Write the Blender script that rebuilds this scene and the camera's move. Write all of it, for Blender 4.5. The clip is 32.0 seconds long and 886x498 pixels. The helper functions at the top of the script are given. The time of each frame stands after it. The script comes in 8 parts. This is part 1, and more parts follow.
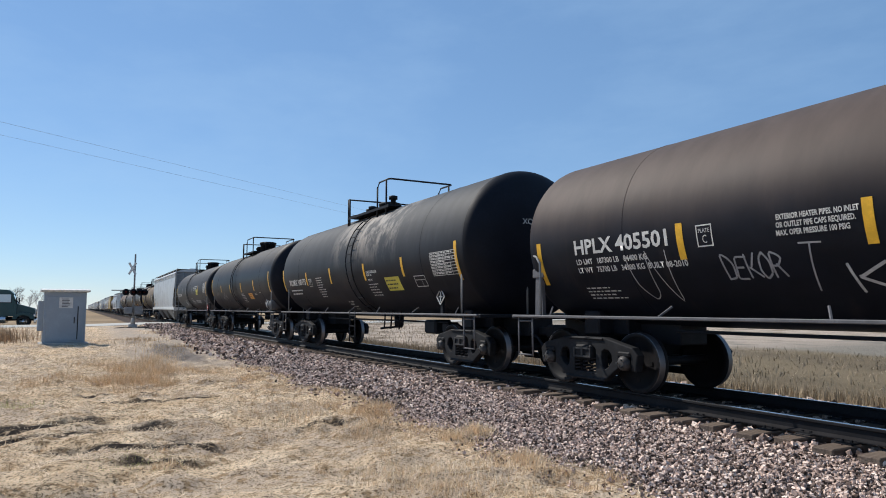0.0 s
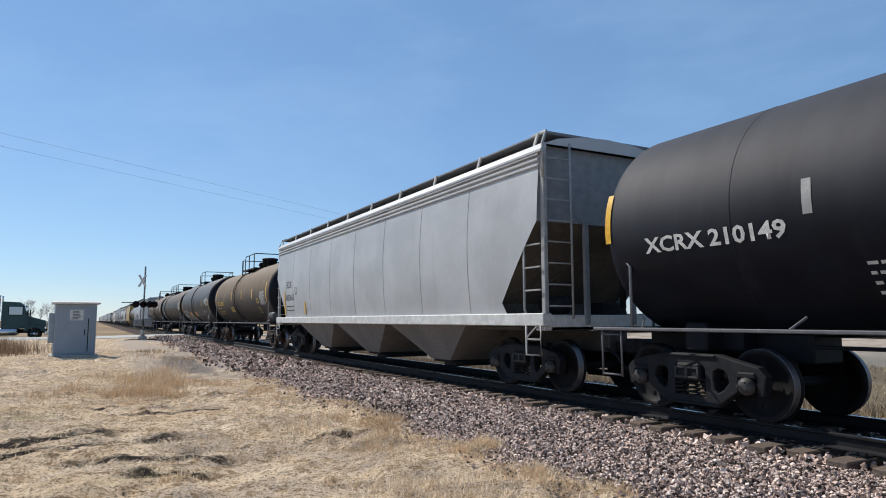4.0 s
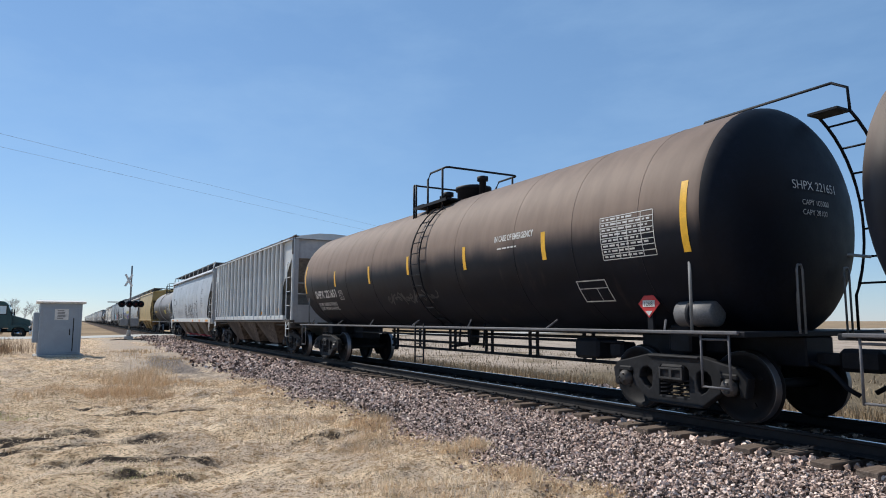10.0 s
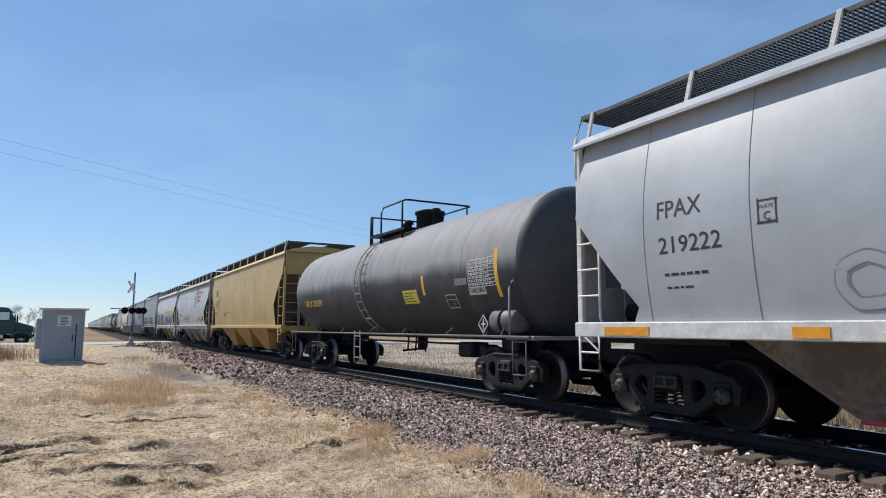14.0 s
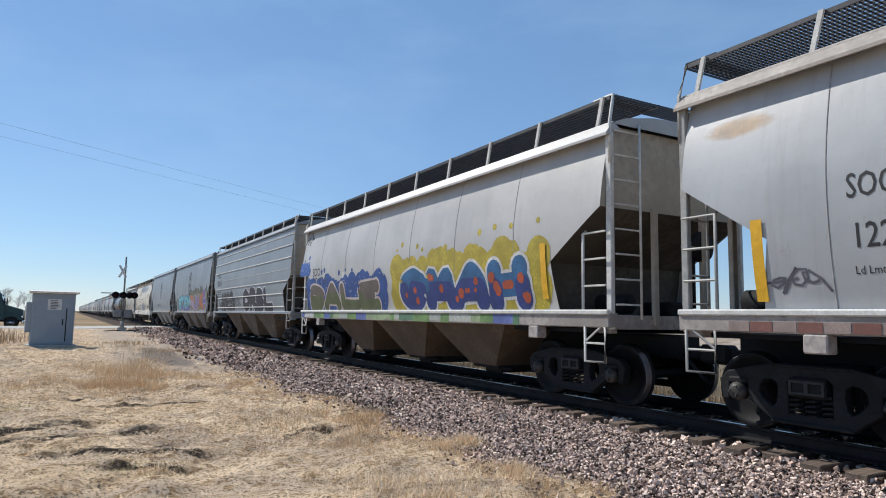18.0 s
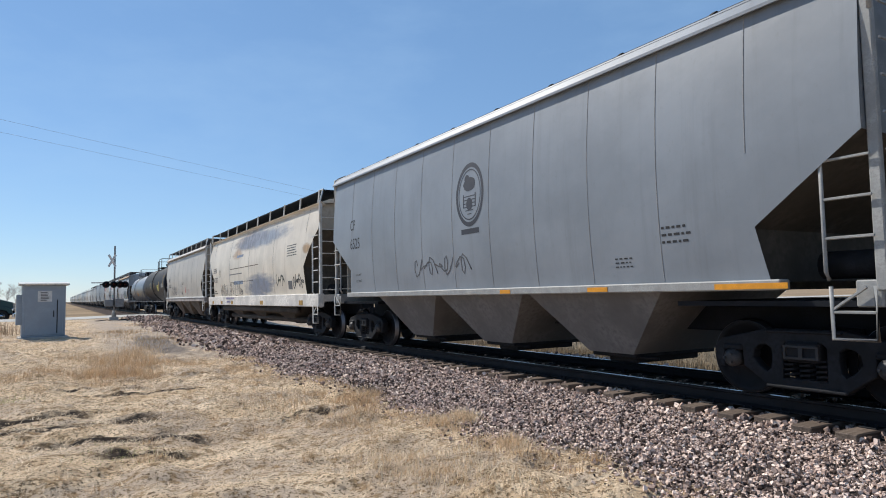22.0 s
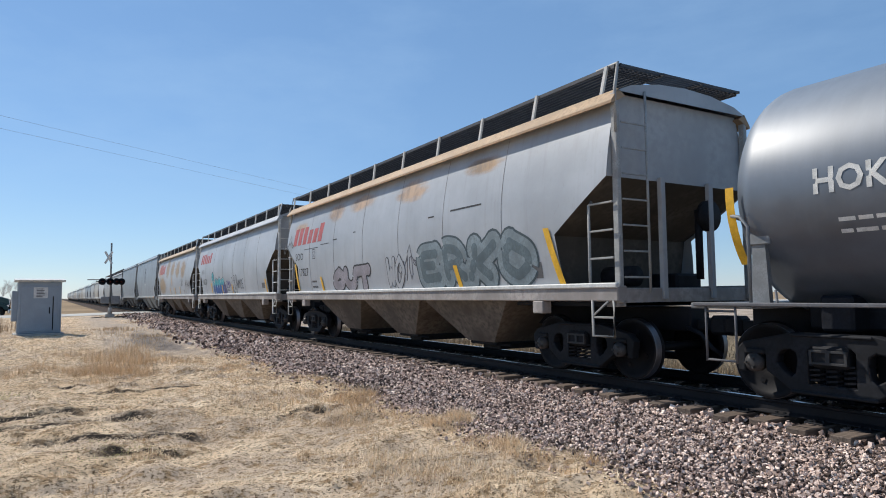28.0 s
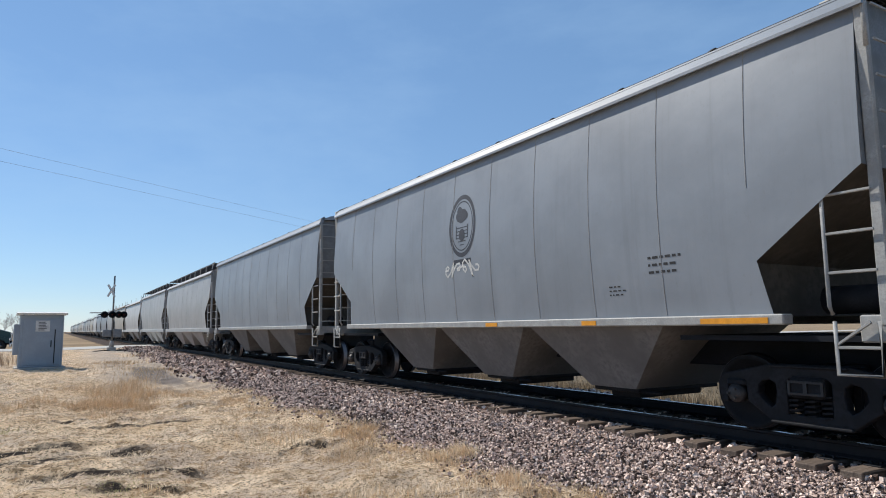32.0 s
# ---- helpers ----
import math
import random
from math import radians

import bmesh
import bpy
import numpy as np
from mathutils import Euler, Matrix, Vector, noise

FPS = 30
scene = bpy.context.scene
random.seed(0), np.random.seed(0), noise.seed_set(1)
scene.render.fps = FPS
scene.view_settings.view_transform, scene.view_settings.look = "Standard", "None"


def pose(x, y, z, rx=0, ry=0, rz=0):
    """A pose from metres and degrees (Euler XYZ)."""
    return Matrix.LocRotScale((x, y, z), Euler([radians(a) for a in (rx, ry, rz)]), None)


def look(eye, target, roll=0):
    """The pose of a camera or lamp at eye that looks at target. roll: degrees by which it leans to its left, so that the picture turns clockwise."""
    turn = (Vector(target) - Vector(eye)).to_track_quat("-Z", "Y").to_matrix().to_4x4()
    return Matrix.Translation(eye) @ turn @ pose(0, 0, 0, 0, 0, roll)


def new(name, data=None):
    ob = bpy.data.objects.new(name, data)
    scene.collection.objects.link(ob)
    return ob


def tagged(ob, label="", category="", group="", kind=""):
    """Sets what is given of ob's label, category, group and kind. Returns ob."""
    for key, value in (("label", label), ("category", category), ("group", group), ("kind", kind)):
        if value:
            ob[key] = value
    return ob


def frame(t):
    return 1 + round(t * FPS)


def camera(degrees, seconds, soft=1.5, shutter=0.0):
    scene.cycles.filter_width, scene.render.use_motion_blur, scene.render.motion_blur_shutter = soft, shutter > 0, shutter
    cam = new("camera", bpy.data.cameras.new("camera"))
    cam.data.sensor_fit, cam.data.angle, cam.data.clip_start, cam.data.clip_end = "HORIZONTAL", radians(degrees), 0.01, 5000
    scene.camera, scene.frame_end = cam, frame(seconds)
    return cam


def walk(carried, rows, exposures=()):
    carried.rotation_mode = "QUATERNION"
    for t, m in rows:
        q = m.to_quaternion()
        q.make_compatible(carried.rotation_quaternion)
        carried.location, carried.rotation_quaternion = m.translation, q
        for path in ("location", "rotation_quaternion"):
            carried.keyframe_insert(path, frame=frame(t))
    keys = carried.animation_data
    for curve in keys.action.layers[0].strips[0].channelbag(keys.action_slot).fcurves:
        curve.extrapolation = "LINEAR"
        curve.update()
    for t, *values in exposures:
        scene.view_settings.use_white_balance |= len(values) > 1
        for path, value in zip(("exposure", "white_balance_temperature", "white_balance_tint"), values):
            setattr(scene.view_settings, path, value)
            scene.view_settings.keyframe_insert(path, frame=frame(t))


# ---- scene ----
import functools

# The rail top is z = 0; the track runs along x, and the train goes towards +x.
LENS = 68.57
EYE = (0.0, 0.0, 1.30)
TRACK_Y = 8.30

cam = camera(LENS, 32.0, soft=1.0)


def aim(yaw, pitch, roll):
    """The camera's pose: yaw from -x towards +y, pitch up, roll to its left."""
    a, p = radians(yaw), radians(pitch)
    ahead = Vector((-math.cos(a) * math.cos(p), math.sin(a) * math.cos(p), math.sin(p)))
    return look(EYE, Vector(EYE) + ahead * 10, roll)


# seconds, yaw, pitch, roll
PATH = [
    (0, 28.98, 5.17, -0.09), (0.5, 28.83, 5.23, -0.22), (1, 28.59, 5.29, -0.27), (1.5, 28.36, 5.40, -0.32), (2, 28.19, 5.56, -0.35),
    (2.5, 28.11, 5.83, -0.19), (3, 28.15, 6.02, -0.19), (3.5, 28.20, 6.18, -0.16), (5.5, 28.40, 6.01, -0.32), (6, 28.28, 5.90, -0.39),
    (6.5, 28.09, 5.95, -0.24), (7, 28.01, 5.92, -0.31), (7.5, 28.05, 5.92, -0.31), (8, 28.27, 5.84, -0.37), (8.5, 28.57, 5.83, -0.30),
    (9, 28.83, 5.91, -0.24), (9.5, 29.07, 6.07, -0.09), (10, 29.22, 6.27, 0.04), (10.5, 29.27, 6.49, 0.20), (11, 29.27, 6.72, 0.26),
    (11.5, 29.23, 6.97, 0.29), (12, 29.21, 7.17, 0.27), (12.5, 29.14, 7.29, 0.26), (13, 29.11, 7.22, 0.18), (13.5, 29.09, 7.08, 0.14),
    (14, 28.98, 6.96, 0.28), (14.5, 28.99, 6.76, 0.11), (16.5, 29.82, 6.44, 1.11), (17, 29.83, 6.28, 1.15), (17.5, 29.74, 6.11, 1.06),
    (18, 29.62, 5.96, 0.98), (18.5, 29.56, 5.86, 1.00), (19, 29.57, 5.52, 0.70), (19.5, 29.71, 5.15, 0.59), (20, 29.96, 4.61, 0.42),
    (20.5, 30.19, 4.19, 0.23), (21, 30.42, 4.06, 0.15), (21.5, 30.46, 3.99, -0.43), (22, 30.44, 4.02, -1.06), (22.5, 30.74, 4.54, -0.70),
    (23, 30.97, 4.79, -0.49), (23.5, 31.09, 4.80, -0.52), (24, 31.06, 4.76, -0.40), (24.5, 30.89, 4.68, -0.19), (25, 30.70, 4.58, -0.17),
    (25.5, 30.51, 4.48, -0.19), (27.5, 30.63, 4.04, -0.69), (28, 30.68, 4.01, -0.56), (28.5, 30.67, 4.17, -0.33), (29, 30.53, 4.39, -0.16),
    (29.5, 30.43, 4.74, -0.12), (30, 30.49, 5.22, -0.01), (30.5, 30.69, 5.72, -0.08), (31, 30.88, 6.31, -0.08), (31.5, 30.82, 6.72, -0.35),
    (32, 30.47, 6.85, -0.68),
]
walk(cam, [(t, aim(a, p, r)) for t, a, p, r in PATH])

# ---- light ----
SUN_WAY = Vector((-2.0, -0.95, 2.2)).normalized()
world = bpy.data.worlds.new("sky")
scene.world = world
world.use_nodes = True
wn, wl = world.node_tree.nodes, world.node_tree.links
sky = wn.new("ShaderNodeTexSky")
sky.sky_type = "NISHITA"
sky.sun_disc = False
sky.sun_elevation = math.asin(SUN_WAY.z)
sky.sun_rotation = math.atan2(SUN_WAY.x, SUN_WAY.y)
sky.altitude, sky.air_density, sky.dust_density, sky.ozone_density = 300, 1.0, 0.0, 4.0
# thin spring haze evens the clear sky out
haze = wn.new("ShaderNodeMix")
haze.data_type = "RGBA"
haze.inputs[0].default_value = 0.45
haze.inputs[7].default_value = (1.75, 3.45, 6.1, 1.0)
wl.new(sky.outputs[0], haze.inputs[6])
# faint cirrus veils
way = wn.new("ShaderNodeTexCoord")
drawn = wn.new("ShaderNodeMapping")
drawn.inputs["Scale"].default_value = (1.6, 2.6, 7.0)
drawn.inputs["Rotation"].default_value = (0.25, 0.2, 0.4)
veil = wn.new("ShaderNodeTexNoise")
veil.inputs["Scale"].default_value, veil.inputs["Detail"].default_value, veil.inputs["Roughness"].default_value = 1.6, 7.0, 0.6
thin = wn.new("ShaderNodeMapRange")
thin.inputs["From Min"].default_value, thin.inputs["From Max"].default_value, thin.inputs["To Max"].default_value = 0.42, 0.78, 0.22
cirrus = wn.new("ShaderNodeMix")
cirrus.data_type = "RGBA"
cirrus.inputs[7].default_value = (3.7, 5.5, 7.7, 1.0)
wl.new(way.outputs["Generated"], drawn.inputs[0])
wl.new(drawn.outputs[0], veil.inputs["Vector"])
wl.new(veil.outputs["Fac"], thin.inputs["Value"])
wl.new(thin.outputs[0], cirrus.inputs[0])
wl.new(haze.outputs[2], cirrus.inputs[6])
wl.new(cirrus.outputs[2], wn["Background"].inputs[0])
wn["Background"].inputs[1].default_value = 0.121
sun = new("sun", bpy.data.lights.new("sun", "SUN"))
sun.data.energy, sun.data.angle, sun.data.color = 4.95, radians(0.53), (1.0, 0.95, 0.87)
sun.matrix_world = look((0, 0, 60), Vector((0, 0, 60)) - SUN_WAY)
scene.view_settings.exposure = 0.0


# ---- materials ----
def sock(node, name, value):
    node.inputs[name].default_value = value


class Nodes:
    """A node material with a few shorthands."""

    def __init__(self, name):
        self.mat = bpy.data.materials.new(name)
        self.mat.use_nodes = True
        self.n, self.l = self.mat.node_tree.nodes, self.mat.node_tree.links
        self.bsdf = self.n["Principled BSDF"]
        self.where = self.n.new("ShaderNodeTexCoord").outputs["Object"]

    def put(self, a, b):
        self.l.new(a, b)

    def noise(self, scale, detail=4.0, rough=0.6, stretch=None, shift=0.0):
        t = self.n.new("ShaderNodeTexNoise")
        sock(t, "Scale", scale), sock(t, "Detail", detail), sock(t, "Roughness", rough)
        src = self.where
        if stretch or shift:
            m = self.n.new("ShaderNodeMapping")
            sock(m, "Scale", stretch or (1, 1, 1)), sock(m, "Location", (shift, shift * 0.7, shift * 0.3))
            self.put(src, m.inputs[0])
            src = m.outputs[0]
        self.put(src, t.inputs["Vector"])
        return t.outputs["Fac"]

    def ramp(self, fac, lo, hi):
        r = self.n.new("ShaderNodeMapRange")
        r.interpolation_type = "SMOOTHSTEP"
        sock(r, "From Min", lo), sock(r, "From Max", hi)
        self.put(fac, r.inputs["Value"])
        return r.outputs[0]

    def mix(self, fac, a, b):
        m = self.n.new("ShaderNodeMix")
        m.data_type = "RGBA"
        for s, v in ((m.inputs[0], fac), (m.inputs[6], a), (m.inputs[7], b)):
            if isinstance(v, tuple):
                s.default_value = (*v, 1.0) if len(v) == 3 else v
            elif isinstance(v, float):
                s.default_value = v
            else:
                self.put(v, s)
        return m.outputs[2]

    def math(self, op, a, b):
        m = self.n.new("ShaderNodeMath")
        m.operation = op
        for s, v in zip(m.inputs, (a, b)):
            if isinstance(v, (int, float)):
                s.default_value = v
            else:
                self.put(v, s)
        return m.outputs[0]

    def axis(self, i):
        s = self.n.new("ShaderNodeSeparateXYZ")
        self.put(self.where, s.inputs[0])
        return s.outputs[i]

    def random(self):
        return self.n.new("ShaderNodeObjectInfo").outputs["Random"]

    def island(self):
        return self.n.new("ShaderNodeNewGeometry").outputs["Random Per Island"]

    def bump(self, fac, strength=0.3, distance=0.01):
        b = self.n.new("ShaderNodeBump")
        sock(b, "Strength", strength), sock(b, "Distance", distance)
        self.put(fac, b.inputs["Height"])
        self.put(b.outputs[0], self.bsdf.inputs["Normal"])

    def matt(self):
        """No sheen at grazing angles: soil, straw, broken stone."""
        sock(self.bsdf, "Specular IOR Level", 0.03)
        return self

    def done(self, color, rough=0.6, metal=0.0):
        for s, v in ((self.bsdf.inputs["Base Color"], color), (self.bsdf.inputs["Roughness"], rough), (self.bsdf.inputs["Metallic"], metal)):
            if isinstance(v, tuple):
                s.default_value = (*v, 1.0)
            elif isinstance(v, (int, float)):
                s.default_value = v
            else:
                self.put(v, s)
        return self.mat


def dull(c, k):
    return tuple(x * k for x in c)


def plain(name, color, rough=0.6, metal=0.0, vary=0.25, scale=6.0, bump=0.15, gloss=0.4):
    """Paint or metal with blotches, fine grain and a little relief."""
    m = Nodes(name)
    a = m.mix(m.ramp(m.noise(scale), 0.3, 0.7), dull(color, 1 - vary), dull(color, 1 + vary * 0.5))
    b = m.mix(m.ramp(m.noise(scale * 9, 2), 0.35, 0.75), a, dull(color, 1 - vary * 0.8))
    m.bump(m.noise(scale * 12, 3), bump, 0.004)
    sock(m.bsdf, "Specular IOR Level", gloss)
    return m.done(b, m.math("ADD", m.math("MULTIPLY", m.noise(scale * 2), 0.25), rough - 0.12), metal)


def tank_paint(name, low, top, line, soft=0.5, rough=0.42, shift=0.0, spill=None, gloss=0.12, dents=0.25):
    """Black or grey tank paint, upper half dusted and painted sunlit, lower half painted shaded, streaks running down.
    """
    m = Nodes(name)
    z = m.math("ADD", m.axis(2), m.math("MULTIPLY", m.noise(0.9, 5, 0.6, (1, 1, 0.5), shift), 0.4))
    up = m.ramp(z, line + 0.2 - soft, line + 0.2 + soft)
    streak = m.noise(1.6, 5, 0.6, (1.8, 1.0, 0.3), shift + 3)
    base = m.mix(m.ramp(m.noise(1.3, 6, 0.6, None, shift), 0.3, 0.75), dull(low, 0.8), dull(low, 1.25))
    lit_dust = m.mix(m.ramp(streak, 0.3, 0.72), dull(top, 0.86), dull(top, 1.08))
    col = m.mix(up, base, lit_dust)
    col = m.mix(m.math("MULTIPLY", m.ramp(streak, 0.56, 0.8), 0.2), col, dull(top, 0.9))
    if spill:
        x0, w, tone = spill
        near = m.ramp(m.math("ABSOLUTE", m.math("SUBTRACT", m.axis(0), x0), 0), w, w * 0.3)
        near = m.math("MULTIPLY", near, m.ramp(m.noise(1.7, 7, 0.7, (1, 1, 0.4), shift + 9), 0.44, 0.62))
        col = m.mix(m.math("MULTIPLY", near, m.ramp(m.axis(2), 2.3, 3.4)), col, tone)
    m.bump(m.noise(0.8, 3), dents, 0.03)
    sock(m.bsdf, "Specular IOR Level", gloss)
    return m.done(col, m.math("ADD", m.math("MULTIPLY", up, 0.2), rough), 0.0)


def hopper_paint(name, color, grime=(0.16, 0.14, 0.12), dirt=0.35, rust=None, rust_lo=0.6, shift=0.0, rough=0.55, spots=()):
    """Faded hopper paint: wide blotches, thin vertical runs and, on old cars, rust breaking through."""
    m = Nodes(name)
    base = m.mix(m.ramp(m.noise(0.7, 5, 0.6, None, shift), 0.3, 0.7), dull(color, 0.86), dull(color, 1.07))
    runs = m.noise(1.6, 6, 0.7, (3.2, 1.0, 0.16), shift + 2)
    col = m.mix(m.math("MULTIPLY", m.ramp(runs, 0.48, 0.85), dirt), base, grime)
    col = m.mix(m.math("MULTIPLY", m.ramp(m.noise(14, 4, 0.7, (1, 1, 0.6), shift), 0.58, 0.75), dirt * 0.6), col, dull(grime, 1.3))
    if rust:
        spot = m.ramp(m.noise(0.42, 6, 0.68, (1.5, 1, 0.75), shift + 5), rust_lo, rust_lo + 0.16)
        col = m.mix(m.math("MULTIPLY", spot, 0.85), col, m.mix(m.noise(5, 5), dull(rust, 0.7), dull(rust, 1.25)))
    for x, z, rx, rz, tone in spots:
        u = m.math("DIVIDE", m.math("SUBTRACT", m.axis(0), x), rx)
        w = m.math("DIVIDE", m.math("SUBTRACT", m.axis(2), z), rz)
        far = m.math("ADD", m.math("MULTIPLY", u, u), m.math("MULTIPLY", w, w))
        far = m.math("ADD", far, m.math("MULTIPLY", m.noise(2.2, 6, 0.7, (0.5, 1, 2.2), shift + x), 1.6))
        col = m.mix(m.math("MULTIPLY", m.ramp(far, 1.75, 0.9), 0.82), col, m.mix(m.ramp(m.noise(3.5, 6, 0.7, (1, 1, 0.5), shift), 0.35, 0.65), dull(tone, 0.6), dull(tone, 1.2)))
    m.bump(m.noise(0.9, 4), 0.3, 0.03)
    sock(m.bsdf, "Specular IOR Level", 0.55)
    return m.done(col, rough - 0.1)


BLACK_STEEL = plain("black_steel", (0.013, 0.015, 0.0205), 0.6, 0.0, 0.4, gloss=0.15)
DARK_IRON = plain("dark_iron", (0.0175, 0.018, 0.021), 0.65, 0.0, 0.45, gloss=0.15)
FRAME_IRON = plain("dusty_frame_iron", (0.019, 0.02, 0.0235), 0.7, 0.0, 0.55, 2.5, gloss=0.2)
WHEEL = plain("wheel_iron", (0.0135, 0.013, 0.015), 0.6, 0.0, 0.45, gloss=0.15)
WHEEL_RUST = plain("rusty_wheel_iron", (0.06, 0.036, 0.026), 0.65, 0.0, 0.45, gloss=0.25)
TREAD = plain("worn_steel", (0.2, 0.2, 0.215), 0.45, 1.0, 0.2)
RAIL_STEEL = plain("rail_steel", (0.02, 0.019, 0.021), 0.6, 0.0, 0.35, 3.0, gloss=0.15)
RAIL_TOP = plain("polished_rail", (0.5, 0.5, 0.53), 0.28, 1.0, 0.12, 3.0)
GREY_PAINT = plain("grey_paint", (0.2, 0.21, 0.22), 0.55)
PALE_PAINT = plain("pale_paint", (0.33, 0.33, 0.32), 0.55)
WHITE_PAINT = plain("white_paint", (0.6, 0.6, 0.58), 0.55, 0.0, 0.25)
WHITE_MARK = plain("white_stencil", (0.62, 0.62, 0.6), 0.6, 0.0, 0.3, 9.0)
FAINT_MARK = plain("faded_stencil", (0.16, 0.16, 0.16), 0.6, 0.0, 0.4, 9.0)
BLACK_MARK = plain("black_stencil", (0.025, 0.025, 0.028), 0.6, 0.0, 0.3, 9.0)
DUSTY_MARK = plain("greyed_stencil", (0.12, 0.12, 0.125), 0.6, 0.0, 0.3, 9.0)
YELLOW = plain("yellow_reflector", (0.75, 0.42, 0.03), 0.4, 0.0, 0.2, 9.0)
ORANGE = plain("orange_label", (0.72, 0.3, 0.02), 0.45, 0.0, 0.2, 9.0)
PALE_YELLOW = plain("pale_yellow_label", (0.62, 0.55, 0.08), 0.5, 0.0, 0.2, 9.0)
MARK_YELLOW = plain("yellow_stencil", (0.6, 0.42, 0.06), 0.55, 0.0, 0.3, 9.0)
RED = plain("red_placard", (0.5, 0.03, 0.03), 0.45, 0.0, 0.15, 9.0)
FADED_RED = plain("faded_red_lettering", (0.42, 0.09, 0.09), 0.6, 0.0, 0.35, 5.0)
RAIL_GREY = plain("grey_side_rail", (0.13, 0.13, 0.14), 0.6, gloss=0.2)
RESERVOIR = plain("grey_reservoir_paint", (0.12, 0.12, 0.125), 0.55, 0.0, 0.3, 4.0)
RIB_PALE = plain("chalky_rib_paint", (0.5, 0.5, 0.49), 0.6, 0.0, 0.25, 3.0)
SEAM_GREY = plain("seam_shadow_grey", (0.3, 0.3, 0.3), 0.7, 0.0, 0.3, gloss=0.1)
SILL_GRIME = plain("grimy_sill_paint", (0.36, 0.33, 0.31), 0.7, 0.0, 0.35, 1.2, gloss=0.1)
# dark tone that holds the shade of the hopper end notches
SLOPE_SHADE = plain("slope_sheet_grime", (0.11, 0.098, 0.085), 0.85, 0.0, 0.35, 1.2, gloss=0.05)
MESH_DARK = plain("grating_steel", (0.07, 0.07, 0.075), 0.5, 0.3, 0.3)


# ---- mesh helpers ----
class Geo:
    """Collects vertices and faces for one part."""

    def __init__(self):
        self.v, self.f, self.m, self.s = [], [], [], []

    def add(self, verts, faces, mi=0, smooth=False):
        o = len(self.v)
        self.v.extend(verts)
        self.f.extend([tuple(i + o for i in f) for f in faces])
        self.m.extend([mi] * len(faces))
        self.s.extend([smooth] * len(faces))
        return self

    def box(self, x0, x1, y0, y1, z0, z1, b=0.0, mi=0):
        if b <= 0:
            vs = [(x, y, z) for x in (x0, x1) for y in (y0, y1) for z in (z0, z1)]
            return self.add(vs, [(0, 1, 3, 2), (4, 6, 7, 5), (0, 4, 5, 1), (2, 3, 7, 6), (0, 2, 6, 4), (1, 5, 7, 3)], mi)
        c, h = [(x0 + x1) / 2, (y0 + y1) / 2, (z0 + z1) / 2], [(x1 - x0) / 2, (y1 - y0) / 2, (z1 - z0) / 2]
        b = min(b, min(h) * 0.9)
        vs, ids = [], {}
        for sx in (-1, 1):
            for sy in (-1, 1):
                for sz in (-1, 1):
                    s = (sx, sy, sz)
                    for k in range(3):
                        ids[s, k] = len(vs)
                        vs.append(tuple(c[i] + s[i] * (h[i] - (0 if i == k else b)) for i in range(3)))
        fs = []
        for k in range(3):
            i, j = [a for a in range(3) if a != k]
            for sg in (-1, 1):
                ring = []
                for a, d in ((-1, -1), (1, -1), (1, 1), (-1, 1)):
                    s = [0, 0, 0]
                    s[k], s[i], s[j] = sg, a, d
                    ring.append(ids[tuple(s), k])
                fs.append(tuple(ring if (sg > 0) == (k != 1) else ring[::-1]))
        for k in range(3):
            i, j = [a for a in range(3) if a != k]
            for a in (-1, 1):
                for d in (-1, 1):
                    s0, s1 = [0, 0, 0], [0, 0, 0]
                    s0[k], s1[k] = -1, 1
                    s0[i] = s1[i] = a
                    s0[j] = s1[j] = d
                    s0, s1 = tuple(s0), tuple(s1)
                    fs.append((ids[s0, i], ids[s1, i], ids[s1, j], ids[s0, j]))
        for sx in (-1, 1):
            for sy in (-1, 1):
                for sz in (-1, 1):
                    fs.append(tuple(ids[(sx, sy, sz), k] for k in range(3)))
        return self.add(vs, fs, mi)

    def prism(self, poly, y0, y1, mi=0):
        """A polygon in x and z, extruded in y."""
        n = len(poly)
        vs = [(x, y0, z) for x, z in poly] + [(x, y1, z) for x, z in poly]
        fs = [tuple(range(n)), tuple(range(2 * n - 1, n - 1, -1))] + [(i, n + i, n + (i + 1) % n, (i + 1) % n) for i in range(n)]
        return self.add(vs, fs, mi)

    def tube(self, pts, r, n=6, closed=False, mi=0):
        pts = [Vector(p) for p in pts]
        k = len(pts)
        vs, fs = [], []
        for i, p in enumerate(pts):
            a = pts[(i - 1) % k] if closed or i else p
            b = pts[(i + 1) % k] if closed or i < k - 1 else p
            d = (b - a).normalized()
            u = d.cross(Vector((0, 0, 1)) if abs(d.z) < 0.9 else Vector((1, 0, 0))).normalized()
            w = d.cross(u)
            for j in range(n):
                t = 2 * math.pi * (j + 0.5) / n
                vs.append(tuple(p + r * (math.cos(t) * u + math.sin(t) * w)))
        for i in range(k if closed else k - 1):
            for j in range(n):
                a, b = i * n, ((i + 1) % k) * n
                fs.append((a + j, a + (j + 1) % n, b + (j + 1) % n, b + j))
        if not closed:
            fs += [tuple(range(n))[::-1], tuple((k - 1) * n + j for j in range(n))]
        return self.add(vs, fs, mi, n > 5)

    def bar(self, a, b, r, n=6, mi=0):
        return self.tube([a, b], r, n, mi=mi)

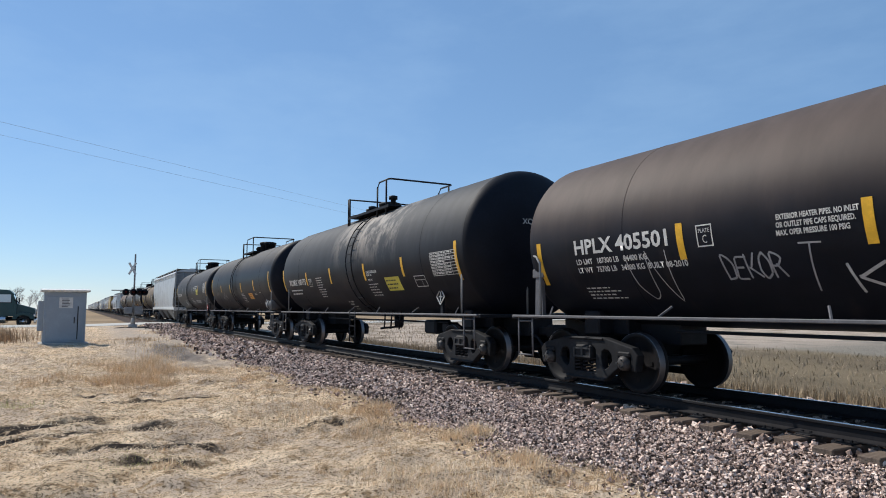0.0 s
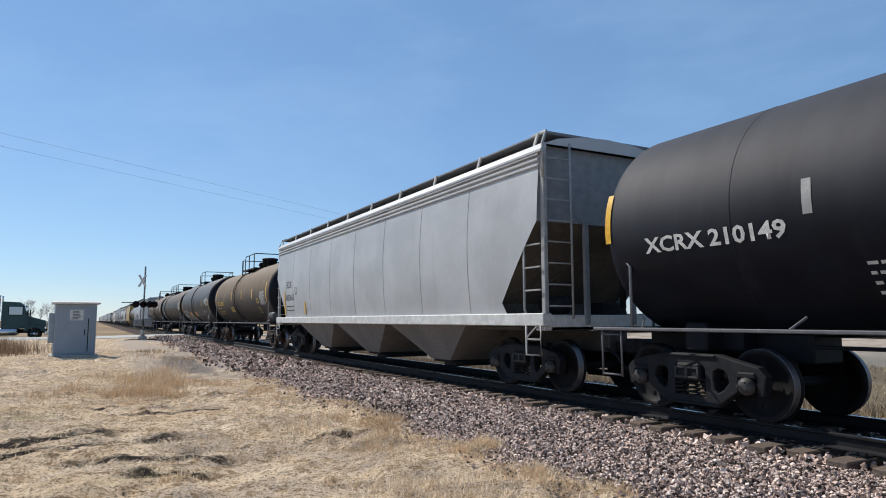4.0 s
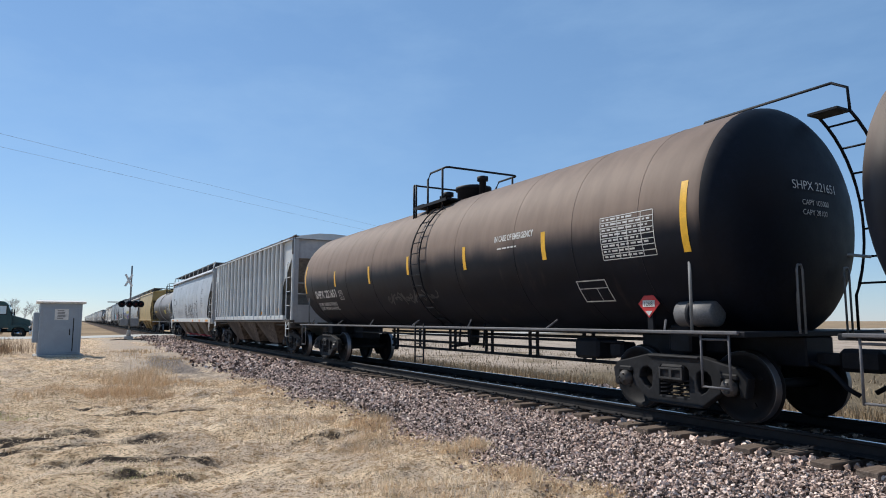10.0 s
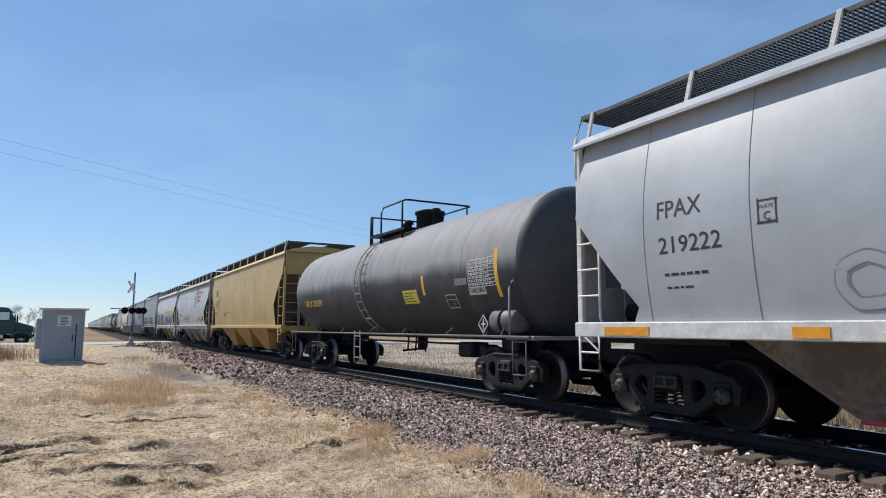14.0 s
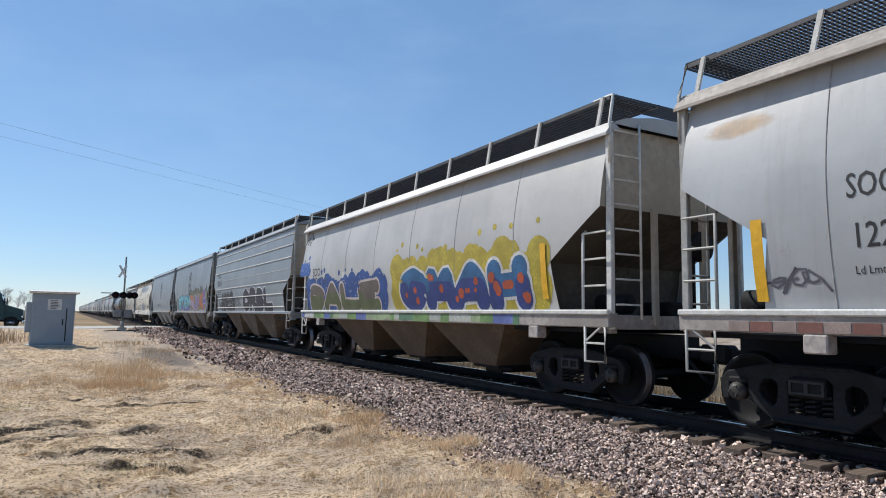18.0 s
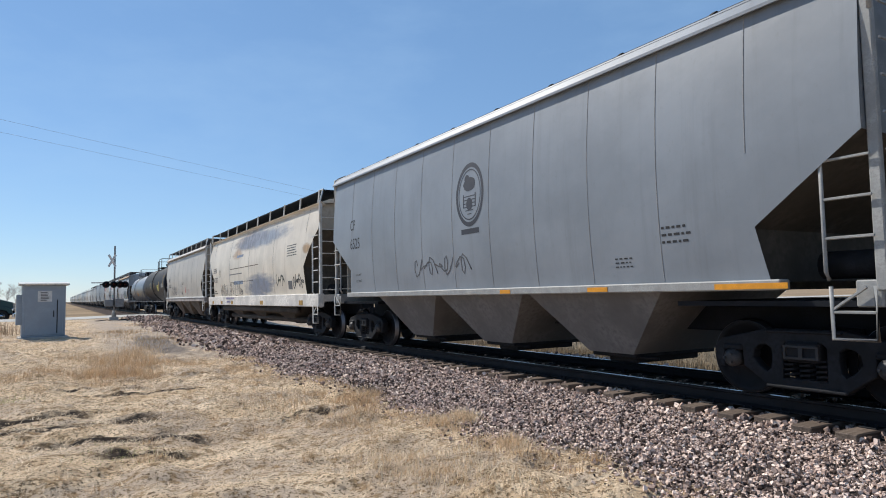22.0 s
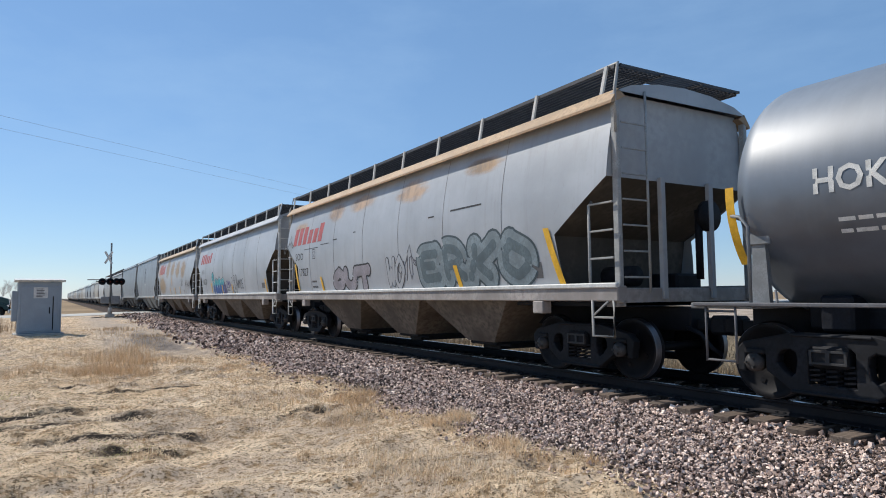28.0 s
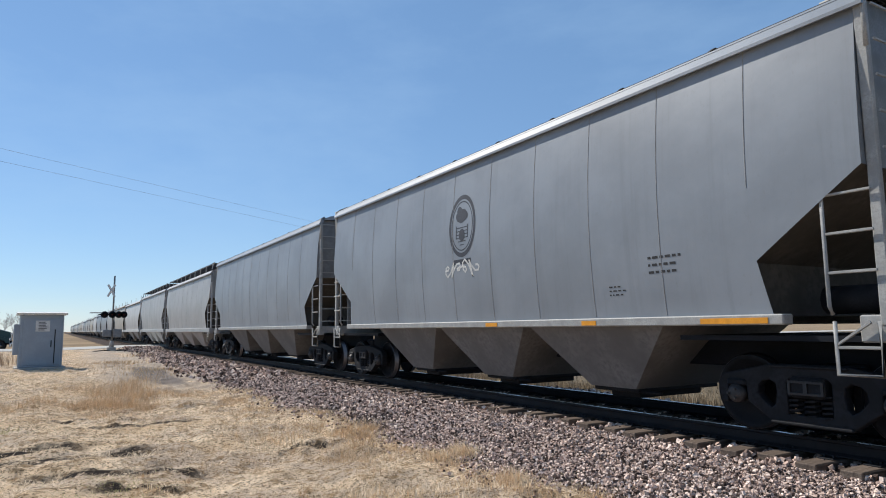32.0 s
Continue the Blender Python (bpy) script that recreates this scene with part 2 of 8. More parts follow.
    def lathe(self, prof, c=(0, 0, 0), ax=0, n=24, mi=0, caps=True):
        """A profile of (place along the axis, radius), turned about it."""
        i, j = [(1, 2), (2, 0), (0, 1)][ax]
        vs, fs = [], []
        for p, r in prof:
            for k in range(n):
                t = 2 * math.pi * k / n
                q = [0.0, 0.0, 0.0]
                q[ax], q[i], q[j] = c[ax] + p, c[i] + r * math.cos(t), c[j] + r * math.sin(t)
                vs.append(tuple(q))
        for a in range(len(prof) - 1):
            for k in range(n):
                b = (k + 1) % n
                fs.append((a * n + k, a * n + b, (a + 1) * n + b, (a + 1) * n + k))
        if caps:
            fs += [tuple(range(n))[::-1], tuple((len(prof) - 1) * n + k for k in range(n))]
        return self.add(vs, fs, mi, n > 7)

    def sheet(self, rows, mi=0, smooth=True, close=False):
        """Faces between rows of points."""
        n = len(rows[0])
        vs = [p for r in rows for p in r]
        fs = []
        for a in range(len(rows) - 1):
            for k in range(n if close else n - 1):
                b = (k + 1) % n
                fs.append((a * n + k, a * n + b, (a + 1) * n + b, (a + 1) * n + k))
        return self.add(vs, fs, mi, smooth)

    def mesh(self, name, mats):
        me = bpy.data.meshes.new(name)
        me.from_pydata(self.v, [], self.f)
        me.polygons.foreach_set("use_smooth", self.s)
        me.polygons.foreach_set("material_index", self.m)
        for m in mats if isinstance(mats, (list, tuple)) else [mats]:
            me.materials.append(m)
        bm = bmesh.new()
        bm.from_mesh(me)
        bmesh.ops.recalc_face_normals(bm, faces=bm.faces)
        bm.to_mesh(me)
        bm.free()
        return me


def part(name, geo, material, parent=None, label="", at=None):
    """Links a Geo, or a mesh, as one object under a thing or a part."""
    me = geo.mesh(name, material) if isinstance(geo, Geo) else geo
    ob = new(name, me)
    if parent:
        ob.parent = parent
    if at is not None:
        ob.matrix_local = at
    return tagged(ob, label)


def thing(name, label, category, group="", kind="", at=None):
    ob = new(name)
    ob.empty_display_size = 0.2
    if at is not None:
        ob.matrix_world = at
    return tagged(ob, label, category, group, kind)


def word_mesh(text, size, bold, slant):
    c = bpy.data.curves.new("stencil", "FONT")
    c.body, c.size, c.offset, c.shear = text, size, bold, slant
    c.resolution_u = 2
    ob = bpy.data.objects.new("stencil", c)
    me = bpy.data.meshes.new_from_object(ob)
    bpy.data.objects.remove(ob)
    bpy.data.curves.remove(c)
    return me, max([v.co.x for v in me.vertices] or [0.01])


def lettering(text, x, z, size, side, material, parent, name="lettering", squeeze=1.0, gap=0.006, bold=0.0, slant=0.0, width=None):
    """Words that lie on a side, each a part; side(x, z) gives y there."""
    so_far, placed = "", []
    for word in text.split(" "):
        so_far += word
        if word:
            me, own = word_mesh(word, size, bold, slant)
            run_to = word_mesh(so_far, size, bold, slant)[1]
            placed.append((me, run_to - own))
            end = run_to
        so_far += " "
    if width:
        squeeze = width / max(0.01, end)
    for me, shift in placed:
        for v in me.vertices:
            px, pz = x + (v.co.x + shift) * squeeze, z + v.co.y
            v.co = (px, side(px, pz) - gap, pz)
        me.materials.append(material)
        part(name, me, material, parent)


def rungs(parent, name, stiles, steps, r, material):
    """A ladder: the first stile, with the other stiles and each rung under it."""
    lad = part(name, Geo().tube(stiles[0], r * 1.35, 6), material, parent)
    for pts in stiles[1:]:
        part("stile", Geo().tube(pts, r * 1.35, 6), material, lad)
    for a, b in steps:
        part("rung", Geo().bar(a, b, r, 5), material, lad)
    return lad


def patch(geo, x0, x1, z0, z1, side, gap=0.006, lean=0.0, mi=0):
    """A painted rectangle on a side; lean shifts its top in x."""
    k = max(1, int((z1 - z0) / 0.12))
    n = max(1, int((x1 - x0) / 0.8))
    rows = []
    for i in range(k + 1):
        z = z0 + (z1 - z0) * i / k
        s = lean * i / k
        rows.append([(x0 + s + (x1 - x0) * j / n, side(x0 + s + (x1 - x0) * j / n, z) - gap, z) for j in range(n + 1)])
    return geo.sheet(rows, mi)


def bars(geo, x, z, w, h, rows, side, rnd, words=4, gap=0.007):
    """Rows of small bars for lines too fine to read."""
    step = h / rows
    for r in range(rows):
        x0, zz = x, z + h - (r + 0.8) * step
        end = x + w * rnd.uniform(0.6, 1.0)
        while x0 < end - 0.03:
            x1 = min(end, x0 + w / words * rnd.uniform(0.25, 0.75))
            patch(geo, x0, x1, zz, zz + min(0.06, step * 0.34), side, gap)
            x0 = x1 + 0.03
    return geo


# ---- ground ----
def smooth(a, b, x):
    t = np.clip((x - a) / (b - a), 0, 1)
    return t * t * (3 - 2 * t)


LATTICE = np.random.RandomState(5).rand(128, 128)


def lumps(x, y, size):
    """Smooth random hummocks of a given size, from -0.5 to 0.5."""
    u, v = np.asarray(x) / size + 1000.0, np.asarray(y) / size + 1000.0
    i, j = np.floor(u).astype(int), np.floor(v).astype(int)
    a, b = smooth(0, 1, u - i), smooth(0, 1, v - j)
    i, j = i % 127, j % 127
    return LATTICE[i, j] * (1 - a) * (1 - b) + LATTICE[i + 1, j] * a * (1 - b) + LATTICE[i, j + 1] * (1 - a) * b + LATTICE[i + 1, j + 1] * a * b - 0.5


def ground_z(x, y):
    """Height of the ground: verge, ballast bed with its shoulders, and the rise to the crossing."""
    x, y = np.asarray(x, float), np.asarray(y, float)
    z = -0.42 + 0.0 * x
    z = z + 0.30 * smooth(-30, -54, x) * (1 - smooth(-66.5, -70, x)) * (1 - smooth(14, 40, np.abs(y - 4)))
    z = z - 0.18 * smooth(11.5, 14, y) * (1 - smooth(-50, -56, x) * (1 - smooth(-66, -72, x)))
    z = z + 0.04 * np.sin(x * 0.7 + y * 0.4) * np.sin(y * 0.9 - 0.3 * x) * (1 - smooth(40, 80, np.abs(x)))
    turf = smooth(5.0, 4.0, y) * smooth(-46, -36, x)
    z = z + turf * (0.12 * lumps(x, y, 0.42) + 0.085 * lumps(x + 7, y, 0.19) + 0.09 * lumps(x, y + 3, 1.3))
    z = z - 0.07 * in_rut(x, y) * (0.8 + 0.5 * lumps(x, y, 0.12))
    c = np.abs(y - TRACK_Y)
    bed = np.where(y < TRACK_Y, smooth(4.0, 1.5, c), smooth(3.4, 1.55, c))
    z = z * (1 - bed) + (-0.275) * bed
    road = smooth(-55.6, -57.0, x) * smooth(-67.4, -66.0, x)
    return z * (1 - road) + (-0.015 - 0.1 * smooth(2.5, 9, c)) * road


RUTS = [((-10.95, -1.6), (-11.3, 0.45), 0.3), ((-10.25, -1.5), (-10.35, 1.3), 0.24), ((-9.35, -0.4), (-8.7, 1.75), 0.2), ((-8.2, 0.3), (-7.95, 1.35), 0.16), ((-13.3, 0.2), (-12.9, 2.4), 0.2), ((-9.9, 2.6), (-9.5, 3.8), 0.12), ((-14.6, -0.6), (-14.4, 1.4), 0.2)]


def in_rut(x, y):
    """1 in the middle of a wheel rut, 0 outside."""
    deep = np.zeros_like(x)
    for (ax, ay), (bx, by), w in RUTS:
        L = math.hypot(bx - ax, by - ay)
        u = ((x - ax) * (bx - ax) + (y - ay) * (by - ay)) / L
        v = ((x - ax) * (by - ay) - (y - ay) * (bx - ax)) / L + 0.1 * lumps(x, y, 0.5) + 0.05 * lumps(x, y, 0.17)
        deep = np.maximum(deep, smooth(w * 0.42, w * 0.12, np.abs(np.abs(v) - w * 0.55)) * smooth(-0.1, 0.25, u) * smooth(L + 0.1, L - 0.25, u))
    return deep


def axis_steps(stops):
    out = []
    for a, b, n in stops:
        out += list(np.linspace(a, b, n, endpoint=False))
    return np.array(out + [stops[-1][1]])


GX = axis_steps([(-3000, -400, 14), (-400, -110, 20), (-110, -40, 70), (-40, -26, 60), (-26, -1.5, 330), (-1.5, 12, 30), (12, 60, 24), (60, 1500, 12)])
GY = axis_steps([(-2500, -200, 10), (-200, -30, 18), (-30, -7, 30), (-7, 5.2, 190), (5.2, 13, 50), (13, 30, 28), (30, 200, 24), (200, 2500, 12)])
mx, my = np.meshgrid(GX, GY, indexing="ij")
mz = ground_z(mx, my)
me = bpy.data.meshes.new("ground")
ni, nj = mx.shape
idx = np.arange(ni * nj).reshape(ni, nj)
quads = np.stack([idx[:-1, :-1], idx[1:, :-1], idx[1:, 1:], idx[:-1, 1:]], -1).reshape(-1, 4)
me.from_pydata(np.stack([mx, my, mz], -1).reshape(-1, 3).tolist(), [], quads.tolist())
me.polygons.foreach_set("use_smooth", [True] * len(me.polygons))


def ground_material():
    m = Nodes("dry_verge")
    m.where = m.n.new("ShaderNodeNewGeometry").outputs["Position"]
    straw = m.mix(m.ramp(m.noise(0.9, 8, 0.65), 0.3, 0.7), (0.72, 0.525, 0.335), (0.98, 0.775, 0.55))
    dirt = m.mix(m.noise(3.0, 8, 0.7), (0.5, 0.385, 0.28), (0.76, 0.6, 0.455))
    near = m.mix(m.ramp(m.noise(0.75, 8, 0.66, (1.2, 0.7, 1)), 0.45, 0.58), straw, dirt)
    near = m.mix(m.ramp(m.noise(7, 6, 0.7, (1.3, 0.8, 1)), 0.5, 0.6), near, (0.42, 0.285, 0.165))
    near = m.mix(m.ramp(m.noise(26, 5, 0.7, (1, 1, 1)), 0.52, 0.6), near, (0.19, 0.13, 0.078))
    y, x = m.axis(1), m.axis(0)
    far_field = m.mix(m.ramp(m.noise(0.08, 6, 0.6, (0.4, 2.0, 1)), 0.35, 0.65), (0.24, 0.19, 0.125), (0.16, 0.125, 0.085))
    lot = m.mix(m.noise(1.2, 6), (0.22, 0.195, 0.16), (0.29, 0.26, 0.215))
    far = m.mix(m.ramp(y, 26.0, 29.0), far_field, lot)
    far = m.mix(m.ramp(y, 44.0, 48.0), far, far_field)
    wild = m.mix(m.ramp(m.noise(0.05, 5), 0.4, 0.6), (0.34, 0.25, 0.16), (0.24, 0.18, 0.12))
    col = m.mix(m.ramp(y, 12.2, 13.2), near, far)
    col = m.mix(m.ramp(x, -66.0, -70.0), col, wild)
    grit = m.mix(m.noise(30, 5, 0.8), (0.03, 0.024, 0.022), (0.13, 0.105, 0.095))
    edge = m.math("ADD", y, m.math("MULTIPLY", m.noise(0.6, 6, 0.7), 1.4))
    bed = m.math("MULTIPLY", m.ramp(edge, 5.1, 5.7), m.ramp(y, 12.0, 11.5))
    col = m.mix(bed, col, grit)
    yard = m.math("MULTIPLY", m.ramp(x, -16.0, -24.0), m.math("MULTIPLY", m.ramp(y, 0.6, 2.4), m.ramp(x, -58.0, -54.0)))
    col = m.mix(m.math("MULTIPLY", yard, m.ramp(m.noise(0.5, 6), 0.3, 0.55)), col, m.mix(m.noise(9, 6), (0.3, 0.24, 0.19), (0.62, 0.51, 0.41)))
    for (ax, ay), (bx, by), w in RUTS:
        L = math.hypot(bx - ax, by - ay)
        ux, uy = (bx - ax) / L, (by - ay) / L
        u = m.math("ADD", m.math("MULTIPLY", x, ux), m.math("SUBTRACT", m.math("MULTIPLY", y, uy), ax * ux + ay * uy))
        v = m.math("ADD", m.math("MULTIPLY", x, uy), m.math("SUBTRACT", m.math("MULTIPLY", y, -ux), ax * uy - ay * ux))
        v = m.math("ABSOLUTE", m.math("ADD", v, m.math("MULTIPLY", m.math("SUBTRACT", m.noise(2.2, 8, 0.75), 0.5), 0.55)), 0)
        rut = m.math("MULTIPLY", m.ramp(v, w * 1.25, w * 0.6), m.math("MULTIPLY", m.ramp(u, -0.1, 0.3), m.ramp(u, L + 0.1, L - 0.3)))
        rut = m.math("MULTIPLY", rut, m.ramp(m.noise(7, 7, 0.75, (1.6, 0.6, 1)), 0.36, 0.5))
        col = m.mix(rut, col, (0.05, 0.04, 0.034))
    # a worn dark gravel patch on the way to the crossing
    gx, gy = m.math("DIVIDE", m.math("ADD", x, 27.5), 6.5), m.math("DIVIDE", m.math("SUBTRACT", y, 3.25), 0.75)
    worn = m.math("ADD", m.math("ADD", m.math("MULTIPLY", gx, gx), m.math("MULTIPLY", gy, gy)), m.math("MULTIPLY", m.noise(0.8, 7, 0.7), 1.4))
    col = m.mix(m.math("MULTIPLY", m.ramp(worn, 1.8, 1.2), 0.8), col, m.mix(m.noise(14, 6, 0.8), (0.1, 0.085, 0.078), (0.3, 0.26, 0.235)))
    m.bump(m.math("ADD", m.noise(9, 7, 0.75), m.noise(34, 4, 0.7)), 1.0, 0.05)
    return m.matt().done(col, 0.95)


GROUND = ground_material()
me.materials.append(GROUND)
ground = tagged(new("ground", me), "dry straw-coloured verge and bare field beside the track", "ground", kind="structure")

# road over the crossing
ROAD = plain("worn_concrete", (0.5, 0.48, 0.44), 0.85, 0.0, 0.2, 1.5, 0.3, gloss=0.05)
g = Geo()
rows = []
for y in axis_steps([(-160, -20, 14), (-20, 30, 50), (30, 160, 14)]):
    rows.append([(x, y, float(ground_z(x, y)) + 0.03) for x in (-65.8, -63, -60, -57.2)])
g.sheet(rows)
g.sheet([[(x, y, z - 0.12) for x, y, z in r] for r in rows])
tagged(part("road", g, ROAD), "pale worn concrete road crossing the track", "road", kind="structure")


# ---- track ----
def rail(y, name):
    prof = [(-0.075, -0.172), (0.075, -0.172), (0.075, -0.16), (0.012, -0.135), (0.012, -0.045), (0.037, -0.032), (0.037, -0.006), (0.03, 0.0),
            (-0.03, 0.0), (-0.037, -0.006), (-0.037, -0.032), (-0.012, -0.045), (-0.012, -0.135), (-0.075, -0.16)]
    g = Geo()
    xs = [-2500, -900, -300, -120, -60, -30, -15, 0, 15, 60, 400]
    for a, b in zip(xs[:-1], xs[1:]):
        n = len(prof)
        vs = [(x, y + p, z) for x in (a, b) for p, z in prof]
        for i in range(n):
            j = (i + 1) % n
            g.add([vs[i], vs[j], vs[n + j], vs[n + i]], [(0, 1, 2, 3)], 1 if i == 7 else 0)
    return part(name, g, [RAIL_STEEL, RAIL_TOP], track)


track = thing("railway_track", "single railway track of steel rails on weathered wooden ties", "railway track", kind="structure")
rail(TRACK_Y - 0.7525, "rail")
rail(TRACK_Y + 0.7525, "rail")


def tie_material():
    m = Nodes("weathered_tie")
    grain = m.noise(3, 7, 0.7, (6, 0.5, 6))
    col = m.mix(m.ramp(grain, 0.3, 0.7), (0.06, 0.045, 0.037), (0.23, 0.18, 0.145))
    col = m.mix(m.math("MULTIPLY", m.random(), 0.6), col, (0.11, 0.085, 0.07))
    m.bump(grain, 0.8, 0.015)
    return m.matt().done(col, 0.9)


TIE = tie_material()
rnd = random.Random(11)
tie_meshes = []
for k in range(5):
    g = Geo()
    a, b, c = rnd.uniform(-0.03, 0.03), rnd.uniform(-0.03, 0.03), rnd.uniform(0.105, 0.12)
    g.box(-c, c, -1.3 + a, 1.3 + b, -0.355, -0.186, 0.012)
    tie_meshes.append(g.mesh("tie", TIE))
g = Geo()
for s in (-1, 1):
    g.box(-0.09, 0.09, s * 0.7525 - 0.18, s * 0.7525 + 0.18, -0.187, -0.17, 0.004)
    for dx in (-0.05, 0.05):
        for dy in (-0.1, 0.1):
            g.box(dx - 0.012, dx + 0.012, s * 0.7525 + dy - 0.014, s * 0.7525 + dy + 0.014, -0.172, -0.14)
plate_mesh = g.mesh("tie_plate", DARK_IRON)
TIE_STEP = 0.495
for k in range(290):
    x = 3.2 - k * TIE_STEP
    ob = part("tie", tie_meshes[k % 5], TIE, track, at=pose(x + rnd.uniform(-0.03, 0.03), TRACK_Y + rnd.uniform(-0.06, 0.05), rnd.uniform(-0.012, 0.004), 0, 0, rnd.uniform(-1.6, 1.6)))
    if k < 60:
        part("tie_plate", plate_mesh, DARK_IRON, ob)
g = Geo()
for k in range(290, 1400):
    x = 3.2 - k * TIE_STEP
    g.box(x - 0.11, x + 0.11, TRACK_Y - 1.3, TRACK_Y + 1.3, -0.36, -0.19)
for k in range(1, 60):
    x = 3.2 + k * TIE_STEP
    g.box(x - 0.11, x + 0.11, TRACK_Y - 1.3, TRACK_Y + 1.3, -0.36, -0.19)
tagged(part("distant_ties", g, TIE), "weathered wooden ties further along the track", "railway tie", kind="stuff")


# ---- roadside things ----
CABINET = plain("grey_cabinet_paint", (0.27, 0.315, 0.36), 0.5, 0.0, 0.12, 2.0)
CONCRETE = plain("concrete", (0.4, 0.38, 0.35), 0.9, 0.0, 0.2, 4.0)


def signal_cabinet(at):
    c = thing("signal_cabinet", "grey metal railway signal cabinet on a concrete pad", "cabinet", at=at)
    part("pad", Geo().box(-0.95, 0.95, -1.0, 1.0, -0.3, 0.05, 0.02), CONCRETE, c)
    part("body", Geo().box(-0.75, 0.75, -0.86, 0.86, 0.05, 2.42, 0.02), CABINET, c)
    part("side_box", Geo().box(-0.5, 0.6, -1.08, -0.83, 0.62, 2.0, 0.02), CABINET, c)
    g = Geo()
    g.prism([(-0.88, 2.42), (0.88, 2.42), (0.92, 2.5), (0.0, 2.58), (-0.92, 2.5)], -1.0, 1.0)
    part("roof", g, WHITE_PAINT, c, "pale sheet roof")
    d = part("door", Geo().box(0.75, 0.775, -0.75, 0.75, 0.14, 2.2, 0.008), CABINET, c)
    part("handle", Geo().box(0.775, 0.81, 0.36, 0.4, 0.95, 1.25, 0.008), DARK_IRON, d)
    part("hinge_strip", Geo().box(0.775, 0.79, 0.5, 0.54, 0.2, 1.75, 0.004), DARK_IRON, d)
    part("sign_plate", Geo().box(0.776, 0.784, -0.26, 0.3, 1.66, 2.16, 0.002), WHITE_PAINT, d, "white notice plate with fine print")
    r = random.Random(3)
    g = Geo()
    for i in range(6):
        z = 2.1 - i * 0.07
        g.box(0.784, 0.787, -0.15, r.uniform(0.08, 0.23), z - 0.035, z)
    part("print", g, DUSTY_MARK, d)
    return c


cab_z = float(ground_z(-35.4, -0.75))
signal_cabinet(pose(-36.0, -0.72, cab_z + 0.02, 0, 0, 4))


DARK_LENS = plain("dark_red_lens", (0.09, 0.008, 0.008), 0.3, 0.0, 0.1, 9.0)


def disc(g, c, r, n=16, w=0.1):
    g.lathe([(-w, r * 0.85), (-w * 0.5, r), (0, r), (0.01, r * 0.9)], c, 0, n)
    return g


def crossing_signal(at):
    c = thing("crossing_signal", "railway crossing signal mast with crossbuck and dark flashing lamps", "crossing signal", at=at)
    part("base", Geo().box(-0.3, 0.3, -0.3, 0.3, -0.3, 0.25, 0.03).lathe([(0, 0.16), (0.45, 0.12)], (0, 0, 0.25), 2, 12), CONCRETE, c)
    part("mast", Geo().lathe([(0, 0.06), (5.15, 0.06), (5.2, 0.04)], (0, 0, 0.25), 2, 12), GREY_PAINT, c)
    for s in (-1, 1):
        g = Geo()
        a = radians(62) * s
        ca, sa = math.cos(a), math.sin(a)
        pts = [(u * ca - w * sa, u * sa + w * ca) for u, w in ((-0.5, -0.075), (0.5, -0.075), (0.5, 0.075), (-0.5, 0.075))]
        vs = [(0.1 + 0.012 * s, y - 0.18, 4.35 + z) for y, z in pts] + [(0.115 + 0.012 * s, y - 0.18, 4.35 + z) for y, z in pts]
        g.add(vs, [(0, 1, 2, 3), (7, 6, 5, 4), (0, 1, 5, 4), (1, 2, 6, 5), (2, 3, 7, 6), (3, 0, 4, 7)])
        part("crossbuck_blade", g, WHITE_PAINT, c)
    part("lamp_arm", Geo().bar((0, -0.95, 2.62), (0, 0.62, 2.62), 0.04, 8).box(-0.15, 0.15, -0.2, 0.2, 2.5, 2.75, 0.03), BLACK_STEEL, c)
    for y in (-0.55, -0.05, 0.38, 0.7):
        lamp = part("lamp", disc(Geo(), (0.14, y, 2.6), 0.25), BLACK_STEEL, c)
        part("lens", Geo().lathe([(0, 0.09), (0.02, 0.07)], (0.15, y, 2.6), 0, 14), DARK_LENS, lamp)
        part("hood", Geo().lathe([(0, 0.12), (0.2, 0.13)], (0.15, y, 2.6), 0, 14, caps=False), BLACK_STEEL, lamp)
    part("gate_arm_stub", Geo().prism([(-0.1, 2.7), (0.1, 2.7), (0.1, 2.76), (-0.1, 2.78)], -1.5, -0.2), GREY_PAINT, c)
    part("gate_mechanism", Geo().box(-0.35, 0.3, 0.06, 0.62, 0.95, 1.55, 0.04).box(-0.2, 0.2, -0.62, -0.06, 1.0, 1.5, 0.04), GREY_PAINT, c)
    # dark bars strewn on the ground at the mast's foot
    g = Geo()
    for k in range(7):
        a = k * 0.9
        g.bar((0.5 + 0.3 * math.cos(a), 0.2 + 1.4 * math.sin(a * 1.7), -0.02), (0.9 + 0.5 * math.sin(a), 0.6 + 1.3 * math.cos(a), 0.06), 0.035, 5)
    part("cable_scraps", g, DARK_IRON, c)
    return c


crossing_signal(pose(-53.4, 3.35, float(ground_z(-53.4, 3.35))))

# overhead wires
WIRE = plain("wire", (0.3, 0.34, 0.38), 0.6)
for k, (px, py, pz) in enumerate(((-33.0, -5.5, 9.6), (-33.6, -5.6, 9.15))):
    d = Vector((-0.57, 0.82, 0.0))
    a = Vector((px, py, pz)) - d * 40
    b = Vector((px, py, pz)) + d * 260
    pts = [a.lerp(b, i / 24) + Vector((0, 0, 0.0)) for i in range(25)]
    tagged(part("overhead_wire", Geo().tube(pts, 0.006, 5), WIRE), "thin dark overhead wire strung high past the crossing", "wire", "overhead wires")


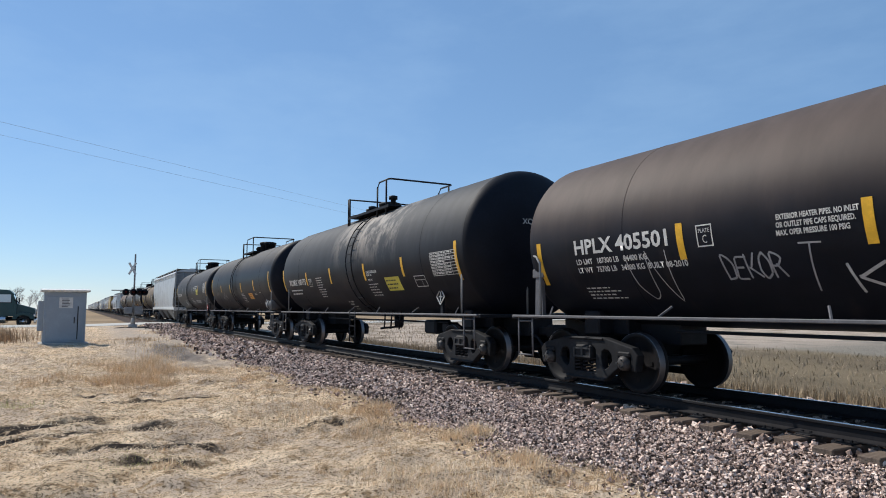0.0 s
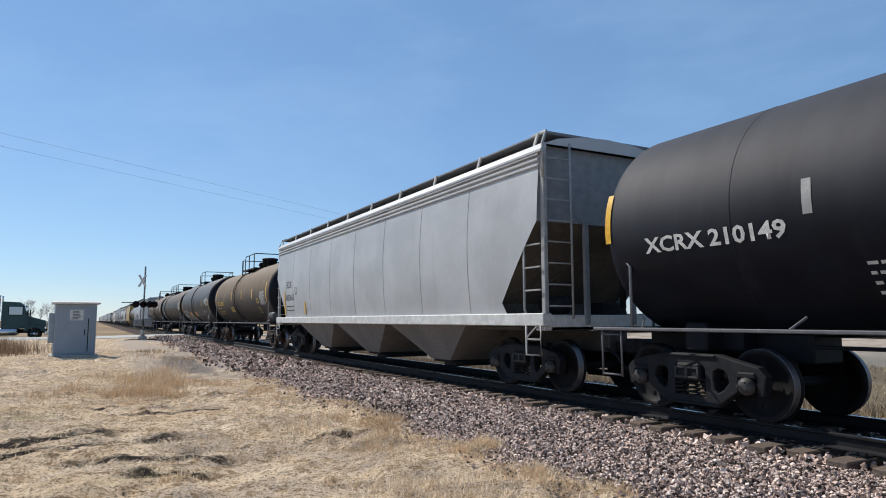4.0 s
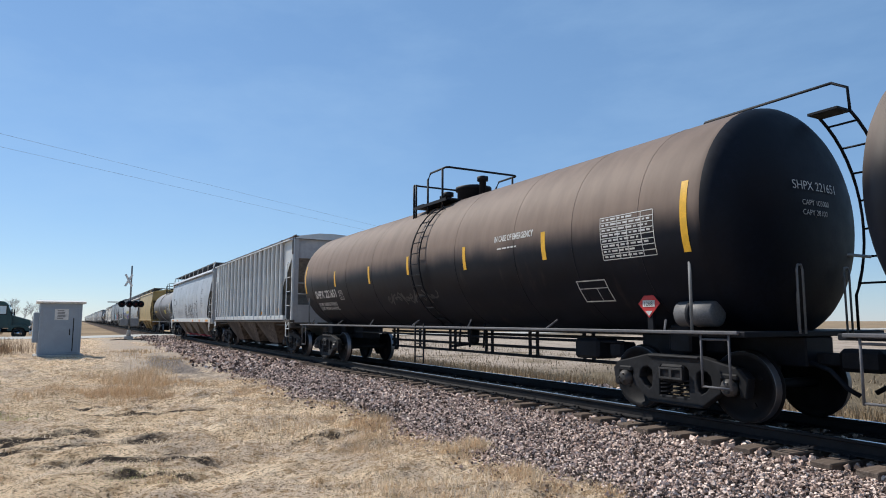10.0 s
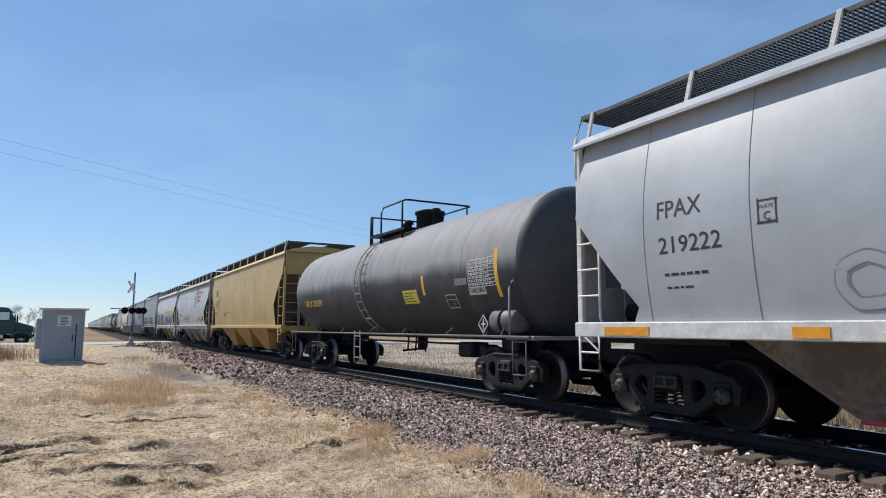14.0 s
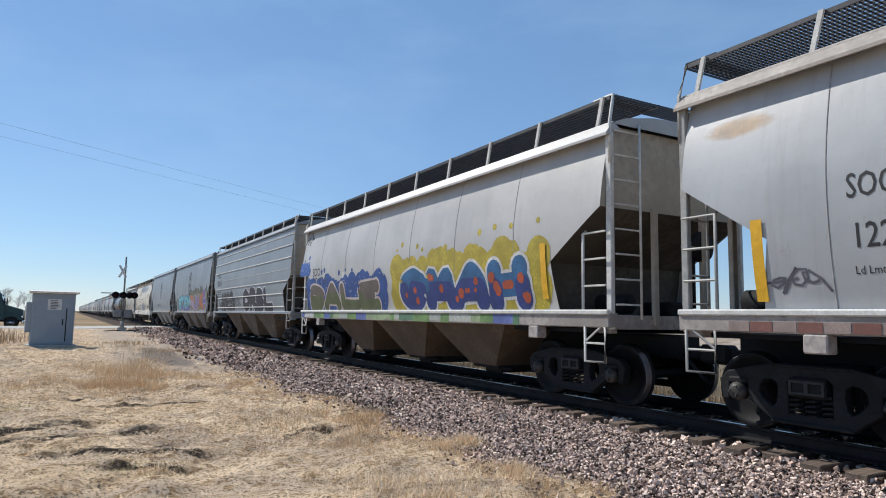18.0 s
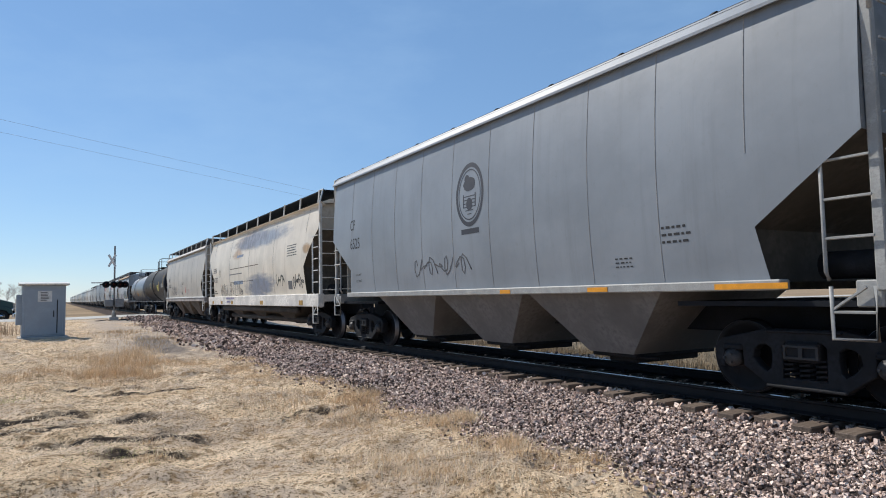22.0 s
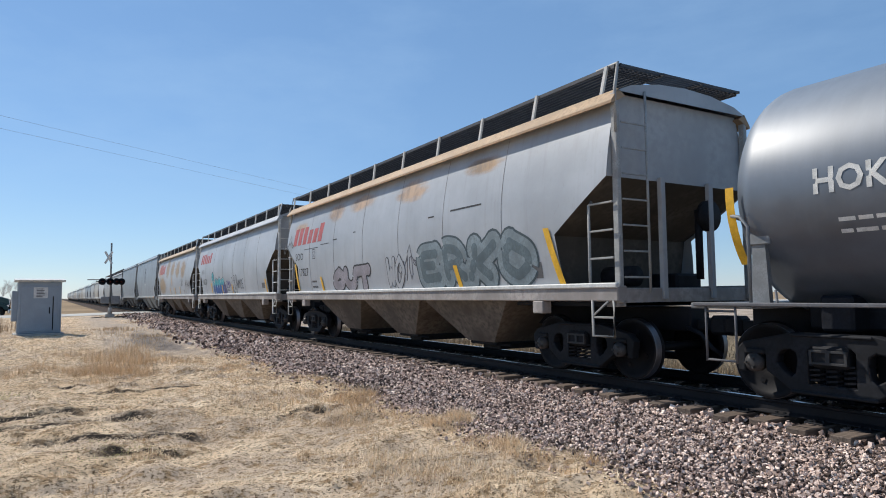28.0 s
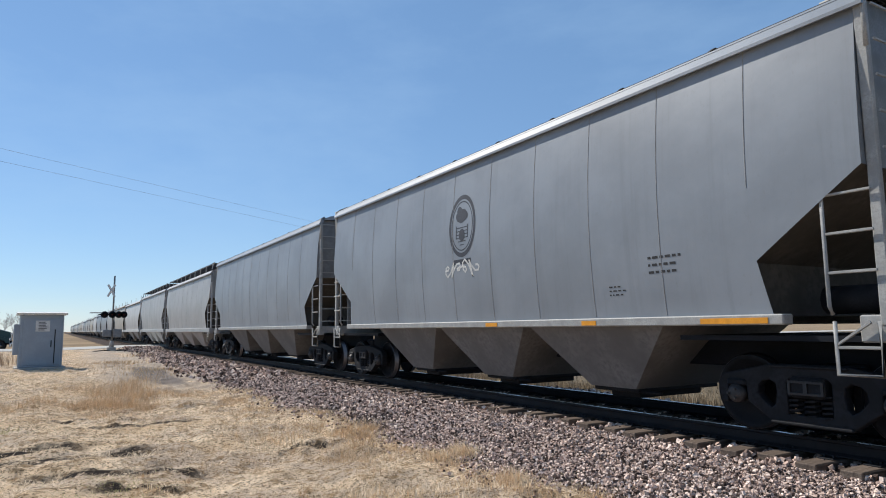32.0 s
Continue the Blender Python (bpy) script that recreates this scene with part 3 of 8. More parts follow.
# ---- loose cover: stones, straw, stubble ----
def bulk(name, base_v, base_f, place, scale, turn, material, parent=None, jitter=0.0):
    """Many copies of a small shape, joined into one mesh."""
    n, k = len(place), len(base_v)
    v = base_v[None] * scale[:, None, :]
    if jitter:
        v = v * (1 + jitter * (np.random.rand(n, k, 1) - 0.5))
    v = np.einsum("nij,nkj->nki", turn, v) + place[:, None, :]
    f = (base_f[None] + (np.arange(n) * k)[:, None, None]).reshape(-1, base_f.shape[1])
    me = bpy.data.meshes.new(name)
    me.vertices.add(n * k)
    me.vertices.foreach_set("co", v.reshape(-1).astype(np.float32))
    m = base_f.shape[1]
    me.loops.add(len(f) * m)
    me.loops.foreach_set("vertex_index", f.reshape(-1).astype(np.int32))
    me.polygons.add(len(f))
    me.polygons.foreach_set("loop_start", np.arange(0, len(f) * m, m, dtype=np.int32))
    me.polygons.foreach_set("use_smooth", np.zeros(len(f), bool))
    me.update(calc_edges=True)
    me.materials.append(material)
    ob = new(name, me)
    if parent:
        ob.parent = parent
    return ob


def spin(n, tilt=None):
    """Random turns; with tilt, about z and then leaning by that many radians."""
    a = np.random.rand(n) * 2 * np.pi
    c, s, o, i = np.cos(a), np.sin(a), np.zeros(n), np.ones(n)
    rz = np.stack([np.stack([c, -s, o], -1), np.stack([s, c, o], -1), np.stack([o, o, i], -1)], 1)
    b = np.random.rand(n) * 2 * np.pi if tilt is None else tilt
    c, s = np.cos(b), np.sin(b)
    rx = np.stack([np.stack([i, o, o], -1), np.stack([o, c, -s], -1), np.stack([o, s, c], -1)], 1)
    return rz @ rx


def stone_material():
    m = Nodes("ballast_stone")
    r = m.island()
    col = m.mix(m.ramp(r, 0.1, 0.6), (0.06, 0.043, 0.036), (0.54, 0.395, 0.325))
    col = m.mix(m.ramp(r, 0.55, 0.95), col, (0.92, 0.735, 0.62))
    col = m.mix(m.ramp(m.noise(35, 3), 0.28, 0.5), (0.24, 0.18, 0.16), col)
    return m.matt().done(col, 0.85)


STONE = stone_material()
ico_v = np.array([(-1, -1, -1), (1, -0.7, -1), (0.8, 1, -0.9), (-1, 0.8, -1), (-0.7, -0.9, 0.8), (0.9, -0.8, 1), (0.6, 0.7, 0.9), (-0.9, 0.7, 0.7)]) * 0.8
ico_f = np.array([(0, 2, 1), (0, 3, 2), (4, 5, 6), (4, 6, 7), (0, 1, 5), (0, 5, 4), (1, 2, 6), (1, 6, 5), (2, 3, 7), (2, 7, 6), (3, 0, 4), (3, 4, 7)])


def wavy(x):
    """Where the stones run out into the grass."""
    return 4.45 + 0.25 * np.sin(x * 0.9) + 0.18 * np.sin(x * 2.3 + 1) + 0.35 * smooth(-5, -10, x) - 0.25 * smooth(-14, -20, x)


def ballast(x0, x1, density, r, far=False):
    ylo, yhi = (9.7, 11.8) if far else (4.0, 7.06)
    n = int((x1 - x0) * (yhi - ylo) * density)
    x, y = np.random.uniform(x0, x1, n), np.random.uniform(ylo, yhi, n)
    if not far:
        thin = np.clip((y - wavy(x) + 0.25) / 0.7, 0, 1)
        keep = np.random.rand(n) < np.maximum(thin, 0.05 * (y > wavy(x) - 1.0))
        x, y = x[keep], y[keep]
    n = len(x)
    size = r * np.random.uniform(0.5, 1.45, n)
    z = ground_z(x, y) + size * np.random.uniform(-0.3, 1.0, n)
    sc = size[:, None] * np.random.uniform(0.45, 1.2, (n, 3))
    ob = bulk("ballast_stones", ico_v, ico_f, np.stack([x, y, z], 1), sc, spin(n) @ spin(n), STONE, None, 0.7)
    return tagged(ob, "pinkish grey crushed stone ballast beside the rails", "ballast", kind="stuff")


ballast(-11, 0.5, 1550, 0.0175)
ballast(-22, -11, 640, 0.0255)
ballast(-58, -22, 110, 0.055)
ballast(-14, 1, 90, 0.045, True)
# between the ties
n = 5200
x, y = np.random.uniform(-16, 0, n), TRACK_Y + np.random.uniform(-1.35, 1.35, n)
sz = np.random.uniform(0.02, 0.045, n)
tagged(bulk("crib_stones", ico_v, ico_f, np.stack([x, y, -0.27 + np.random.uniform(0, 0.05, n)], 1), sz[:, None] * np.random.uniform(0.7, 1.2, (n, 3)), spin(n) @ spin(n), STONE, None, 0.6), "crushed stones between the wooden ties", "ballast", kind="stuff")


def straw_material(name, a, b):
    m = Nodes(name)
    col = m.mix(m.island(), a, b)
    return m.matt().done(col, 0.8)


STRAW = straw_material("dead_grass", (0.46, 0.325, 0.2), (1.0, 0.81, 0.585))
BROWN_GRASS = straw_material("brown_tall_grass", (0.5, 0.335, 0.19), (0.86, 0.65, 0.42))
PALE_TUFT = straw_material("pale_tuft_grass", (0.62, 0.46, 0.29), (0.95, 0.77, 0.55))
GREEN_GRASS = straw_material("greening_grass", (0.4, 0.39, 0.15), (0.66, 0.56, 0.28))
STUBBLE = straw_material("crop_stubble", (0.2, 0.155, 0.105), (0.42, 0.34, 0.24))
WEEDS = straw_material("dry_weeds", (0.24, 0.16, 0.1), (0.5, 0.35, 0.22))
blade_v = np.array([(-0.5, 0, 0), (0.5, 0, 0), (0.34, 0.06, 0.55), (-0.34, 0.06, 0.55), (0.0, 0.25, 1.0)])
blade_f3 = np.array([(0, 1, 2), (0, 2, 3), (3, 2, 4)])


def blades(name, x, y, length, width, lean, material, label, category="grass", lift=0.0):
    n = len(x)
    p = np.stack([x, y, ground_z(x, y) - 0.01 + lift], 1)
    sc = np.stack([width * np.ones(n), length, length], 1)
    return tagged(bulk(name, blade_v, blade_f3, p, sc, spin(n, lean), material), label, category, kind="stuff")


def meadow(n, x0, x1, y0, y1, lo, hi, width, spread):
    """Blades gathered in small clumps, thinner on the dirt and in the ruts."""
    k = n // 22
    cx, cy = np.random.uniform(x0, x1, k), np.random.uniform(y0, y1, k)
    patchy = np.sin(cx * 1.3 + 2 * np.sin(cy * 0.8)) * np.sin(cy * 1.7 + 1.5 * np.sin(cx * 0.6)) + 0.5 * np.sin(cx * 4.1) * np.sin(cy * 3.7)
    rut = in_rut(cx, cy) * 0.9
    keep = (np.random.rand(k) < 0.66 + 0.4 * patchy - rut) & (cy < wavy(cx) + 0.1 + 0.3 * np.random.randn(k)) & ~((cx < -20) & (cy > 1.2 + 0.5 * np.random.randn(k)))
    cx, cy = cx[keep], cy[keep]
    own = np.repeat(np.random.uniform(0.6, 1.4, len(cx)), 22)
    dx, dy = np.random.randn(len(own)) * spread * own, np.random.randn(len(own)) * spread * own * 0.7
    x, y = np.repeat(cx, 22) + dx, np.repeat(cy, 22) + dy
    return x, y, np.random.uniform(lo, hi, len(x)) * own, width


x, y, ln, w = meadow(95000, -9.5, -1.5, -2.0, 5.2, 0.04, 0.13, 0.006, 0.045)
ok = in_rut(x, y) < 0.3
x, y, ln = x[ok], y[ok], ln[ok]
blades("mown_straw", x, y, ln, w, -np.random.uniform(0.9, 1.5, len(x)), STRAW, "flattened dead straw-coloured grass on the verge")
x, y, ln, w = meadow(130000, -24, -9.5, -6.0, 5.2, 0.05, 0.16, 0.008, 0.07)
ok = in_rut(x, y) < 0.3
x, y, ln = x[ok], y[ok], ln[ok]
blades("mown_straw", x, y, ln, w, -np.random.uniform(0.85, 1.5, len(x)), STRAW, "flattened dead straw-coloured grass further along the verge")
x, y, ln, w = meadow(60000, -52, -24, -12.0, 5.0, 0.07, 0.2, 0.014, 0.16)
blades("mown_straw", x, y, ln, w, -np.random.uniform(0.7, 1.45, len(x)), STRAW, "dead grass round the signal cabinet")


def tuft(cx, cy, rx, ry, n, lo, hi, width, material, label, lean=1.15):
    x, y = cx + np.random.randn(n) * rx, cy + np.random.randn(n) * ry
    return blades("grass_tuft", x, y, np.random.uniform(lo, hi, n), width, np.random.uniform(-lean, lean, n), material, label)


# coarse standing clumps scattered over the verge, thickest beside the ballast
k = 520
cx = np.random.uniform(-19, -3.2, k)
cy = np.where(np.random.rand(k) < 0.55, wavy(cx) - 0.1 - np.abs(np.random.randn(k)) * 0.7, np.random.uniform(-3.0, 4.5, k))
ok = (cy < wavy(cx)) & (np.sin(cx * 2.3 + 1.7 * np.sin(cy * 2.1)) + 0.6 * np.random.randn(k) > -0.2)
cx, cy = cx[ok], cy[ok]
big = np.repeat(np.random.uniform(0.5, 1.5, len(cx)), 70)
x = np.repeat(cx, 70) + np.random.randn(len(big)) * 0.085 * big
y = np.repeat(cy, 70) + np.random.randn(len(big)) * 0.055 * big
blades("grass_clump", x, y, np.random.uniform(0.03, 0.12, len(big)) * big, 0.005, np.random.uniform(-1.2, 1.2, len(big)), BROWN_GRASS, "coarse tawny dead grass clumps on the verge")

tuft(-7.6, 4.74, 0.13, 0.09, 900, 0.08, 0.21, 0.005, PALE_TUFT, "round pale dead grass tuft among the stones")
tuft(-6.05, 4.42, 0.12, 0.09, 700, 0.06, 0.17, 0.005, PALE_TUFT, "round pale dead grass tuft at the ballast edge")
tuft(-9.9, 4.2, 0.3, 0.16, 700, 0.06, 0.18, 0.006, BROWN_GRASS, "tawny dead grass tuft at the ballast edge")
tuft(-7.5, 4.35, 0.17, 0.1, 420, 0.06, 0.17, 0.006, PALE_TUFT, "pale dead grass tuft at the ballast edge")
tuft(-8.6, 3.55, 0.2, 0.13, 420, 0.06, 0.17, 0.006, PALE_TUFT, "pale dead grass tuft beside the ballast")
tuft(-9.2, 3.95, 0.5, 0.25, 500, 0.05, 0.15, 0.007, BROWN_GRASS, "low brown grass near the ballast")
tuft(-5.9, 3.0, 0.6, 0.3, 1400, 0.05, 0.16, 0.006, PALE_TUFT, "wide pale dead grass clump on the verge")
tuft(-5.0, 3.35, 0.4, 0.25, 700, 0.05, 0.13, 0.006, PALE_TUFT, "dead grass clump on the verge")
tuft(-6.1, 4.35, 0.3, 0.15, 320, 0.05, 0.14, 0.006, PALE_TUFT, "thin grass tuft among stones")
tuft(-10.4, 3.0, 0.7, 0.4, 700, 0.06, 0.18, 0.009, PALE_TUFT, "dead grass clump on the verge")
for cx, cy, r, n, h in ((-17.2, 1.0, 0.34, 500, 0.42), (-16.6, 1.45, 0.3, 420, 0.36), (-17.6, 0.5, 0.3, 350, 0.3), (-16.0, 1.75, 0.25, 260, 0.26), (-15.6, 0.9, 0.3, 260, 0.22),
                        (-19.4, 1.5, 0.4, 420, 0.5), (-20.6, 1.1, 0.4, 380, 0.46), (-21.8, 1.9, 0.45, 380, 0.5), (-23.6, 2.2, 0.5, 300, 0.42), (-18.3, 1.9, 0.35, 400, 0.42), (-22.5, 0.4, 0.5, 300, 0.36),
                        (-18.4, -0.3, 0.35, 300, 0.28), (-17.4, -0.9, 0.4, 300, 0.24), (-18.9, 2.6, 0.4, 300, 0.24), (-18.0, 3.1, 0.45, 320, 0.22)):
    tuft(cx, cy, r, r * 0.75, n * 2, 0.2 * h, h, 0.0055, BROWN_GRASS, "bushy brown dead grass before the signal cabinet", 1.25)
tuft(-8.1, 0.65, 0.35, 0.3, 500, 0.02, 0.06, 0.006, GREEN_GRASS, "patch of grass turning green")
tuft(-13.5, -0.9, 0.3, 0.25, 200, 0.05, 0.14, 0.008, GREEN_GRASS, "small weed clump turning green")
for cx, cy, r, n in ((-39, -4.2, 1.3, 1500), (-43, -5.5, 1.6, 1400), (-41, -8.5, 1.8, 1400), (-46, -9.0, 2.0, 1300), (-33, -5.8, 1.1, 900)):
    tuft(cx, cy, r, r * 0.7, n, 0.3, 0.85, 0.02, WEEDS, "dry brown weeds beside the road ditch", 0.4)
for cx, cy, r, n in ((-36.5, 2.6, 1.2, 500), (-44.0, 4.6, 1.0, 300), (-30.0, 3.4, 1.5, 500)):
    tuft(cx, cy, r, r * 0.5, n, 0.08, 0.22, 0.02, BROWN_GRASS, "sparse dead grass on the gravel", 0.7)

# stubble beyond the track
n = 15000
x, y = np.random.uniform(-34, 2, n), 11.9 + np.abs(np.random.randn(n)) * 1.1
blades("stubble", x, y, np.random.uniform(0.1, 0.34, n), 0.012, np.random.uniform(-0.2, 0.2, n), STUBBLE, "standing dry stubble along the far side of the track", "stubble")
n = 9000
x, y = np.random.uniform(-70, 0, n), np.random.uniform(14, 27, n)
blades("stubble", x, y, np.random.uniform(0.08, 0.22, n), 0.03, np.random.uniform(-1.2, 1.2, n), STUBBLE, "flattened stubble on the field beyond the track", "stubble")

# a scrap of white litter
tagged(part("litter_scrap", Geo().box(-0.09, 0.09, -0.035, 0.035, 0.0, 0.012, 0.004), WHITE_PAINT, at=pose(-4.9, 1.95, float(ground_z(-4.9, 1.95)) + 0.03, 4, 6, 60)), "small white scrap of litter on the grass", "litter")


# ---- the waiting lorry ----
GREEN = plain("dark_green_cab_paint", (0.013, 0.052, 0.056), 0.4, 0.0, 0.2, 1.5, 0.05)
CHROME = plain("chrome", (0.6, 0.6, 0.62), 0.2, 1.0, 0.1)
RUBBER = plain("tyre_rubber", (0.02, 0.02, 0.02), 0.85)
# sky showing through the cab windows is painted in as a pale tone
GLASS = plain("tinted_glass", (0.5, 0.58, 0.62), 0.08, 0.0, 0.1, 1.0, 0.0)


def lorry(at):
    """A bonneted road tractor; its nose points to +y once placed (its own +x)."""
    c = thing("semi_truck", "dark green bonneted semi truck waiting at the crossing", "truck", at=at)
    part("frame", Geo().box(-5.4, 2.9, -0.45, 0.45, 0.6, 0.95, 0.02), DARK_IRON, c)
    g = Geo().prism([(-0.6, 1.0), (1.4, 1.0), (1.4, 2.15), (1.0, 3.15), (0.7, 3.36), (-0.6, 3.42)], -1.05, 1.05)
    cab = part("cab", g, GREEN, c)
    part("deck_plate", Geo().box(-2.2, -1.0, -0.9, 0.9, 0.95, 1.05, 0.02), DARK_IRON, c)
    part("fifth_wheel", Geo().box(-4.9, -3.9, -0.5, 0.5, 0.95, 1.2, 0.04), DARK_IRON, c)
    g = Geo().prism([(1.35, 1.0), (2.75, 0.95), (2.85, 1.3), (2.75, 1.7), (1.4, 2.12)], -0.85, 0.85)
    hood = part("hood", g, GREEN, c)
    part("grille", Geo().box(2.8, 2.9, -0.55, 0.55, 0.95, 1.6, 0.02), CHROME, hood)
    for s in (-1, 1):
        part("fender", Geo().prism([(1.1, 0.85), (1.3, 1.2), (1.7, 1.33), (2.3, 1.3), (2.75, 1.05), (2.8, 0.75), (2.5, 0.75), (2.35, 1.0), (1.95, 1.12), (1.55, 1.0), (1.4, 0.75), (1.15, 0.75)], min(s * 0.8, s * 1.2), max(s * 0.8, s * 1.2)), GREEN, c)
        part("headlight", Geo().box(2.7, 2.86, s * 1.0 - 0.13, s * 1.0 + 0.13, 0.95, 1.18, 0.03), CHROME, c)
        part("exhaust_stack", Geo().lathe([(0, 0.09), (1.1, 0.09), (1.15, 0.06), (2.75, 0.06), (2.95, 0.09)], (-0.78, s * 1.05, 1.0), 2, 12), CHROME, c)
        part("fuel_tank", Geo().lathe([(-0.75, 0.25), (-0.7, 0.33), (0.7, 0.33), (0.75, 0.25)], (-0.1, s * 0.95, 0.72), 0, 16), CHROME, c)
        d = part("door", Geo().box(-0.2, 1.15, s * 1.05 - 0.015, s * 1.05 + 0.015, 1.1, 3.05, 0.01), GREEN, cab)
        part("window_frame", Geo().box(-0.12, 1.02, s * 1.06 - 0.006, s * 1.06 + 0.006, 2.18, 3.0, 0.004), DARK_IRON, d)
        part("side_window", Geo().box(-0.05, 0.95, s * 1.068 - 0.008, s * 1.068 + 0.008, 2.25, 2.95, 0.005), GLASS, d)
        part("mirror", Geo().box(1.35, 1.45, s * 1.35 - 0.1, s * 1.35 + 0.1, 2.1, 2.7, 0.03).bar((1.2, s * 1.05, 2.4), (1.4, s * 1.35, 2.4), 0.02), DARK_IRON, c)
        for x, r in ((1.95, 0.52), (-3.9, 0.52), (-5.0, 0.52)):
            wd = part("wheel", Geo().lathe([(-0.14, 0.3), (-0.14, r - 0.05), (-0.1, r), (0.1, r), (0.14, r - 0.05), (0.14, 0.3)], (x, s * 0.98, 0.52), 1, 24), RUBBER, c)
            part("rim", Geo().lathe([(-0.15, 0.3), (-0.1, 0.26), (0.1, 0.26), (0.15, 0.3), (0.12, 0.1)], (x, s * 0.98, 0.52), 1, 20), CHROME, wd)
    g = Geo()
    g.add([(1.41, -0.95, 2.18), (1.41, 0.95, 2.18), (1.04, 0.9, 3.1), (1.04, -0.9, 3.1), (1.38, -0.95, 2.16), (1.38, 0.95, 2.16), (1.01, 0.9, 3.08), (1.01, -0.9, 3.08)], [(0, 1, 2, 3), (7, 6, 5, 4), (0, 1, 5, 4), (2, 3, 7, 6)])
    part("windscreen", g, GLASS, cab)
    part("bumper", Geo().box(2.75, 2.95, -1.2, 1.2, 0.4, 0.75, 0.05), CHROME, c)
    return c


lorry(pose(-70.6, -6.5, -0.4, 0, 0, 90))

# ---- bare trees on the skyline ----
BARK = plain("bare_branches", (0.42, 0.385, 0.37), 0.9, 0.0, 0.3)


def bare_tree(seed, x, y, h):
    r = random.Random(seed)
    trunk, crown = Geo(), Geo()

    def grow(p, d, ln, rad, depth, geo):
        q = p + d * ln
        geo.tube([p, p.lerp(q, 0.5) + Vector((r.uniform(-1, 1), r.uniform(-1, 1), 0)) * ln * 0.06, q], rad, 4)
        if depth:
            for _ in range(3 if depth > 1 else 5):
                nd = (d + Vector((r.uniform(-1, 1), r.uniform(-1, 1), r.uniform(-0.25, 0.7))) * 0.75).normalized()
                grow(p.lerp(q, r.uniform(0.5, 1.0)), nd, ln * r.uniform(0.6, 0.85), rad * 0.62, depth - 1, crown)

    grow(Vector((0, 0, -0.3)), Vector((0, 0, 1)), h * 0.3, h * 0.008, 5, trunk)
    t = thing("bare_tree", "leafless tree on the far skyline", "tree", "skyline trees", at=pose(x, y, float(ground_z(x, y))))
    part("trunk", trunk, BARK, t)
    part("crown", crown, BARK, t)
    return t


for k, (x, y, h) in enumerate(((-260, -19, 12.5), (-275, -14, 11.0), (-250, -25, 11.5), (-290, -9.5, 9.0), (-268, -30, 10.0), (-300, -22, 11.0), (-285, -36, 10.5), (-262, -42, 10.0), (-255, -15.5, 9.5))):
    bare_tree(k, x, y, h)


# ---- rolling stock: running gear ----
R_WHEEL = 0.457


def wheelset_mesh(mat):
    g = Geo()
    for s in (-1, 1):
        prof = [(0.0, 0.09), (0.02, 0.12), (0.035, 0.2), (0.03, 0.37), (0.055, 0.385), (0.06, 0.45), (0.055, R_WHEEL), (-0.05, R_WHEEL + 0.004), (-0.07, R_WHEEL + 0.027), (-0.09, R_WHEEL + 0.025), (-0.09, 0.38), (-0.05, 0.37), (-0.06, 0.12)]
        prof = [(p * s, r) for p, r in prof]
        n0 = len(g.f)
        g.lathe(prof, (0, s * 0.7525, 0), 1, 32)
        for k in range(32):
            g.m[n0 + 5 * 32 + k] = 1
            g.m[n0 + 6 * 32 + k] = 1
    g.lathe([(-1.06, 0.075), (-0.8, 0.08), (0, 0.07), (0.8, 0.08), (1.06, 0.075)], (0, 0, 0), 1, 12)
    for k in range(4):
        a = k * math.pi / 2
        for s in (-1, 1):
            g.box(0.26 * math.cos(a) - 0.03, 0.26 * math.cos(a) + 0.03, s * 0.79 - 0.004, s * 0.79 + 0.004, 0.26 * math.sin(a) - 0.03, 0.26 * math.sin(a) + 0.03)
    return g.mesh("wheelset", [mat, TREAD])


WHEELSETS = [wheelset_mesh(WHEEL), wheelset_mesh(WHEEL_RUST)]


def plate(rings, thick, bevel, name, mat, boxes=()):
    """A flat casting with holes: rings in x and z, the first its outline."""
    c = bpy.data.curves.new(name, "CURVE")
    c.dimensions, c.fill_mode, c.extrude, c.bevel_depth, c.bevel_resolution = "2D", "BOTH", thick, bevel, 1
    for ring in rings:
        sp = c.splines.new("POLY")
        sp.points.add(len(ring) - 1)
        for p, (x, z) in zip(sp.points, ring):
            p.co = (x, z, 0, 1)
        sp.use_cyclic_u = True
    ob = bpy.data.objects.new(name, c)
    me = bpy.data.meshes.new_from_object(ob)
    bpy.data.objects.remove(ob)
    g = Geo().add([(v.co.x, -v.co.z, v.co.y) for v in me.vertices], [tuple(p.vertices) for p in me.polygons])
    for b in boxes:
        g.box(*b)
    return g.mesh(name, mat)


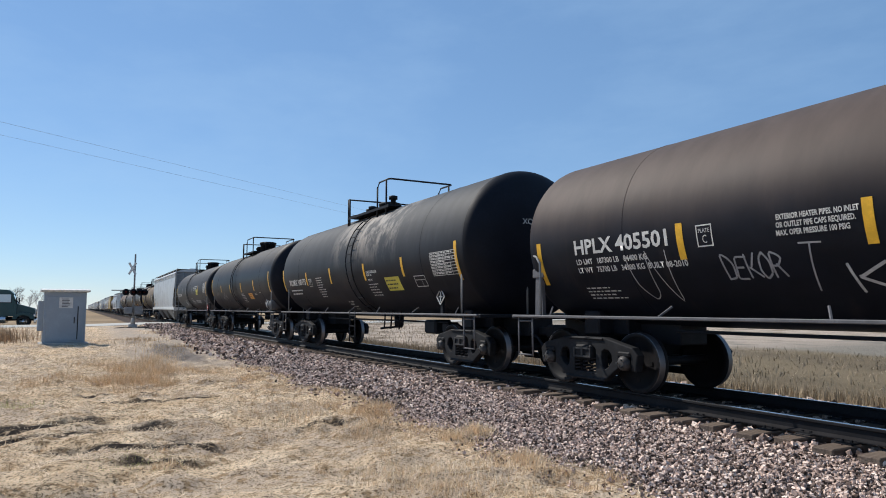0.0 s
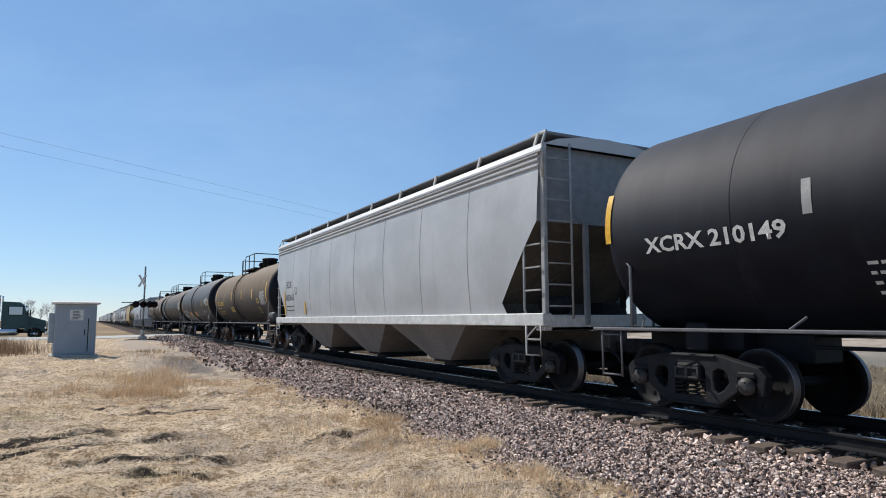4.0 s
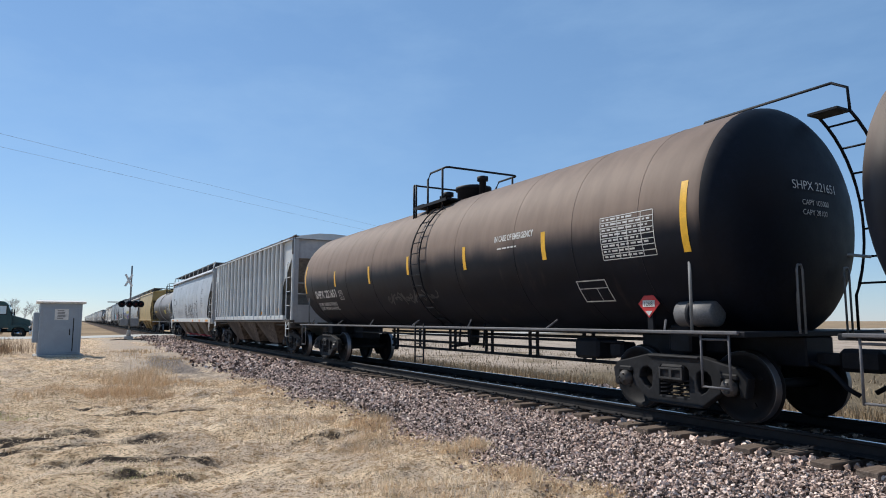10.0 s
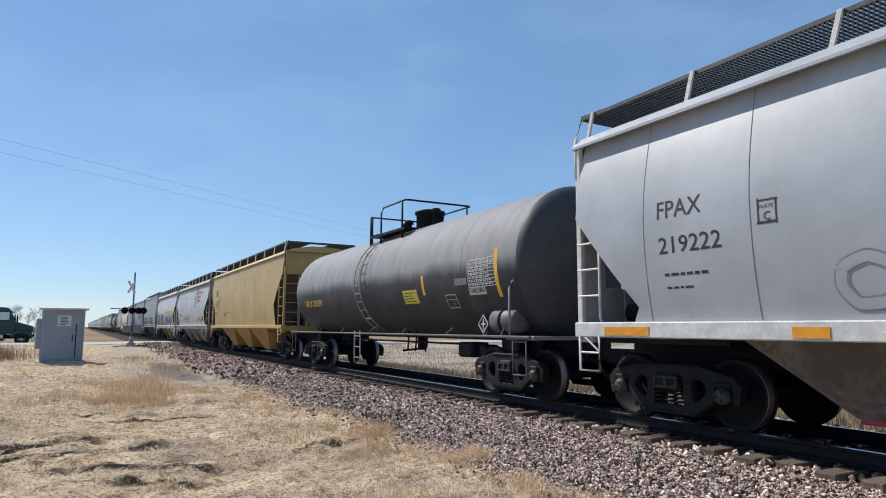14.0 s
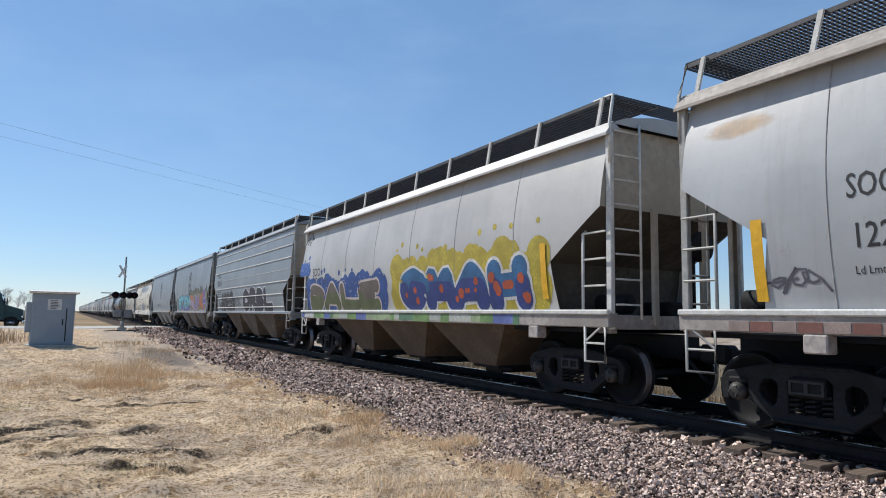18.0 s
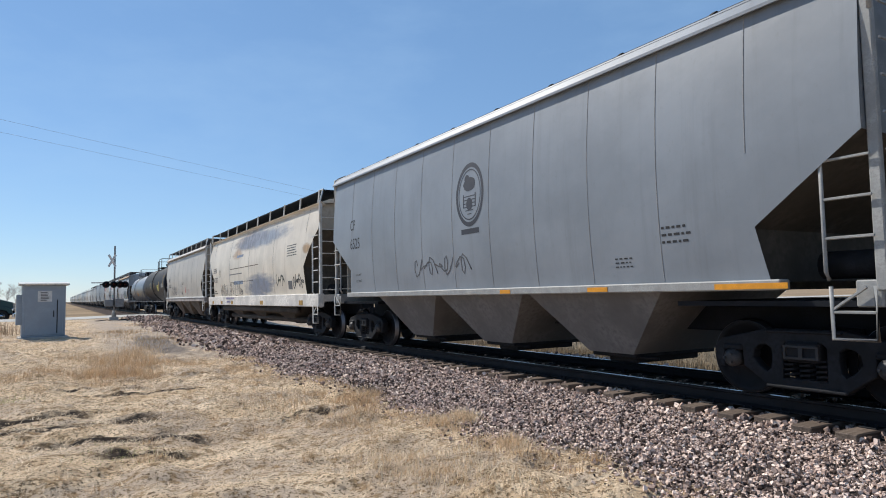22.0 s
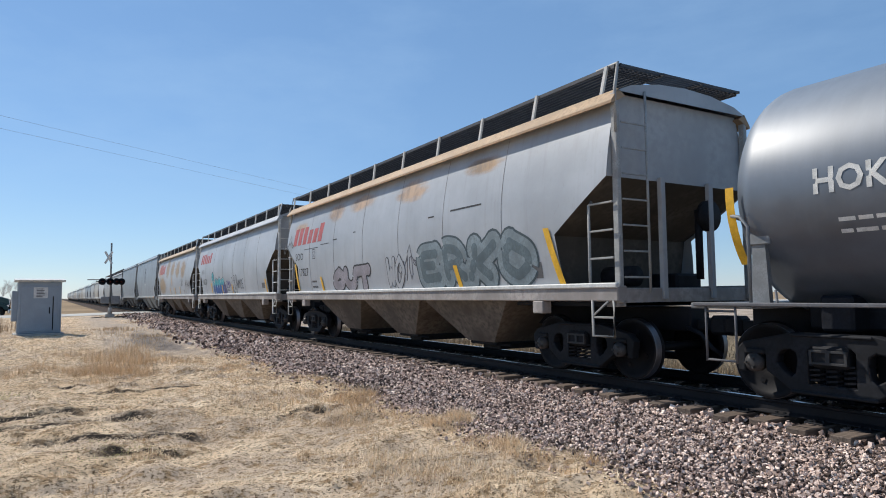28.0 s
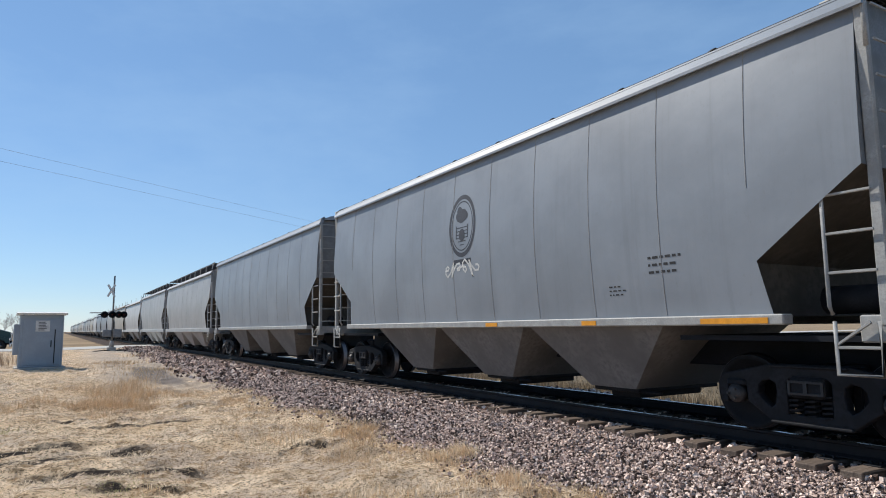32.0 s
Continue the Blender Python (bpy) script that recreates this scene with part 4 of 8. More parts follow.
def side_frame_mesh(mat):
    """A cast side frame: jaws over the bearings, two round-cornered windows and the spring opening."""
    outer = [(-1.1, 0.36), (-1.14, 0.58), (-1.04, 0.68), (-0.8, 0.73), (-0.45, 0.81), (0.45, 0.81), (0.8, 0.73), (1.04, 0.68), (1.14, 0.58), (1.1, 0.36),
             (1.04, 0.36), (1.03, 0.57), (0.75, 0.57), (0.74, 0.38), (0.66, 0.33), (0.42, 0.16), (-0.42, 0.16), (-0.66, 0.33), (-0.74, 0.38), (-0.75, 0.57), (-1.03, 0.57), (-1.04, 0.36)]
    window = [(-0.64, 0.47), (-0.62, 0.58), (-0.56, 0.64), (-0.46, 0.66), (-0.38, 0.61), (-0.365, 0.5), (-0.39, 0.36), (-0.45, 0.31), (-0.54, 0.36)]
    middle = [(-0.27, 0.25), (-0.27, 0.64), (-0.22, 0.69), (0.22, 0.69), (0.27, 0.64), (0.27, 0.25)]
    boxes = [(q * 0.89 - 0.13, q * 0.89 + 0.13, -0.1, 0.05, 0.55, 0.63, 0.02) for q in (-1, 1)]
    boxes += [(-0.46, 0.46, -0.1, 0.09, 0.145, 0.19, 0.015), (-0.44, 0.44, -0.1, 0.0, 0.785, 0.82, 0.012)]
    return plate([outer, window, [(-x, z) for x, z in window], middle], 0.055, 0.018, "side_frame", mat, boxes)


def spring_mesh():
    pts = [(0.075 * math.cos(t * 0.9), 0.075 * math.sin(t * 0.9), 0.22 + 0.27 * t / 34) for t in range(35)]
    return Geo().tube(pts, 0.017, 4).mesh("spring", DARK_IRON)


def cap_mesh(mat):
    g = Geo().lathe([(-0.1, 0.11), (0.01, 0.112), (0.03, 0.085), (0.045, 0.08), (0.05, 0.04)], (0, 0, 0), 1, 14)
    for k in range(3):
        a = k * 2.09
        g.box(0.06 * math.cos(a) - 0.014, 0.06 * math.cos(a) + 0.014, 0.06, 0.085, 0.06 * math.sin(a) - 0.014, 0.06 * math.sin(a) + 0.014)
    return g.mesh("bearing_cap", mat)


RUST_FRAME = plain("rusty_frame_iron", (0.066, 0.047, 0.038), 0.8, 0.0, 0.55, 2.0, gloss=0.15)
CAP_IRON = plain("greased_cap_iron", (0.055, 0.052, 0.052), 0.55, 0.0, 0.5, 9.0)
BOLSTER_GREY = plain("worn_bolster_end", (0.036, 0.035, 0.036), 0.6, 0.0, 0.4, 5.0)
SIDE_FRAMES, SPRING, CAPS = [side_frame_mesh(FRAME_IRON), side_frame_mesh(RUST_FRAME)], spring_mesh(), [cap_mesh(CAP_IRON), cap_mesh(RUST_FRAME)]
BOLSTER_END = plate([[(-0.2, 0.5), (0.2, 0.5), (0.2, 0.65), (-0.2, 0.65)], [(-0.175, 0.52), (-0.02, 0.52), (-0.02, 0.63), (-0.175, 0.63)], [(0.02, 0.52), (0.175, 0.52), (0.175, 0.63), (0.02, 0.63)]], 0.012, 0.003, "bolster_end", BOLSTER_GREY)
SHOE = Geo().box(-0.06, 0.06, -0.8, -0.7, 0.3, 0.62, 0.02).mesh("brake_shoe", DARK_IRON)
BOLSTER = Geo().box(-0.2, 0.2, -1.12, 1.12, 0.46, 0.7, 0.03).box(-0.25, 0.25, -0.3, 0.3, 0.68, 0.82, 0.02).mesh("bolster", DARK_IRON)
BRAKE = Geo().box(-0.42, -0.34, -0.8, 0.8, 0.38, 0.5, 0.01).box(0.34, 0.42, -0.8, 0.8, 0.38, 0.5, 0.01).bar((-0.4, 0.2, 0.45), (0.4, -0.2, 0.5), 0.03).mesh("brake_beam", DARK_IRON)
spinning = []


def truck(car, x, old=0, full=True):
    t = part("truck", BOLSTER, DARK_IRON, car, at=pose(x, 0, 0))
    if not full:
        for dx in (-0.89, 0.89):
            part("wheelset", WHEELSETS[old], WHEEL, t, at=pose(dx, 0, R_WHEEL))
        part("side_frame", SIDE_FRAMES[0], FRAME_IRON, t, at=pose(0, -1.0, 0))
        return t
    for s in (-1, 1):
        part("side_frame", SIDE_FRAMES[old], FRAME_IRON, t, at=pose(0, s * 1.0, 0, 0, 0, 0 if s < 0 else 180))
    for dx in (-0.19, 0.0, 0.19):
        part("spring", SPRING, DARK_IRON, t, at=pose(dx, -1.0, 0))
    for dx in (-0.89, 0.89):
        w = part("wheelset", WHEELSETS[old], WHEEL, t, at=pose(dx, 0, R_WHEEL))
        spinning.append((w, car, dx))
        part("bearing_cap", CAPS[old], FRAME_IRON, t, at=pose(dx, -1.1, R_WHEEL, 0, 0, 180))
        part("brake_shoe", SHOE, DARK_IRON, t, at=pose(dx * 0.43, 0, 0))
    part("bolster_end", BOLSTER_END, BOLSTER_GREY, t, at=pose(0, -1.128, 0))
    part("brake_beam", BRAKE, DARK_IRON, t)
    return t


COUPLER = Geo().box(-0.62, 0.0, -0.07, 0.07, 0.74, 0.9, 0.02).box(-0.2, 0.1, -0.15, 0.13, 0.68, 0.96, 0.05).box(0.0, 0.16, -0.13, -0.02, 0.7, 0.94, 0.03).mesh("coupler", DARK_IRON)
HOSE = Geo().tube([(-0.45, -0.3, 0.78), (-0.2, -0.32, 0.7), (-0.02, -0.3, 0.5), (0.1, -0.26, 0.42)], 0.03, 6).mesh("brake_hose", BLACK_STEEL)


def ends(car, half):
    for s in (-1, 1):
        turn = 0 if s > 0 else 180
        part("coupler", COUPLER, DARK_IRON, car, at=pose(s * (half - 0.05), 0, 0, 0, 0, turn))
        part("brake_hose", HOSE, BLACK_STEEL, car, at=pose(s * (half - 0.05), 0, 0, 0, 0, turn))


def ladder(parent, name, x, w, z0, z1, side, n, material, r=0.014, out=0.05):
    """Two stiles and n rungs in front of a side."""
    k = max(2, int((z1 - z0) / 0.2))
    levels = [z0 + (z1 - z0) * i / k for i in range(k + 1)]
    stiles = [[(x + q * w / 2, side(x, z) - out, z) for z in levels] for q in (-1, 1)]
    steps = []
    for i in range(n):
        z = z0 + (z1 - z0) * (i + 0.5) / n
        y = side(x, z) - out
        steps.append(((x - w / 2, y, z), (x + w / 2, y, z)))
    return rungs(parent, name, stiles, steps, r, material)


# ---- tank cars ----
def placard(car, x, z, y, number, sign=RED, size=0.2):
    g = Geo()
    g.add([(x - size, y, z), (x, y, z - size), (x + size, y, z), (x, y, z + size), (x - size, y + 0.008, z), (x, y + 0.008, z - size), (x + size, y + 0.008, z), (x, y + 0.008, z + size)],
          [(0, 1, 2, 3), (7, 6, 5, 4), (0, 1, 5, 4), (1, 2, 6, 5), (2, 3, 7, 6), (3, 0, 4, 7)])
    if sign is WHITE_PAINT:
        # an empty black holder with a white diamond frame
        p = part("placard_board", g, BLACK_STEEL, car, "black diamond placard holder with white frame")
        rim = Geo()
        for ax, az, bx, bz in ((-1, 0, 0, -1), (0, -1, 1, 0), (1, 0, 0, 1), (0, 1, -1, 0)):
            rim.bar((x + ax * size * 0.9, y - 0.006, z + az * size * 0.9), (x + bx * size * 0.9, y - 0.006, z + bz * size * 0.9), 0.014, 5)
        part("frame", rim, WHITE_PAINT, p)
        part("symbol", Geo().box(x - 0.012, x + 0.012, y - 0.008, y - 0.001, z - size * 0.55, z + size * 0.55).box(x - size * 0.4, x + size * 0.4, y - 0.009, y - 0.002, z - 0.012, z + 0.012), WHITE_PAINT, p)
        return p
    p = part("placard", g, sign, car, "diamond hazard placard")
    f = size * 0.55
    part("number_panel", Geo().box(x - f, x + f, y - 0.006, y - 0.001, z - f * 0.42, z + f * 0.42), WHITE_PAINT, p)
    part("white_point", Geo().add([(x - f * 0.6, y - 0.004, z - f * 0.95), (x, y - 0.004, z - f * 1.6), (x + f * 0.6, y - 0.004, z - f * 0.95)], [(0, 1, 2)]), WHITE_PAINT, p)
    if number:
        lettering(number, x - f * 0.86, z - f * 0.28, f * 0.78, lambda a, b: y - 0.008, BLACK_MARK, p, "number", gap=0.0)
    return p


def tank_car(s):
    """A tank car on two trucks: shell with domed heads, walkway, railing, ladder, side rails, stencils."""
    half, rad, zc = s["L"] / 2, s["R"], s["zc"]
    car = thing("tank_car", s["label"], "tank car", "cars of the train")
    car["half"] = half
    he = half - s.get("inset", 0.5)
    rnd = random.Random(s["seed"])

    def side(x, z):
        return -math.sqrt(max(0.04, rad * rad - (z - zc) ** 2))

    dome = 0.62
    n = 12
    prof = [(-he + dome * (1 - math.sin(a)), rad * math.cos(a)) for a in [math.pi / 2 * (1 - i / n) for i in range(n)]]
    prof = [(x, max(r, 0.02)) for x, r in prof]
    xs = [-he + dome + (2 * he - 2 * dome) * i / 12 for i in range(13)]
    full = prof + [(x, rad) for x in xs] + [(-x, r) for x, r in reversed(prof)]
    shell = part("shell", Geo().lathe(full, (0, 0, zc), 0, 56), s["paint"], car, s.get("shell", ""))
    # the head facing away from the sun has its shade painted on as a dark plate
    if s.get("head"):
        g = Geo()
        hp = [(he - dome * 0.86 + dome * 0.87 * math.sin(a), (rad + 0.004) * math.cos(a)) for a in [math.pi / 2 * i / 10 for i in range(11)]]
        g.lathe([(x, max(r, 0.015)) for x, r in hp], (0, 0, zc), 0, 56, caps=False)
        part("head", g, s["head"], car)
    for x in s.get("seams", [-0.33, 0.0, 0.33]):
        g = Geo().lathe([(-0.012, rad), (-0.006, rad + 0.005), (0.006, rad + 0.005), (0.012, rad)], (x * he * 2 - 0.0, 0, zc), 0, 56, caps=False)
        part("weld_seam", g, s["paint"], shell)
    # under frame: stub sills, saddles, side rail
    tx = half - 1.98
    zb = 1.17
    for e in (-1, 1):
        part("stub_sill", Geo().box(min(e * (tx - 1.3), e * (half - 0.55)), max(e * (tx - 1.3), e * (half - 0.55)), -0.3, 0.3, 0.72, 1.1, 0.02), BLACK_STEEL, car)
        part("saddle", Geo().box(e * tx - 0.18, e * tx + 0.18, -0.92, 0.92, 0.85, 1.25, 0.03).box(e * tx - 0.5, e * tx + 0.5, -0.6, 0.6, 0.85, 1.35, 0.03), BLACK_STEEL, car)
        part("end_platform", Geo().box(e * (half - 0.95) - 0.42, e * (half - 0.95) + 0.42, -1.5, 1.5, zb - 0.07, zb, 0.01), s["trim"], car)
        g = Geo()
        g.tube([(e * (half - 1.32), -1.45, zb), (e * (half - 1.32), -1.45, 2.05), (e * (half - 1.22), -1.45, 2.17), (e * (half - 1.08), -1.4, 2.2), (e * (half - 0.62), -0.3, 2.2), (e * (half - 0.62), 1.45, 2.2)], 0.022, 6)
        g.bar((e * (half - 0.62), -0.3, zb), (e * (half - 0.62), -0.3, 2.2), 0.02)
        part("end_railing", g, GREY_PAINT, car)
        g = Geo()
        for dz in (0.0, 0.58):
            g.bar((e * (half - 0.95) - 0.2, -1.5, zb - 0.1 - dz), (e * (half - 0.95) + 0.2, -1.5, zb - 0.1 - dz), 0.014)
        for q in (-0.2, 0.2):
            g.bar((e * (half - 0.95) + q, -1.5, zb), (e * (half - 0.95) + q, -1.5, zb - 0.7), 0.016)
        part("end_step", g, s["rail"], car)
        if e < 0 and s.get("bracket"):
            g = Geo()
            g.prism([(e * (he - 0.6) - 0.11, zb), (e * (he - 0.6) + 0.11, zb), (e * (he - 0.6) + 0.08, zc - 0.6), (e * (he - 0.6) - 0.08, zc - 0.6)], side(0, zc - 0.6) - 0.01, side(0, zc - 0.6) + 0.06)
            g.box(e * (he - 0.6) - 0.15, e * (he - 0.6) + 0.15, side(0, zc - 0.6) - 0.03, side(0, zc - 0.6) + 0.06, zc - 0.62, zc - 0.47, 0.01)
            part("jacking_bracket", g, s["bracket"], car)
    if s.get("arc_ladder"):
        # a ladder bent round the shell behind the front head, with a handrail over the top
        ra, xa, xb = rad + 0.13, he - 0.32, he + 0.1
        arc = [math.radians(q) for q in range(-35, 64, 7)]
        g = Geo()
        for x in (xa, xb):
            g.tube([(x, ra * math.cos(arc[0]), zb - 0.03)] + [(x, ra * math.cos(q), zc + ra * math.sin(q)) for q in arc], 0.022, 6)
        for q in arc[1::2]:
            g.bar((xa, ra * math.cos(q), zc + ra * math.sin(q)), (xb, ra * math.cos(q), zc + ra * math.sin(q)), 0.016)
        part("arc_ladder", g, BLACK_STEEL, car)
        y, z = ra * math.cos(arc[-1]), zc + ra * math.sin(arc[-1])
        part("arc_step", Geo().box(xa, xb, y - 0.3, y + 0.02, z - 0.02, z + 0.02, 0.006), BLACK_STEEL, car)
        part("arc_handrail", Geo().tube([(xb, y, z), (xb, y - 0.03, z + 0.32), (xb - 0.2, y - 0.05, z + 0.44), (xb - 2.3, y - 0.05, z + 0.44), (xb - 2.4, y - 0.05, z + 0.36), (xb - 2.4, y - 0.05, z - 0.02)], 0.022, 6), BLACK_STEEL, car)
        for y in (-0.48, 0.55):
            part("end_grab", Geo().tube([(half - 0.5, y, zb - 0.03), (half - 0.5, y, 1.94), (half - 0.5, y + 0.03, 2.0), (half - 0.5, y + 0.09, 2.0), (half - 0.5, y + 0.12, 1.94), (half - 0.5, y + 0.12, zb - 0.03)], 0.016, 6), GREY_PAINT, car)
    for y in (-1.52, 1.52):
        part("side_rail", Geo().box(-half + 0.6, half - 0.6, y - 0.03, y + 0.03, zb - 0.04, zb + 0.005, 0.01), s["rail"], car)
    for i in range(7):
        x = -he * 0.86 + he * 1.72 * i / 6
        part("rail_strut", Geo().bar((x, -1.5, zb), (x + (0.12 if i % 2 else -0.1), -1.36, zb + 0.14), 0.016, 5), s["rail"], car)
    if s.get("low_rails"):
        g = Geo()
        a0, a1 = -tx + 2.2, tx - 1.6
        for z in (0.98, 0.72):
            g.box(a0, a1, 0.32, 0.40, z - 0.03, z + 0.03)
        x = a0 + 0.1
        while x < a1:
            for dx in (0, 0.26):
                g.box(x + dx - 0.022, x + dx + 0.022, 0.33, 0.39, 0.5, 1.12)
            x += 1.75
        g.box(a0, a1, 0.33, 0.39, 0.5, 0.56)
        part("under_rail", g, BLACK_STEEL, car, "black under-car pipe rail")
    part("bottom_outlet", Geo().lathe([(0, 0.15), (-0.3, 0.14), (-0.38, 0.09)], (0.3, 0, zc - rad + 0.05), 2, 14).bar((0.3, 0.0, 0.75), (0.3, -0.6, 0.7), 0.03), BLACK_STEEL, car)
    g = Geo()
    for x in (0.9, 1.35, 1.9):
        g.bar((x, -0.7, zc - rad + 0.3), (x, -0.75, 0.72), 0.022)
    g.bar((-tx + 1.5, -0.6, 0.95), (tx - 1.4, -0.6, 0.95), 0.025)
    part("brake_rigging", g, BLACK_STEEL, car)
    if s.get("reservoir"):
        x, big, *own = s["reservoir"]
        rr = own[0] if own else 0.23
        y, z = -1.12, zb + 0.05 + rr if big else 0.78
        g = Geo().lathe([(-1.85 * rr, rr * 0.1), (-1.83 * rr, rr * 0.6), (-1.76 * rr, rr * 0.88), (-1.65 * rr, rr), (1.65 * rr, rr), (1.76 * rr, rr * 0.88), (1.83 * rr, rr * 0.6), (1.85 * rr, rr * 0.1)], (x, y, z), 0, 20)
        r = part("brake_reservoir", g, RESERVOIR if big else BLACK_STEEL, car)
        part("strap", Geo().lathe([(-0.03, rr + 0.005), (-0.03, rr + 0.02), (0.03, rr + 0.02), (0.03, rr + 0.005)], (x - 0.05, y, z), 0, 20, caps=False), BLACK_STEEL, r)
    part("valve_block", Geo().box(tx - 2.5, tx - 1.9, -0.7, -0.2, 0.66, 1.0, 0.05).box(tx - 1.75, tx - 1.45, -0.6, -0.25, 0.7, 0.95, 0.04), BLACK_STEEL, car)
    # top works
    px, zt = s.get("top", 0.0), zc + rad
    wk0, wk1 = px - s.get("walk", (1.5, 1.5))[0], px + s.get("walk", (1.5, 1.5))[1]
    part("walkway", Geo().box(wk0, wk1, -1.02, -0.62, zt - 0.13, zt - 0.09).box(wk0, wk1, 0.6, 1.0, zt - 0.13, zt - 0.09).box(wk0, wk0 + 0.5, -1.0, 1.0, zt - 0.1, zt - 0.06), BLACK_STEEL, car)
    rh = zt + s.get("rail_h", 0.63)
    rm = s.get("railing", BLACK_STEEL)
    lead = s.get("lead", 0.75)
    b0, rl = wk0 + lead, rh - 0.14
    loop = [(b0, -1.0, zt - 0.36), (b0, -1.0, rh - 0.14), (b0 + 0.14, -1.0, rh), (wk1 - 0.06, -1.0, rh), (wk1, -0.94, rh)]
    part("safety_railing", Geo().tube(loop + [(x, -y, z) for x, y, z in reversed(loop)], 0.026, 6), rm, car)
    if lead > 3:
        # a long approach walk has a railing of its own
        for y in (-1.0, 1.0):
            c0, c1 = wk0 + 0.9, b0 - 0.35
            part("walk_railing", Geo().tube([(c0, y, zt - 0.36), (c0, y, rh - 0.16), (c0 + 0.16, y, rh), (c1 - 0.16, y, rh), (c1, y, rh - 0.16), (c1, y, zt - 0.36)], 0.026, 6), rm, car)
            for k in (1, 2):
                x = c0 + (c1 - c0) * k / 3
                part("railing_post", Geo().bar((x, y, zt - 0.36), (x, y, rh), 0.024), rm, car)
    n = max(1, round((wk1 - b0) / 1.3))
    for y in (-1.0, 1.0):
        for k in range(n):
            x = wk1 - 0.2 - (wk1 - b0) * k / n
            part("railing_post", Geo().bar((x, y, zt - 0.36), (x, y, rh), 0.026), rm, car)
        for x in (wk0, wk0 + 0.12):
            part("railing_post", Geo().bar((x, y, zt - 0.4), (x, y, rl), 0.026), rm, car)
    part("cross_rail", Geo().bar((wk0, -1.0, rl), (wk0, 1.0, rl), 0.024), rm, car)
    part("walkway_edge", Geo().box(wk0, wk1, -1.03, -1.0, zt - 0.16, zt - 0.09), rm, car)
    dr, dh = s.get("dome", (0.4, 0.46))
    part("dome", Geo().lathe([(-0.12, dr * 0.94), (dh - 0.08, dr * 0.94), (dh - 0.08, dr * 1.05), (dh, dr * 1.05), (dh + 0.03, dr * 0.8)], (px + 0.25, 0.0, zt), 2, 24), s.get("railing", BLACK_STEEL), car)
    for x, h in ((px - 0.55, 0.2), (px - 0.75, 0.14), (px + 1.05, 0.3)):
        part("top_valve", Geo().lathe([(-0.1, 0.08), (h, 0.08), (h, 0.13), (h + 0.1, 0.13), (h + 0.12, 0.06)], (x, -0.25, zt), 2, 12), BLACK_STEEL, car)
    # side ladder, curving over the shell
    lx = s.get("ladder", wk0 + 0.25)
    lm = s.get("ladder_mat", BLACK_STEEL)
    ladder(car, "ladder", lx, 0.42, 1.22, zt - 0.3, side, 11, lm, 0.013, 0.09)
    ladder(car, "lower_ladder", lx, 0.42, 0.35, 1.22, lambda x, z: -1.5, 3, lm, 0.014, 0.04)
    if s.get("cage"):
        g = Geo()
        for q in (-0.3, 0.3):
            g.tube([(lx + q, side(0, z) - 0.16, z) for z in (1.9, 2.3, 2.7, 3.1)], 0.03, 5)
        g.bar((lx - 0.3, side(0, 1.9) - 0.16, 1.9), (lx + 0.3, side(0, 1.9) - 0.16, 1.9), 0.03)
        part("ladder_guard", g, BLACK_STEEL, car)
    # reflective stripes
    for x, h, z in s.get("stripes", ()):
        faded = x < s.get("faded_to", -99) and abs(x) < he - 1.6
        part("reflector", patch(Geo(), x - 0.055, x + 0.055, z - h / 2, z + h / 2, side, 0.004), PALE_PAINT if faded else YELLOW, shell, "faded reflective stripe" if faded else "yellow reflective stripe")
    mark = s.get("mark", WHITE_MARK)
    for text, x, z, size, w, *own in s.get("words", ()):
        lettering(text, x, z, size, side, own[0] if own else mark, shell, "stencil", gap=0.005, bold=size * 0.026, width=w)
    for q in s.get("tags", ()):
        scrawl(shell, side, *q, gap=0.005)
    for q, more in s.get("pieces", ()):
        throwup(shell, side, *q, **more)
    for x, z, w, h, rows in s.get("fine", ()):
        tagged(part("fine_print", bars(Geo(), x, z, w, h, rows, side, rnd, 5, 0.005), mark, shell), kind="stuff")
    for x, z, w, h, mat, rows in s.get("panels", ()):
        p = part("panel", patch(Geo(), x, x + w, z, z + h, side, 0.004), mat, shell)
        if rows:
            part("panel_print", bars(Geo(), x + 0.05, z + 0.03, w - 0.1, h - 0.06, rows, side, rnd, 3, 0.0065), BLACK_MARK if mat not in (BLACK_STEEL, DARK_IRON) else WHITE_MARK, shell)
    for x, z, w, h in s.get("tables", ()):
        g = Geo()
        for i in range(9):
            zz = z + h * i / 8
            patch(g, x, x + w, zz, zz + 0.012, side, 0.005)
        for q in (0.0, 0.34, 0.52, 0.78, 1.0):
            patch(g, x + w * q, x + w * q + 0.012, z, z + h, side, 0.005)
        bars(g, x + 0.04, z + 0.02, w - 0.06, h, 8, side, rnd, 6, 0.0055)
        part("data_table", g, WHITE_MARK, shell, "white stencilled data table")
    for x, z, w, h in s.get("frames", ()):
        g = Geo()
        if w < 0.35:
            # clearance plate mark
            for a, b, c, d in ((x, x + w, z, z + 0.016), (x, x + w, z + h - 0.016, z + h), (x, x + 0.016, z, z + h), (x + w - 0.016, x + w, z, z + h)):
                patch(g, a, b, c, d, side, 0.005)
            part("stencil_frame", g, mark, shell)
            lettering("PLATE", x + w * 0.14, z + h * 0.64, 0.075, side, mark, shell, "stencil", gap=0.005, width=w * 0.72)
            lettering("C", x + w * 0.34, z + h * 0.16, 0.15, side, mark, shell, "stencil", gap=0.005, width=w * 0.3)
            continue
